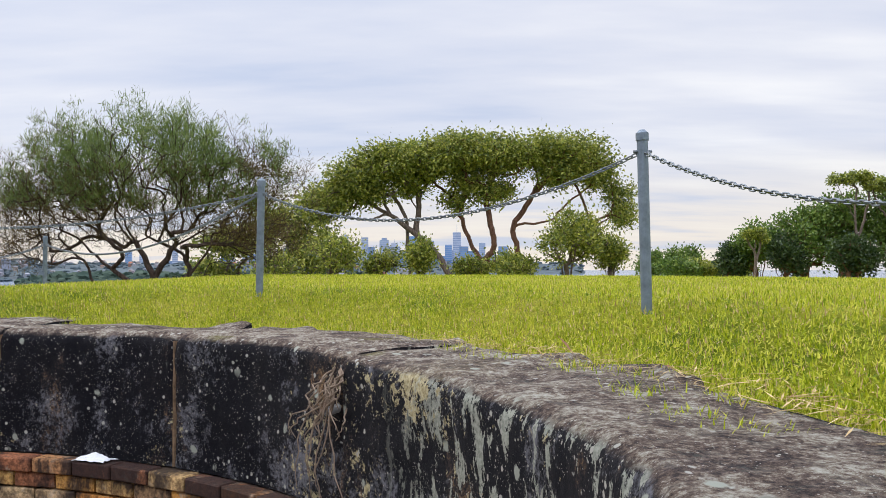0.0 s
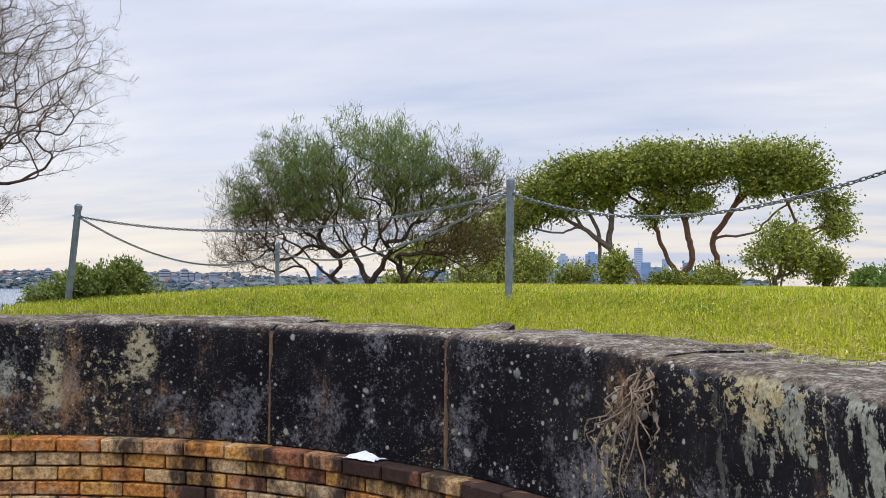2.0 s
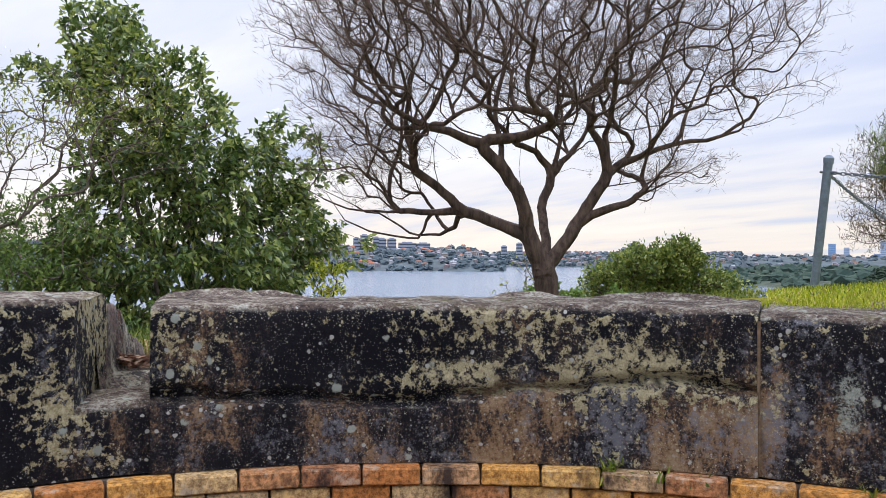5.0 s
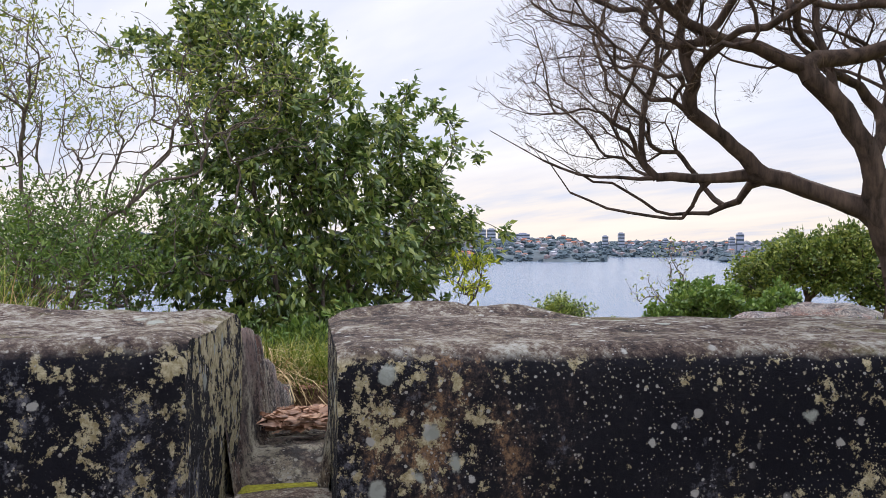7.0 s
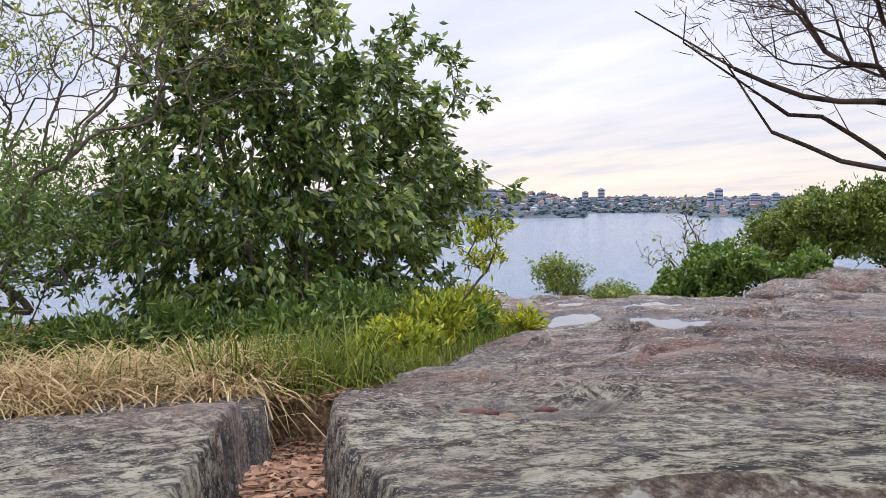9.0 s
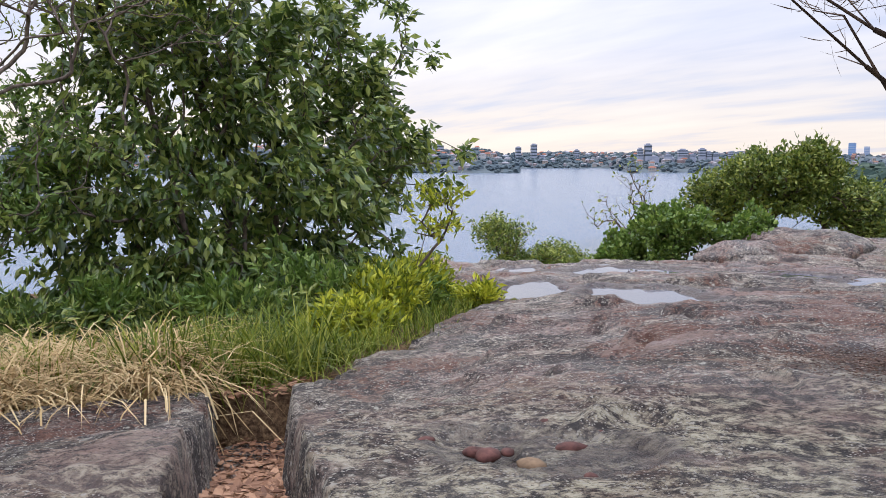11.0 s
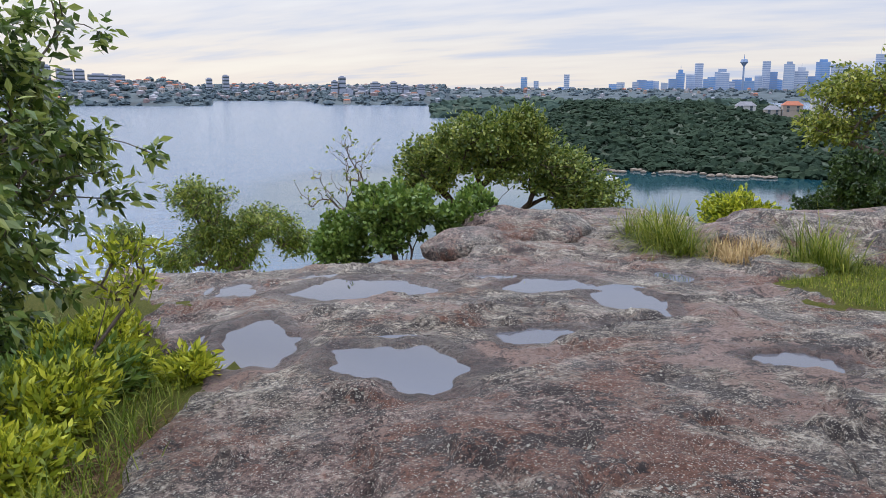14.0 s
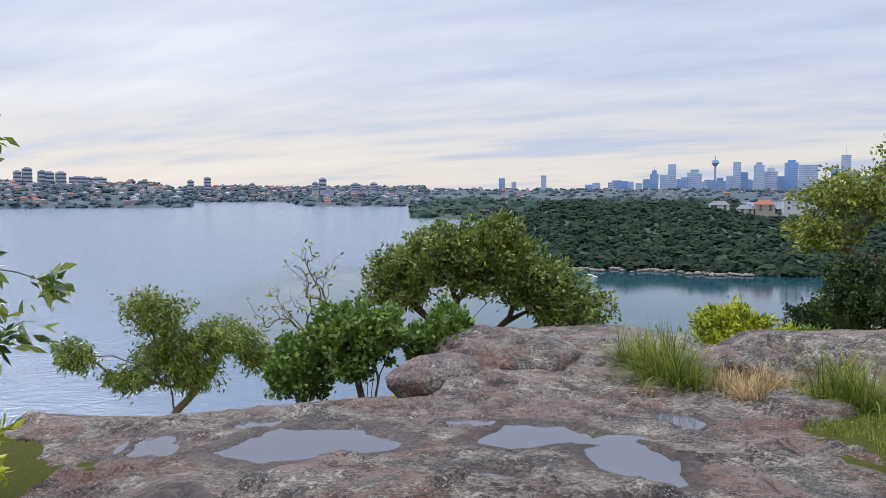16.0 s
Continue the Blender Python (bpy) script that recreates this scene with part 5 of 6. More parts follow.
def build_rock():
    az = np.concatenate([np.arange(-131.0, -74.0, 0.4), np.arange(-74.0, -60.0, 0.15), np.arange(-60.0, -12.0, 0.3)])
    r = 3.42 * np.exp(np.arange(0, 1.83, 0.0062))
    A, R = np.meshgrid(np.radians(az), r, indexing="ij")
    D = np.degrees(A)
    X, Y = CX + R * np.sin(A), CY + R * np.cos(A)
    Z = land(X, Y)
    mask = rock_mask(X, Y)
    fx, fy = X.ravel(), Y.ravel()
    big = np.array([fbm(a * 0.45, b * 0.45, 0.3, 3) for a, b in zip(fx, fy)]).reshape(X.shape)
    mid = np.array([noise.noise(Vector((a * 1.9, b * 1.9, 2.2))) + 0.6 * noise.noise(Vector((a * 4.7, b * 4.7, 5.2))) for a, b in zip(fx, fy)]).reshape(X.shape)
    fine = np.array([fbm(a * 9, b * 9, 1.1, 3) for a, b in zip(fx, fy)]).reshape(X.shape)
    near = 0.25 * step(3.5, 4.5, R) + 0.75 * step(4.8, 7.5, R)
    Z = Z + near * (0.06 * big + 0.045 * mid) + (0.25 + 0.75 * near) * 0.022 * fine
    # low ledges broken along the bedding
    shelf = np.mod(Z * 5.0 + 0.5 * big + 0.25 * mid, 1.0)
    Z = Z + near * 0.055 * (step(0.0, 0.10, shelf) - shelf)
    # level patch where bark mulch gathers
    lie = step(1.25, 0.75, np.hypot((X + 7.05) / 0.75, (Y - 5.85) / 0.62))
    Z = Z * (1 - lie) + (land(X, Y) + 0.006 * fine) * lie
    # broken hollow near the pit
    hol = np.hypot((X + 7.4) / 0.36, (Y - 3.9) / 0.24) + 0.25 * mid
    Z = Z - 0.03 * step(1.0, 0.8, hol)
    damp = 0.55 * step(1.5, 0.9, hol) + 0.36 * step(0.3, 0.9, 0.5 - mid) * step(6.5, 9.5, R)
    # worn hollows that hold the rain
    for p in POOLS:
        f = pool_field(X, Y, p) + 0.10 * mid + 0.05 * fine
        level = float(land(p[0], p[1])) + POOL_DROP
        blend = step(2.1, 1.1, f)
        Z = Z * (1 - blend) + blend * (level + 0.016 + 0.012 * fine)
        damp = np.maximum(damp, 0.95 * step(1.75, 1.1, f))
        Z = np.where(f < 1.25, Z - 0.05 * step(1.12, 0.85, f), Z)
    # the channel out of the pit
    mid_az = np.interp(R, TRENCH[0], TRENCH[1])
    half = np.interp(R, TRENCH[0], TRENCH[2])
    off = np.abs(np.radians(D - mid_az) * R) + 0.015 * fine + 0.012 * mid
    Z = Z - 0.30 * step(half + 0.015, half - 0.035, off) * step(8.8, 8.4, R)
    # breaks down at the seaward rim, dips under turf elsewhere
    Z = Z - 0.35 * step(0.5, 0.0, mask)
    Z = np.where(R < 3.72, Z - 0.10 * step(3.72, 3.5, R), Z)
    idx = np.arange(X.size).reshape(X.shape)
    quad = np.stack([idx[:-1, :-1], idx[:-1, 1:], idx[1:, 1:], idx[1:, :-1]], -1)
    keep = (mask > 0.0)
    keep = keep[:-1, :-1] | keep[1:, 1:]
    ob = new("rock_platform", mesh_of("rock_platform", np.stack([X, Y, Z], -1).reshape(-1, 3), quad[keep], M_ROCK, True))
    a = ob.data.attributes.new("damp", "FLOAT", "POINT")
    a.data.foreach_set("value", damp.ravel().astype(np.float32))
    tagged(ob, "weathered grey and pink sandstone platform with rain pools", "rock", kind="structure")


POOL_DROP = 0.0


def build_pools():
    for p in POOLS:
        cx, cy, rx, ry, turn = p
        n = 40
        v = [(0, 0, 0)]
        for i in range(n):
            a = 2 * math.pi * i / n
            q = 1.45
            c, s = math.cos(radians(turn)), math.sin(radians(turn))
            u, w = rx * q * math.cos(a), ry * q * math.sin(a)
            v.append((u * c - w * s, u * s + w * c, 0))
        f = [(0, 1 + i, 1 + (i + 1) % n) for i in range(n)]
        ob = new("rain_pool", mesh_of("rain_pool", v, f, M_POOL))
        ob.matrix_basis = pose(cx, cy, float(land(cx, cy)) + POOL_DROP - 0.012)
        tagged(ob, "still rain pool lying in a hollow of the sandstone", "puddle", "rain pools on the rock")


build_rock()
build_pools()

# ---- the far shores ----
EX, EY, EZ = -7.8, 4.9, 2.37     # where the view over the harbour is had from


def seen(az, dist, z=0.0):
    return (EX + dist * math.sin(radians(az)), EY + dist * math.cos(radians(az)), z)


def shore_hill(name, label, az0, az1, near, far_d, crest, mat, seed, ends=(2.0, 2.0), steps=60):
    """A wooded or built-up slope rising from the water: near shore at a distance, crest height above the water."""
    v, f = [], []
    rows = 9
    for i in range(steps + 1):
        u = i / steps
        az = az0 + (az1 - az0) * u
        taper = min(1.0, (az - az0) / max(ends[0], 0.01)) * min(1.0, (az1 - az) / max(ends[1], 0.01))
        taper = max(0.0, taper) ** 0.6
        for j in range(rows + 1):
            w = j / rows
            nb = fbm(az * 0.35 + seed, w * 2, 0, 4)
            d = near(az) * (1 + 0.03 * fbm(az * 0.8, seed, 0, 3)) + (far_d - near(az)) * w
            z = WATER - 1.0 + (crest(az) * taper) * (math.sin(w * math.pi * 0.5) ** 0.8) * (1 + 0.12 * nb)
            v.append(seen(az, d, z))
    for i in range(steps):
        for j in range(rows):
            p = i * (rows + 1) + j
            f.append((p, p + rows + 1, p + rows + 2, p + 1))
    ob = new(name, mesh_of(name, v, f, mat, True))
    tagged(ob, label, "shore", kind="structure")

    def height(az, w):
        taper = max(0.0, min(1.0, (az - az0) / max(ends[0], 0.01)) * min(1.0, (az1 - az) / max(ends[1], 0.01))) ** 0.6
        nb = fbm(az * 0.35 + seed, w * 2, 0, 4)
        d = near(az) * (1 + 0.03 * fbm(az * 0.8, seed, 0, 3)) + (far_d - near(az)) * w
        return d, WATER - 1.0 + (crest(az) * taper) * (math.sin(w * math.pi * 0.5) ** 0.8) * (1 + 0.12 * nb)
    return height


def clump_base():
    bm = bmesh.new()
    bmesh.ops.create_icosphere(bm, subdivisions=2, radius=1)
    v = np.array([p.co[:] for p in bm.verts])
    f = np.array([[q.index for q in p.verts] for p in bm.faces])
    bm.free()
    return v, f


CLUMP_V, CLUMP_F = clump_base()


def woods(name, label, spots, mat, seed):
    """Crowns of a far wood as one sheet of clumps: spots are (x, y, z, radius)."""
    r = np.random.default_rng(seed)
    vs, fs = [], []
    for k, (x, y, z, s) in enumerate(spots):
        n = 1 + 0.28 * r.normal(0, 1, len(CLUMP_V))
        v = CLUMP_V * n[:, None] * np.array([s, s, s * 0.62])
        vs.append(v + (x, y, z))
        fs.append(CLUMP_F + k * len(CLUMP_V))
    ob = new(name, mesh_of(name, np.concatenate(vs), np.concatenate(fs), mat))
    tagged(ob, label, "woods", kind="stuff")


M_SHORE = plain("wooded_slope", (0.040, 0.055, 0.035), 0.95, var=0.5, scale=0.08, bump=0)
# town slope and wood are paled and blued, distance haze in the base colour
M_TOWNLAND = plain("hazed_town_slope", (0.055, 0.075, 0.085), 0.95, var=0.5, scale=0.02, bump=0)
L_HAZE = leaf_mat("hazed_far_shore_wood", (0.065, 0.090, 0.108), (0.085, 0.112, 0.128), (0.108, 0.136, 0.142), 0.95, 0.0, 0.05)
M_HOUSEW = [plain("house_wall_" + n, c, 0.85, var=0.08, scale=0.3, bump=0) for n, c in (("cream", (0.36, 0.34, 0.32)), ("brick", (0.25, 0.15, 0.125)), ("white", (0.46, 0.46, 0.46)), ("sand", (0.32, 0.27, 0.235)))]
M_ROOF = [plain("house_roof_" + n, c, 0.85, var=0.15, scale=0.5, bump=0) for n, c in (("terracotta", (0.33, 0.12, 0.07)), ("grey", (0.19, 0.19, 0.21)), ("brown", (0.22, 0.11, 0.08)))]
M_PANE = plain("far_window", (0.06, 0.08, 0.10), 0.25, var=0.1, scale=0.2, bump=0)


def box(bm, x0, x1, y0, y1, z0, z1):
    vs = [bm.verts.new(p) for p in ((x0, y0, z0), (x1, y0, z0), (x1, y1, z0), (x0, y1, z0), (x0, y0, z1), (x1, y0, z1), (x1, y1, z1), (x0, y1, z1))]
    for q in ((3, 2, 1, 0), (4, 5, 6, 7), (0, 1, 5, 4), (1, 2, 6, 5), (2, 3, 7, 6), (3, 0, 4, 7)):
        bm.faces.new([vs[k] for k in q])


def house(at, rz, w, d, h, wall, roof, label="house with a pitched roof among trees on the far shore", storeys=2):
    ob = thing("house", at, label, "house", "houses on the far shore", rz=rz)
    bm = bmesh.new()
    box(bm, -w / 2, w / 2, -d / 2, d / 2, -4, h)
    part("wall", bm, wall, ob)
    bm = bmesh.new()
    e, rg = 0.5, h + min(w, d) * 0.32
    a = [bm.verts.new(p) for p in ((-w / 2 - e, -d / 2 - e, h), (w / 2 + e, -d / 2 - e, h), (w / 2 + e, d / 2 + e, h), (-w / 2 - e, d / 2 + e, h), (-w / 2 + d * 0.3, 0, rg), (w / 2 - d * 0.3, 0, rg))]
    for q in ((0, 1, 5, 4), (1, 2, 5), (2, 3, 4, 5), (3, 0, 4), (3, 2, 1, 0)):
        bm.faces.new([a[k] for k in q])
    part("roof", bm, roof, ob)
    for s in range(storeys):
        zc = h * (s + 0.5) / storeys
        n = max(2, int(w / 4))
        for k in range(n):
            bm = bmesh.new()
            xc = -w / 2 + w * (k + 0.5) / n
            box(bm, xc - 0.8, xc + 0.8, -d / 2 - 0.06, -d / 2 + 0.1, zc - 0.8, zc + 0.8)
            part("window", bm, M_PANE, ob)
    return ob


def flats(at, rz, w, d, h, wall, label, group, cap=0.0, mast=0.0, taper=1.0, floors=None, glass=None):
    """A block or tower: body, bands of windows, roof house, mast."""
    ob = thing("tower_block", at, label, "building", group, rz=rz)
    bm = bmesh.new()
    box(bm, -w / 2, w / 2, -d / 2, d / 2, -20, h)
    if taper < 1:
        for vt in bm.verts:
            if vt.co.z > 0 and vt.co.x > 0:
                vt.co.z *= taper
    part("wall", bm, wall, ob)
    n = floors or max(3, int(h / 9))
    for k in range(n):
        z = h * taper * (k + 0.5) / n
        bm = bmesh.new()
        box(bm, -w / 2 - 0.15, w / 2 + 0.15, -d / 2 - 0.15, d / 2 + 0.15, z - h / n * 0.20, z + h / n * 0.20)
        part("window_band", bm, glass or M_PANE, ob)
    if cap:
        bm = bmesh.new()
        box(bm, -w * 0.28, w * 0.28, -d * 0.28, d * 0.28, h, h + cap)
        part("roof_house", bm, wall, ob)
    if mast:
        bm = bmesh.new()
        bmesh.ops.create_cone(bm, cap_ends=True, segments=6, radius1=1.2, radius2=0.5, depth=mast, matrix=Matrix.Translation((0, 0, h + cap + mast / 2)))
        part("mast", bm, wall, ob)
    return ob


def px_az(x):
    """Bearing of a point that stands x hundredths of the view's width from the left, over the harbour."""
    return -25.01 + math.degrees(math.atan((x - 784) / 1450))


def build_far():
    r = np.random.default_rng(5)
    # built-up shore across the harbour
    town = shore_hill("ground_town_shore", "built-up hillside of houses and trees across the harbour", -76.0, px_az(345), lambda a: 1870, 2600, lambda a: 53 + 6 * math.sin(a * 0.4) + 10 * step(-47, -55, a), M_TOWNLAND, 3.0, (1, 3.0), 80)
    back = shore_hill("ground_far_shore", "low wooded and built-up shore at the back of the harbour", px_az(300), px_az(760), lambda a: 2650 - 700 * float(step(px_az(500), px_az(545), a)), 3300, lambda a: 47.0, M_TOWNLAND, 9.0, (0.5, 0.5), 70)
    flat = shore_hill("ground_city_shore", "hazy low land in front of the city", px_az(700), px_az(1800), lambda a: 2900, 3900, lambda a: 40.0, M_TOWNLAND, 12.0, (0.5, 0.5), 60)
    spots = []
    for height, a0, a1, n in ((town, -75, px_az(335), 900), (back, px_az(310), px_az(755), 600), (flat, px_az(720), px_az(1790), 420)):
        for k in range(n):
            az, w = r.uniform(a0, a1), r.uniform(0.0, 1.0)
            d, z = height(az, w)
            x, y, _ = seen(az, d)
            spots.append((x, y, z + 2, r.uniform(5, 13)))
    woods("woods_far_shore", "dark trees between the houses across the harbour, tinted blue with haze", spots, L_HAZE, 2)
    hv, hf = [], []
    for height, a0, a1, n, kw in ((town, -74, px_az(325), 250, 0.85), (back, px_az(330), px_az(750), 150, 0.85), (flat, px_az(770), px_az(1560), 70, 0.95)):
        for k in range(n):
            az, w = r.uniform(a0, a1), r.uniform(0.03, kw)
            d, z = height(az, w)
            x, y, _ = seen(az, d)
            if k % 2:
                house((x, y, z + 2), -az + r.uniform(-25, 25), r.uniform(9, 18), r.uniform(8, 12), r.uniform(5, 9), M_HOUSEW[int(r.integers(0, 4))], M_ROOF[int(r.choice([0, 1, 1, 2]))])
            else:
                c, w2, h2 = len(hv), r.uniform(4, 8), r.uniform(5, 9)
                hv += [(x + a * w2, y + b * w2, z + q) for q in (-3, h2) for a, b in ((-1, -1), (1, -1), (1, 1), (-1, 1))] + [(x, y, z + h2 + 3)]
                hf += [(c, c + 1, c + 5, c + 4), (c + 1, c + 2, c + 6, c + 5), (c + 2, c + 3, c + 7, c + 6), (c + 3, c, c + 4, c + 7), (c + 4, c + 5, c + 8), (c + 5, c + 6, c + 8), (c + 6, c + 7, c + 8), (c + 7, c + 4, c + 8)]
    tagged(new("small_houses", mesh_of("small_houses", hv, hf, make_wall_far("small_house_walls"))), "rows of small houses between trees across the harbour", "houses", kind="stuff")
    # blocks of flats on the ridge, (from, to, roof) as seen across the water
    ridge = [(28, 38, 308), (44, 57, 303), (71, 82, 307), (83, 96, 309), (103, 117, 309), (128, 158, 316), (165, 188, 317), (334, 343, 321), (363, 373, 316), (443, 451, 326), (290, 300, 333), (378, 390, 336),
             (554, 563, 324), (566, 577, 317), (622, 637, 326), (656, 667, 325), (678, 688, 333), (703, 715, 330), (578, 590, 338), (600, 612, 335), (640, 650, 334), (668, 676, 330),
             (-60, -44, 312), (-120, -104, 305), (-160, -140, 312), (-210, -190, 309)]
    for x0, x1, y in ridge:
        az = px_az((x0 + x1) / 2)
        d = 2450 if x1 < 330 else (2900 if x1 < 500 else 2300)
        h = EZ + (337 - y) / 1450 * d
        flats(seen(az, d, 0), -az + 12, (x1 - x0) / 1450 * d, 18, h, M_FLATS, "tall block of flats on the far ridge, tinted pale blue with haze", "blocks of flats across the harbour", cap=3.0)
    # city towers
    city = [(883, 893, 316, 0), (905, 913, 322, 0), (957, 966, 311, 0), (948, 975, 332, 0), (1035, 1048, 327, 0), (1048, 1061, 324, 0), (1075, 1085, 323, 0), (1083, 1098, 320, 0), (1098, 1110, 321, 0), (1110, 1120, 322, 0), (1124, 1135, 324, 0),
            (1137, 1150, 318, 0), (1150, 1163, 303, 6), (1167, 1181, 311, 0), (1181, 1194, 293, 0), (1196, 1204, 318, 0), (1204, 1216, 315, 0), (1216, 1239, 302, 5), (1240, 1250, 322, 0), (1246, 1263, 319, 0), (1263, 1282, 316, 5),
            (1284, 1296, 313, 0), (1296, 1308, 290, 0), (1302, 1320, 307, 0), (1318, 1330, 318, 0), (1333, 1349, 291, 4), (1352, 1372, 300, 6), (1372, 1386, 314, 0), (1388, 1408, 288, 4), (1405, 1412, 318, 0), (1414, 1442, 296, 0),
            (1442, 1465, 322, 0), (1470, 1482, 303, 0), (1478, 1488, 312, 0), (1487, 1501, 281, 0), (1501, 1517, 306, 0), (1520, 1540, 314, 0), (1545, 1556, 300, 0), (1562, 1580, 318, 0), (1590, 1606, 306, 0), (1615, 1640, 320, 0), (1010, 1030, 338, 0), (860, 880, 336, 0), (925, 945, 337, 0)]
    for k, (x0, x1, y, cap) in enumerate(city):
        az = px_az((x0 + x1) / 2)
        d = 3900 + (k % 5) * 60
        h = EZ + (337 - y - cap) / 1450 * d
        tall = "glass office tower of the far city skyline, tinted blue-grey with haze"
        flats(seen(az, d, 0), -az + (k % 4) * 4 - 6, (x1 - x0) / 1450 * d, 30, h, M_HAZE_GLASS[k % 4], tall, "towers of the city skyline", cap=cap / 1450 * d, mast=40 if y == 281 else (18 if cap == 6 else 0), taper=0.93 if k % 7 == 3 else 1.0, glass=M_HAZE_GLASS[(k + 1) % 4])
    # observation tower with a turret on a thin shaft
    az, d = px_az(1263.5), 3850
    ob = thing("observation_tower", seen(az, d, 0), "slender observation tower with a round turret and spire", "tower")
    top = EZ + (337 - 281) / 1450 * d
    for nm, r1, r2, z0, z1 in (("shaft", 4.5, 4.0, -20, top * 0.72), ("turret", 6, 17, top * 0.72, top * 0.82), ("turret_top", 17, 12, top * 0.82, top * 0.90), ("spire", 2.2, 0.8, top * 0.90, top * 1.04)):
        bm = bmesh.new()
        bmesh.ops.create_cone(bm, cap_ends=True, segments=14, radius1=r1, radius2=r2, depth=z1 - z0, matrix=Matrix.Translation((0, 0, (z0 + z1) / 2)))
        part(nm, bm, M_HAZE_GLASS[3], ob)
    # wooded headlands
    mid = shore_hill("ground_middle_headland", "long wooded headland across the bay", px_az(728), px_az(1330), lambda a: 1130 - 30 * (a - px_az(728)), 1500, lambda a: 19.0, M_SHORE, 17.0, (2.2, 0.5), 60)
    near = shore_hill("ground_near_headland", "steep wooded headland with a rocky shoreline", px_az(900), px_az(1900), lambda a: 395 - 12 * float(step(px_az(1100), px_az(1400), a)), 640, lambda a: 27.5 - 5 * float(step(px_az(1250), px_az(1400), a)), M_SHORE, 23.0, (2.6, 0.5), 60)
    spots = []
    for k in range(420):
        az, w = r.uniform(px_az(735), px_az(1300)), r.uniform(0.02, 1.0)
        d, z = mid(az, w)
        x, y, _ = seen(az, d)
        spots.append((x, y, z, r.uniform(6, 13)))
    woods("woods_middle_headland", "dark bushland covering the middle headland, tinted with haze", spots, L_HAZE2, 3)
    spots = []
    for k in range(3000):
        az, w = r.uniform(px_az(925), px_az(1890)), r.uniform(0.03, 1.0) ** 1.3
        d, z = near(az, w)
        x, y, _ = seen(az, d)
        spots.append((x, y, z + 0.6, r.uniform(1.3, 3.6)))
    woods("woods_near_headland", "dense dark-green bushland on the near headland", spots, L_FAR, 4)
    # boulders along its waterline
    for k in range(80):
        az = r.uniform(px_az(1010), px_az(1345))
        d, z = near(az, 0.0)
        boulder((*seen(az, d - 4 - r.uniform(0, 5))[:2], WATER + 0.4), r.uniform(0.6, 1.7), M_SHOREROCK, 60 + k, "pale sandstone boulder at the water's edge", "boulders on the far waterline", 1)
    # houses on the hill behind the headland
    for x, y, wpx, hpx, wall, roof in ((1352, 366, 30, 10, 3, 0), (1402, 362, 30, 16, 2, 1), (1328, 384, 14, 8, 0, 0), (1346, 372, 20, 7, 2, 1), (1366, 388, 28, 10, 0, 1), (1398, 388, 32, 12, 2, 1), (1362, 406, 40, 10, 2, 0), (1398, 408, 34, 8, 2, 1), (1272, 366, 30, 8, 2, 1), (1318, 372, 24, 8, 0, 1), (1525, 425, 34, 16, 3, 0), (1490, 418, 30, 10, 2, 1), (1560, 400, 30, 12, 2, 0), (1438, 372, 24, 10, 2, 1)):
        az, d = px_az(x), 560
        z = EZ - (y - 337) / 1450 * d
        house(seen(az, d, z - hpx / 1450 * d * 0.5), -az + 10, wpx / 1450 * d, 8, hpx / 1450 * d * 1.1, M_HOUSEW[wall], M_ROOF[roof], "large house on the wooded hill above the bay")


def boulder(at, size, mat, seed, label, group="", sub=3, squash=0.6, turn=0.0, stretch=1.3):
    bm = bmesh.new()
    bmesh.ops.create_icosphere(bm, subdivisions=sub, radius=1)
    for vt in bm.verts:
        c = vt.co.copy()
        n = fbm(c.x * 0.9 + seed, c.y * 0.9, c.z * 0.9, 4)
        f = fbm(c.x * 4 + seed, c.y * 4, c.z * 5, 3)
        c *= 1 + 0.22 * n + 0.05 * f
        c.z = max(c.z, -0.5) * squash
        c.x *= stretch
        vt.co = c * size
    ob = new("boulder", bpy.data.meshes.new("boulder"))
    bm.to_mesh(ob.data)
    bm.free()
    ob.data.materials.append(mat)
    ob.data.polygons.foreach_set("use_smooth", [True] * len(ob.data.polygons))
    ob.matrix_basis = pose(*at, 0, 0, turn)
    return tagged(ob, label, "boulder", group)


M_SHOREROCK = plain("shore_sandstone", (0.21, 0.175, 0.14), 0.9, var=0.5, scale=0.8)
# the flats' and towers' base colours carry the blue haze of distance
M_FLATS = plain("hazed_flats", (0.30, 0.33, 0.41), 0.8, var=0.1, scale=0.1, bump=0)
M_HAZE_GLASS = [plain("hazed_tower_face_" + n, c, 0.6, var=0.12, scale=0.03, bump=0) for n, c in (("blue", (0.15, 0.28, 0.50)), ("steel", (0.28, 0.36, 0.50)), ("pale", (0.42, 0.47, 0.56)), ("slate", (0.22, 0.29, 0.42)))]
# a lighter touch of the same haze, put into the middle wood's colour
L_HAZE2 = leaf_mat("hazed_middle_wood", (0.028, 0.048, 0.042), (0.045, 0.070, 0.055), (0.070, 0.095, 0.070), 0.95, 0.0, 0.05)
build_far()


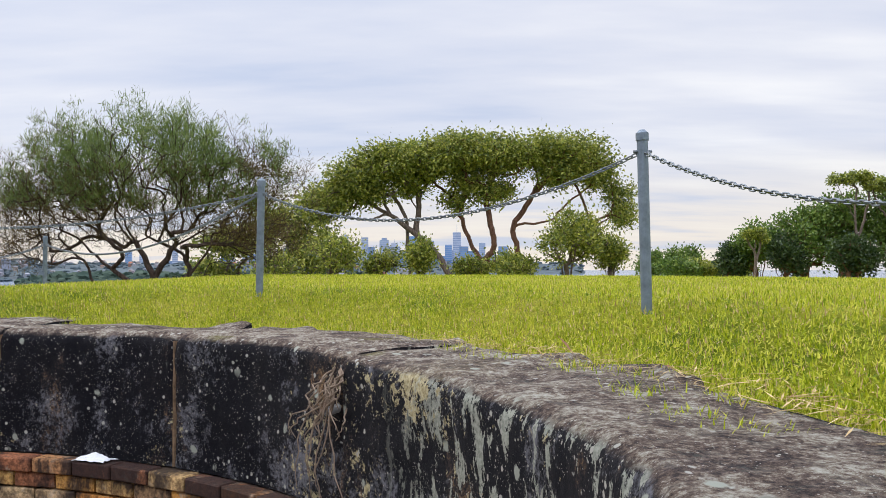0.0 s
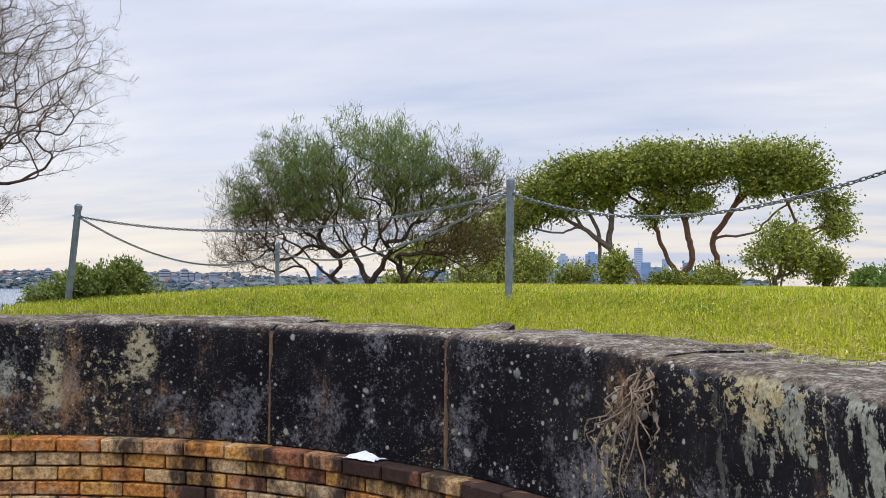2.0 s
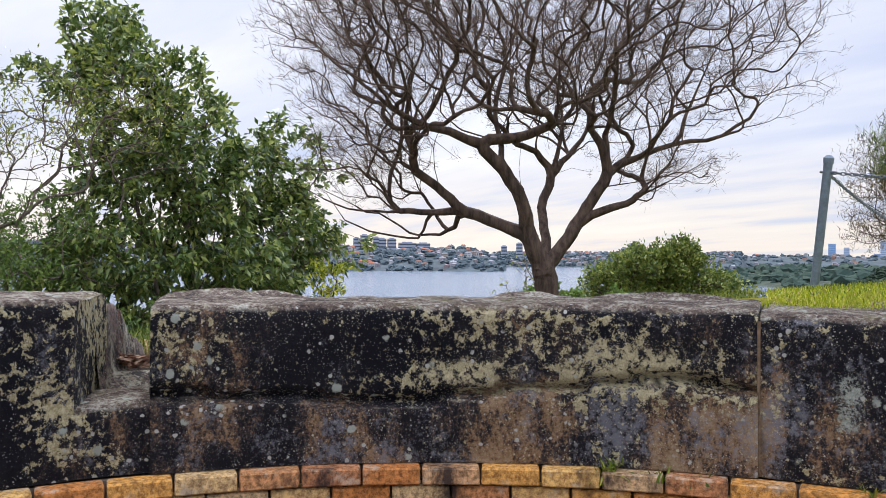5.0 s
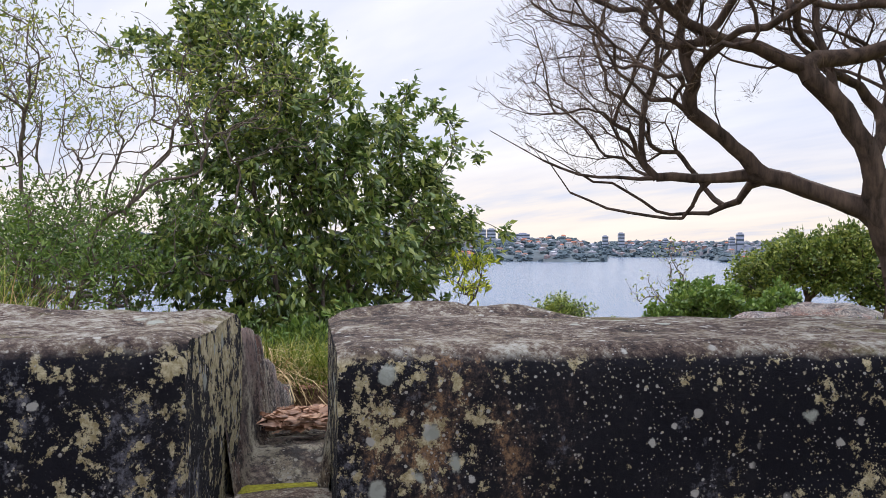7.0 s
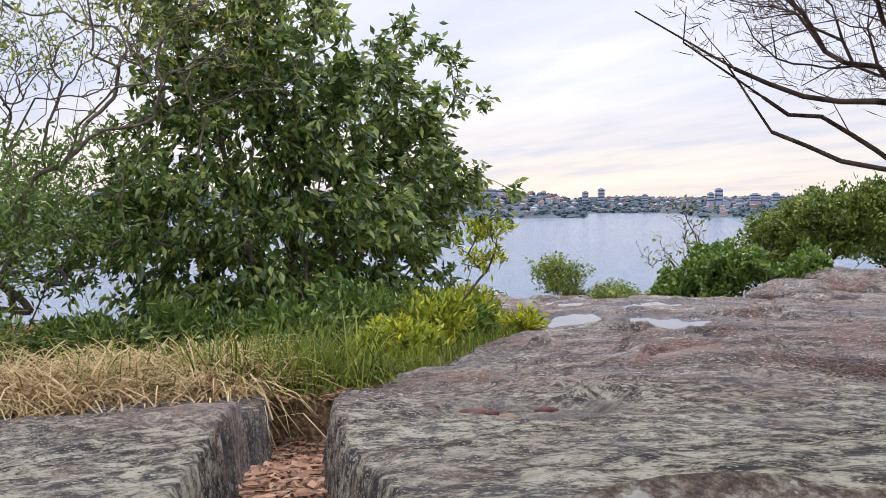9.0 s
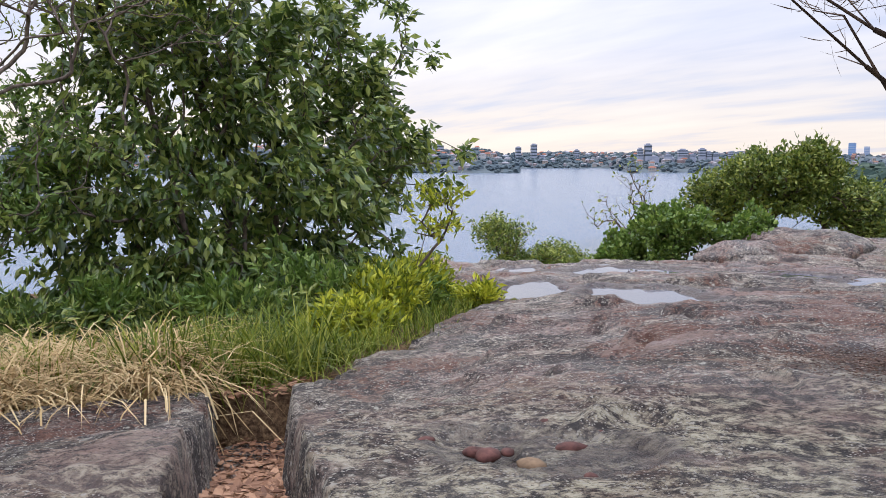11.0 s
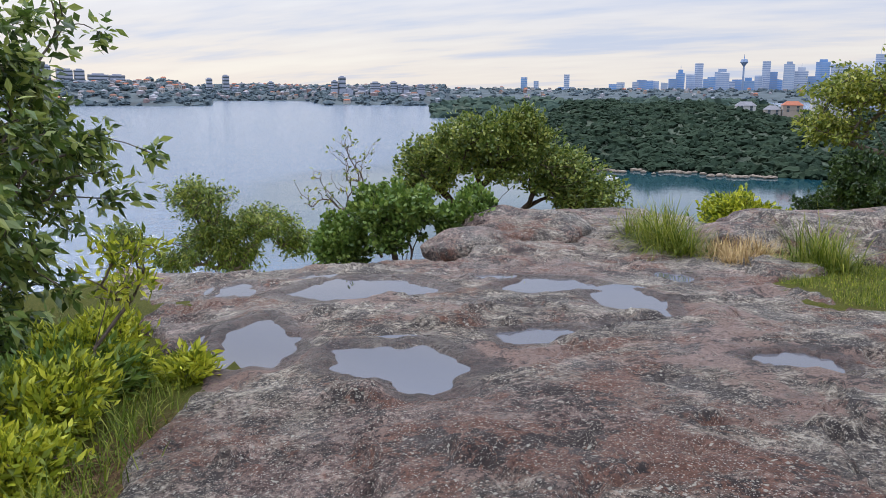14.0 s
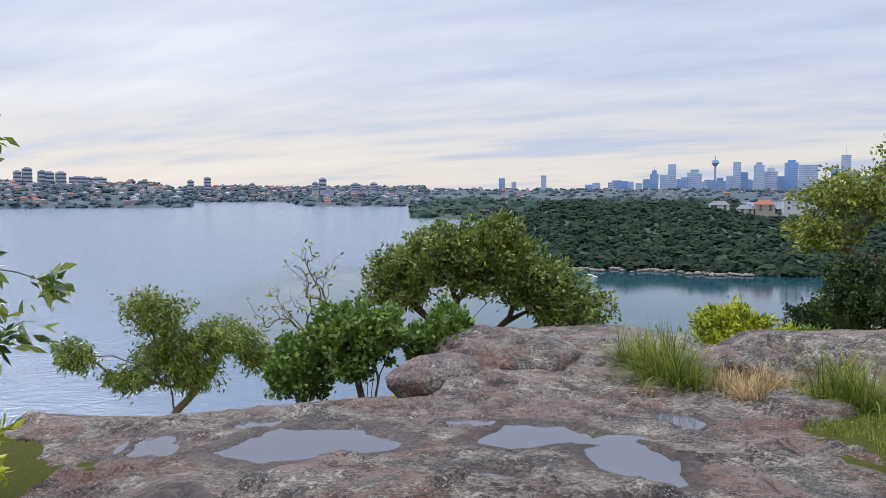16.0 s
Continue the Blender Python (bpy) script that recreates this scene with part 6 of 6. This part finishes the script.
def build_boat(az, d, length, rz):
    ob = thing("motor_boat", seen(az, d, WATER + 0.02), "white motor cruiser lying on the bay", "boat", rz=rz)
    bm = bmesh.new()
    L, W = length, length * 0.28
    ring = []
    for z, k in ((-0.3, 0.8), (length * 0.11, 1.0)):
        ring.append([bm.verts.new((x * L * k, y * W * k, z)) for x, y in ((-0.5, -0.42), (0.25, -0.5), (0.56, 0), (0.25, 0.5), (-0.5, 0.42))])
    for i in range(5):
        bm.faces.new((ring[0][i], ring[0][(i + 1) % 5], ring[1][(i + 1) % 5], ring[1][i]))
    bm.faces.new(ring[1])
    bm.faces.new(ring[0][::-1])
    part("hull", bm, M_WHITE, ob, "white hull")
    bm = bmesh.new()
    box(bm, -L * 0.30, L * 0.22, -W * 0.34, W * 0.34, L * 0.11, L * 0.20)
    part("cabin", bm, M_WHITE, ob)
    bm = bmesh.new()
    box(bm, -L * 0.28, L * 0.225, -W * 0.345, W * 0.345, L * 0.135, L * 0.175)
    part("cabin_window", bm, M_PANE, ob, "dark band of cabin windows")
    bm = bmesh.new()
    box(bm, -L * 0.22, L * 0.10, -W * 0.28, W * 0.28, L * 0.23, L * 0.26)
    for sx in (-0.2, 0.08):
        box(bm, sx * L - 0.05, sx * L + 0.05, -0.05, 0.05, L * 0.19, L * 0.235)
    part("flybridge", bm, M_WHITE, ob)


M_WHITE = plain("white_paint", (0.75, 0.75, 0.74), 0.4, var=0.05, scale=3, bump=0)
build_boat(px_az(1046), 350, 8.0, 60)

# ---- grass, tussocks, litter and small things ----
def blades(pts, length, width, seed, lean=0.5, seg=1, flop=0.0):
    """Grass blades from the points given: tapering strips that arch over."""
    r = np.random.default_rng(seed)
    n = len(pts)
    a = r.uniform(0, 2 * np.pi, n)
    d = np.stack([np.cos(a), np.sin(a)], -1)
    ln = length * r.uniform(0.55, 1.25, n)
    tilt = flop + np.abs(r.normal(0, lean, n))
    s = np.stack([-d[:, 1], d[:, 0], np.zeros(n)], -1) * (width * r.uniform(0.7, 1.3, n))[:, None] * 0.5
    rows = []
    for k in range(seg + 1):
        u = k / seg
        out = ln * np.sin(np.minimum(tilt * (0.4 + u), 1.9)) * u
        up = ln * np.cos(np.minimum(tilt * (0.4 + u), 1.9)) * u
        rows.append(pts + np.concatenate([d * out[:, None], up[:, None]], 1))
    if seg == 1:
        verts = np.stack([rows[0] - s, rows[0] + s, rows[1]], 1).reshape(-1, 3)
        return verts, np.arange(n * 3).reshape(-1, 3)
    per = 2 * seg + 1
    cols = []
    for k in range(seg):
        w = 1 - 0.6 * (k / seg) ** 2
        cols += [rows[k] - s * w, rows[k] + s * w]
    cols.append(rows[seg])
    verts = np.stack(cols, 1).reshape(-1, 3)
    base = (np.arange(n) * per)[:, None]
    faces = []
    for k in range(seg - 1):
        faces += [base + np.array([2 * k, 2 * k + 1, 2 * k + 3]), base + np.array([2 * k, 2 * k + 3, 2 * k + 2])]
    faces.append(base + np.array([2 * seg - 2, 2 * seg - 1, 2 * seg]))
    return verts, np.concatenate(faces)


def stuff(name, verts, faces, mat, label, category):
    return tagged(new(name, mesh_of(name, verts, faces, mat)), label, category, kind="stuff")


def lawn_points(n, r0, r1, a0, a1, seed, fall=1.5):
    g = np.random.default_rng(seed)
    r = r0 + (r1 - r0) * g.uniform(0, 1, n) ** fall
    a = np.radians(g.uniform(a0, a1, n))
    x, y = CX + r * np.sin(a), CY + r * np.cos(a)
    keep = rock_mask(x, y) < 0.3
    x, y = x[keep], y[keep]
    return np.stack([x, y, land(x, y) + 0.006], -1)


pts = lawn_points(340000, 3.52, 9.5, -24, 100, 1)
v, f = blades(pts, 0.025, 0.0054, 2, 1.25)
stuff("grass", v, f, L_GRASS, "short yellow-green lawn grass", "grass")
pts = lawn_points(34000, 3.52, 8.5, -24, 100, 3)
v, f = blades(pts, 0.028, 0.0042, 4, 1.2)
stuff("dry_grass", v, f, L_STRAW, "dry straw blades among the lawn grass", "grass")
pts = lawn_points(60000, 8.0, 22, -24, 60, 5, 1.3)
v, f = blades(pts, 0.024, 0.010, 6, 1.2)
stuff("grass", v, f, L_GRASS, "short yellow-green lawn grass further off", "grass")
pts = lawn_points(22000, 8.0, 14.5, -30, -14, 7, 1.0)
v, f = blades(pts, 0.075, 0.006, 8, 0.7, 2)
stuff("grass", v, f, L_LUSH, "longer bright grass beside the rock", "grass")
pts = lawn_points(34000, 4.2, 8.2, -50, -16, 9, 1.0)
v, f = blades(pts, 0.032, 0.004, 10, 1.0, 2)
stuff("grass", v, f, L_LUSH, "thin mossy grass by the bare tree", "grass")


def tussock(x, y, z, n, length, mat, label, seed, spread=0.12, width=0.007, lean=0.75, name="grass_tussock", group="grass tussocks", flop=0.15):
    g = np.random.default_rng(seed)
    p = np.stack([g.normal(0, spread, n), g.normal(0, spread, n), np.full(n, -0.03)], -1)
    v, f = blades(p, length, width, seed + 1, lean, 4, flop)
    ob = new(name, mesh_of(name, v, f, mat))
    ob.location = (x, y, z)
    return tagged(ob, label, "grass", group, "stuff")


g = np.random.default_rng(77)
# long grass and dry straw along the far side of the channel slab
for k in range(52):
    az = -98 + 35 * (k % 26) / 25 + g.uniform(-1, 1)
    r = 8.35 + 0.012 * (az + 70) + g.uniform(0.0, 0.45) + 0.5 * (k // 26)
    x, y, _ = polar(az, r, 0)
    dry = -85 < az < -68.0 and g.uniform() < 0.9
    tussock(x, y, float(land(x, y)) - 0.02, 420 if dry else 300, g.uniform(0.48, 0.72) if dry else g.uniform(0.3, 0.55), L_STRAW if dry else L_LUSH, "dry straw-coloured grass clump" if dry else "long green grass clump under the trees", 300 + k, 0.17, 0.010, 0.5 if dry else 0.6, group="long grass by the channel", flop=0.75 if dry else 0.25)
for k in range(16):
    az = -63 + 11 * k / 15
    r = 8.45 + np.clip((az + 62.0) / 7.0, 0, 0.9) + np.clip((az + 55.7) / 2.4, 0, 1.5) + g.uniform(0.0, 0.35)
    x, y, _ = polar(az - 1.4, r, 0)
    tussock(x, y, float(land(x, y)) - 0.03, 120, g.uniform(0.16, 0.30), L_LUSH, "green grass clump at the edge of the rock", 440 + k, 0.13, 0.007, 0.6, group="grass at the rock's edge")
for k in range(9):
    x, y, _ = polar(-92 + 1.6 * k + g.uniform(-1, 1), 9.0 + g.uniform(0, 0.9), 0)
    tussock(x, y, float(land(x, y)) - 0.02, 260, g.uniform(0.9, 1.25), L_LUSH if k % 3 else L_STRAW, "tall reedy grass clump under the trees", 470 + k, 0.14, 0.010, 0.7, group="tall grass under the trees")
# strap-leaved tussocks beyond the platform
for x, y, s, m in ((-9.45, 14.75, 0.80, L_LUSH), (-9.7, 15.1, 0.75, L_LUSH), (-9.15, 14.5, 0.55, L_LUSH), (-8.75, 14.6, 0.40, L_STRAW), (-8.5, 14.2, 0.38, L_STRAW), (-8.3, 14.8, 0.40, L_STRAW), (-7.65, 14.5, 0.75, L_LUSH), (-7.4, 14.2, 0.60, L_LUSH), (-10.1, 15.6, 0.60, L_LUSH)):
    tussock(x, y, float(land(x, y)) - 0.05, 420, s, m, "strap-leaved tussock on the seaward turf", int(x * -50 + y * 10), 0.11, 0.011, 1.1, group="strap-leaved tussocks")
# small tufts growing on the coping
for az, r, s in ((57, 3.42, 0.05), (63, 3.50, 0.06), (71, 3.36, 0.06), (52, 3.50, 0.05), (77, 3.30, 0.05), (80, 3.36, 0.05), (46, 3.55, 0.05), (67, 3.56, 0.06), (74, 3.55, 0.06)):
    x, y, _ = polar(az, r, 0)
    tussock(x, y, 1.168, 220, s, L_GRASS, "small bright tuft of grass rooted in the coping", int(az * 7), 0.05, 0.004, 0.8, group="tufts on the coping")
# green sprouts on the ledge of the pit
for az, s, n in ((-34.5, 0.075, 70), (-31.0, 0.06, 30), (-17.0, 0.06, 40), (-28.5, 0.04, 24)):
    x, y, _ = polar(az, R_IN - 0.045, 0)
    tussock(x, y, LEDGE + 0.005, n, s, L_LUSH, "green sprout growing on the brick ledge", int(az * 9 + 900), 0.025, 0.009, 0.9, "weed_sprout", "sprouts on the ledge")
# dry weeds standing on the pit floor
for az, r, s in ((-30, 2.55, 0.52), (-24, 2.65, 0.50), (-36, 2.6, 0.48), (-20, 2.5, 0.50), (-14, 2.6, 0.47)):
    x, y, _ = polar(az, r, 0)
    tussock(x, y, 0.02, 26, s, L_STRAW, "dry pale weed stalks standing in the pit", int(az * 5 + 700), 0.06, 0.0035, 0.5, "dry_weed", "dry weeds in the pit")


def litter(n, pick, size, mat, seed, label, name="leaf_litter"):
    g2 = np.random.default_rng(seed)
    p = pick(n, g2)
    v, f = leaves(p, size, size * 0.28, 0.0, 0.0, seed, 0.002, 0.35)
    v = v.reshape(-1, 4, 3)
    c = v[:, :1]
    v = c + (v - c) * np.array([1, 1, 0.22])
    return stuff(name, v.reshape(-1, 3), f, mat, label, "fallen leaves")


def in_channel(n, g2):
    r = g2.uniform(3.75, 8.7, n)
    mid = np.interp(r, TRENCH[0], TRENCH[1])
    half = np.interp(r, TRENCH[0], TRENCH[2])
    az = mid + np.degrees(g2.uniform(-1, 1, n) * half / r)
    x, y = CX + r * np.sin(np.radians(az)), CY + r * np.cos(np.radians(az))
    return np.stack([x, y, land(x, y) - 0.27 + g2.uniform(0, 0.04, n)], -1)


def under_trees(n, g2):
    az, r = g2.uniform(-100, -62, n), 8.15 + g2.exponential(0.5, n)
    x, y = CX + r * np.sin(np.radians(az)), CY + r * np.cos(np.radians(az))
    return np.stack([x, y, land(x, y) + g2.uniform(0.0, 0.03, n)], -1)


def by_tree(n, g2):
    x, y = g2.normal(-7.05, 0.30, n), g2.normal(5.85, 0.24, n)
    return np.stack([x, y, land(x, y) + 0.012 + g2.uniform(0, 0.012, n)], -1)


L_MULCH = leaf_mat("bark_mulch", (0.022, 0.012, 0.009), (0.060, 0.032, 0.022), (0.15, 0.09, 0.06), 0.8, 0.0, 0.2)
litter(3600, in_channel, 0.060, L_LITTER, 11, "brown fallen leaves filling the stone channel")
litter(3000, under_trees, 0.055, L_LITTER, 12, "brown fallen leaves under the trees")
litter(11000, by_tree, 0.017, L_MULCH, 13, "dark bark mulch and nuts washed together on the rock", "bark_mulch")


def straw_line(n, g2):
    az = np.radians(g2.uniform(40, 95, n))
    r = 3.60 + g2.normal(0, 0.05, n)
    x, y = CX + r * np.sin(az), CY + r * np.cos(az)
    return np.stack([x, y, np.full(n, 1.175) + g2.uniform(0, 0.02, n)], -1)


p = straw_line(900, np.random.default_rng(3))
v, f = leaves(p, 0.09, 0.0025, 0, 0, 14, 0.01, 0.1)
v = v.reshape(-1, 4, 3)
v = v[:, :1] + (v - v[:, :1]) * np.array([1, 1, 0.2])
stuff("dry_runners", v.reshape(-1, 3), f, L_STRAW, "dry grass runners along the edge of the coping", "dry grass")
for az, r in ((60.5, 3.60), (66, 3.66), (79, 3.7)):
    x, y, _ = polar(az, r, 0)
    v, f = leaves(np.array([[0, 0, 0.0]]), 0.075, 0.016, 0, 0.4, int(az), 0.0, 0.2)
    ob = new("fallen_leaf", mesh_of("fallen_leaf", v, f, L_LITTER))
    ob.location = (x, y, 1.185)
    tagged(ob, "dry tan fallen leaf lying by the coping", "leaf", "fallen leaves by the coping")


def drain_and_roots():
    """A plastic drain end in the corner of two coping stones, with dry roots hanging from it."""
    x, y, _ = polar(49.0, R_IN + 0.02, 0)
    ob = thing("drain_pipe", (x, y, 0.97), "short grey plastic drain pipe sticking out of the coping", "pipe")
    bm = bmesh.new()
    m = look((0, 0, 0), (CX - x, CY - y, -0.15 * 3))
    bmesh.ops.create_cone(bm, cap_ends=False, segments=16, radius1=0.017, radius2=0.017, depth=0.16, matrix=m)
    bmesh.ops.create_cone(bm, cap_ends=False, segments=16, radius1=0.013, radius2=0.013, depth=0.16, matrix=m)
    part("tube", bm, plain("grey_plastic", (0.33, 0.33, 0.33), 0.5, var=0.1), ob)
    g2 = np.random.default_rng(4)
    root = thing("root_bundle", (x, y, 1.13), "dry pale roots hanging down the face of the stones", "roots")
    lines = []
    for k in range(22):
        az = 49.4 + g2.normal(0, 0.8)
        z = g2.uniform(0.98, 1.14)
        length = g2.uniform(0.08, 0.22) if k > 5 else g2.uniform(0.35, 0.50)
        pts, rr = [], R_IN - 0.01
        for s in range(9):
            u = s / 8
            az += g2.normal(-0.25 if k % 3 else 0.1, 0.45)
            q = polar(az, rr - 0.02 - 0.05 * math.sin(u * 2.2) + g2.normal(0, 0.004), z - length * u)
            pts.append((q[0] - x, q[1] - y, q[2] - 1.13))
        lines.append(pts)
    vs, fs, off = [], [], 0
    for pts in lines:
        P = np.array(pts)
        par = np.arange(-1, len(pts) - 1)
        rad = np.linspace(0.0042, 0.0015, len(pts))
        v, f = tubes(P, par, rad, 5)
        vs.append(v)
        fs.append(f + off)
        off += len(v)
    child("root", mesh_of("root", np.concatenate(vs), np.concatenate(fs), M_ROOT, True), root, kind="stuff")


M_IRON = plain("ironstone", (0.075, 0.030, 0.024), 0.9, var=0.6, scale=35, bump=0.8)
drain_and_roots()


def crumpled_paper():
    x, y, _ = polar(20.6, R_IN - 0.055, 0)
    n = 14
    v, f = [], []
    for i in range(n + 1):
        for j in range(n + 1):
            a, b = i / n - 0.5, j / n - 0.5
            d = math.hypot(a, b) * 2
            px = 0.17 * a * (1 + 0.25 * fbm(a * 3, b * 3, 1, 3))
            py = 0.085 * b * (1 + 0.3 * fbm(a * 3, b * 3, 5, 3))
            pz = 0.034 * max(0, 1 - d) + 0.012 * abs(fbm(a * 6, b * 6, 2, 3))
            v.append((px, py, pz + 0.003))
    for i in range(n):
        for j in range(n):
            p = i * (n + 1) + j
            f.append((p, p + n + 1, p + n + 2, p + 1))
    ob = new("crumpled_paper", mesh_of("crumpled_paper", v, f, plain("paper", (0.74, 0.76, 0.80), 0.85, var=0.04)))
    ob.matrix_basis = pose(x, y, LEDGE + 0.002, 0, 0, -20)
    m = ob.modifiers.new("thickness", "SOLIDIFY")
    m.thickness = 0.002
    tagged(ob, "crumpled white paper lying on the brick ledge", "paper")


crumpled_paper()

# rough outcrop beyond the turf
for x, y, s, sd, t in ((-8.6, 16.1, 0.62, 5, 20), (-7.75, 16.4, 0.85, 6, -10), (-6.9, 16.8, 1.05, 7, 0), (-5.6, 16.2, 1.1, 8, 30)):
    boulder((x, y, 0.02), s * 1.15, M_ROCK, sd, "rough grey sandstone outcrop beyond the turf", "sandstone outcrops", 4, 0.50, t, 1.5)
for x, y, s, sd, t in ((-12.2, 14.3, 0.55, 15, 60), (-11.6, 15.4, 0.75, 16, 20), (-12.6, 16.2, 0.7, 17, 100), (-10.4, 15.6, 0.45, 18, 0)):
    boulder((x, y, float(land(x, y)) - 0.10), s, M_ROCK, sd, "rounded lichened sandstone boulder on the rim of the platform", "boulders on the rim", 4, 0.55, t, 1.3)
# leafy undergrowth at the foot of the trees
for k in range(11):
    az = -80 + 24 * k / 10 + g.uniform(-0.8, 0.8)
    x, y, _ = polar(az, 10.3 + g.uniform(-0.3, 1.3), 0)
    shrub("undergrowth", (x, y, float(land(x, y)) - 0.08), g.uniform(0.5, 0.75), g.uniform(0.45, 0.75), 2600, (0.10, 0.014), L_DARK if k % 2 else L_BUSH, "leafy green undergrowth at the foot of the trees", 600 + k, twigs=120, group="undergrowth under the trees", spread=0.06, low=0.0, tip=0.003)
tagged(boulder((-7.34, 3.78, float(land(-7.34, 3.78)) - 0.022), 0.032, M_POINT, 31, "pale tan stone lying in a hollow of the rock", "", 2, 0.6), category="stone")
g3 = np.random.default_rng(12)
for k in range(14):
    x, y = -7.4 + g3.uniform(-0.42, 0.42), 3.92 + g3.uniform(-0.26, 0.28)
    tagged(boulder((x, y, float(land(x, y)) - 0.016), g3.uniform(0.014, 0.036), M_IRON, 40 + k, "dark red ironstone crust broken in a hollow", "ironstone crusts", 2, 0.5, g3.uniform(0, 180)), category="stone")


def fallen_branch(pts, radius, label):
    """A dead forked branch lying on the ground."""
    g4 = np.random.default_rng(int(-pts[0][0] * 100))
    x0, y0 = pts[0][:2]
    z0 = float(land(x0, y0))
    ob = thing("fallen_branch", (x0, y0, z0), label, "branch", "fallen branches by the bare tree")
    P, par, rad = [(0.0, 0.0, 0.02)], [-1], [radius]
    for k, (x, y) in enumerate(pts[1:]):
        n = 5
        for j in range(1, n + 1):
            q = np.array(pts[k]) + (np.array((x, y)) - np.array(pts[k])) * j / n + g4.normal(0, 0.008, 2)
            P.append((q[0] - x0, q[1] - y0, float(land(q[0], q[1])) - z0 + 0.02 + abs(g4.normal(0, 0.012))))
            par.append(len(P) - 2)
            rad.append(radius * (1 - 0.8 * (k + j / n) / (len(pts) - 1)))
    main = len(P)
    for k in range(3, main, 2):
        last, way = k, g4.normal(0, 1, 2)
        way = way / np.linalg.norm(way)
        for j in range(1, 4):
            q = np.array(P[k]) + np.array((way[0], way[1], 0.15)) * 0.055 * j + g4.normal(0, 0.006, 3)
            P.append(tuple(q))
            par.append(last)
            rad.append(rad[k] * (0.6 - 0.14 * j))
            last = len(P) - 1
    v, f = tubes(np.array(P), np.array(par), np.array(rad), 6)
    child("bough", mesh_of("bough", v, f, M_BARK_G, True), ob)


fallen_branch([(-6.98, 5.72), (-6.75, 5.62), (-6.5, 5.60), (-6.2, 5.5)], 0.011, "dry grey fallen branch lying on moss by the bare tree")
fallen_branch([(-6.72, 5.95), (-6.55, 5.70), (-6.30, 5.42)], 0.008, "thin dry fallen branch lying on moss by the bare tree")
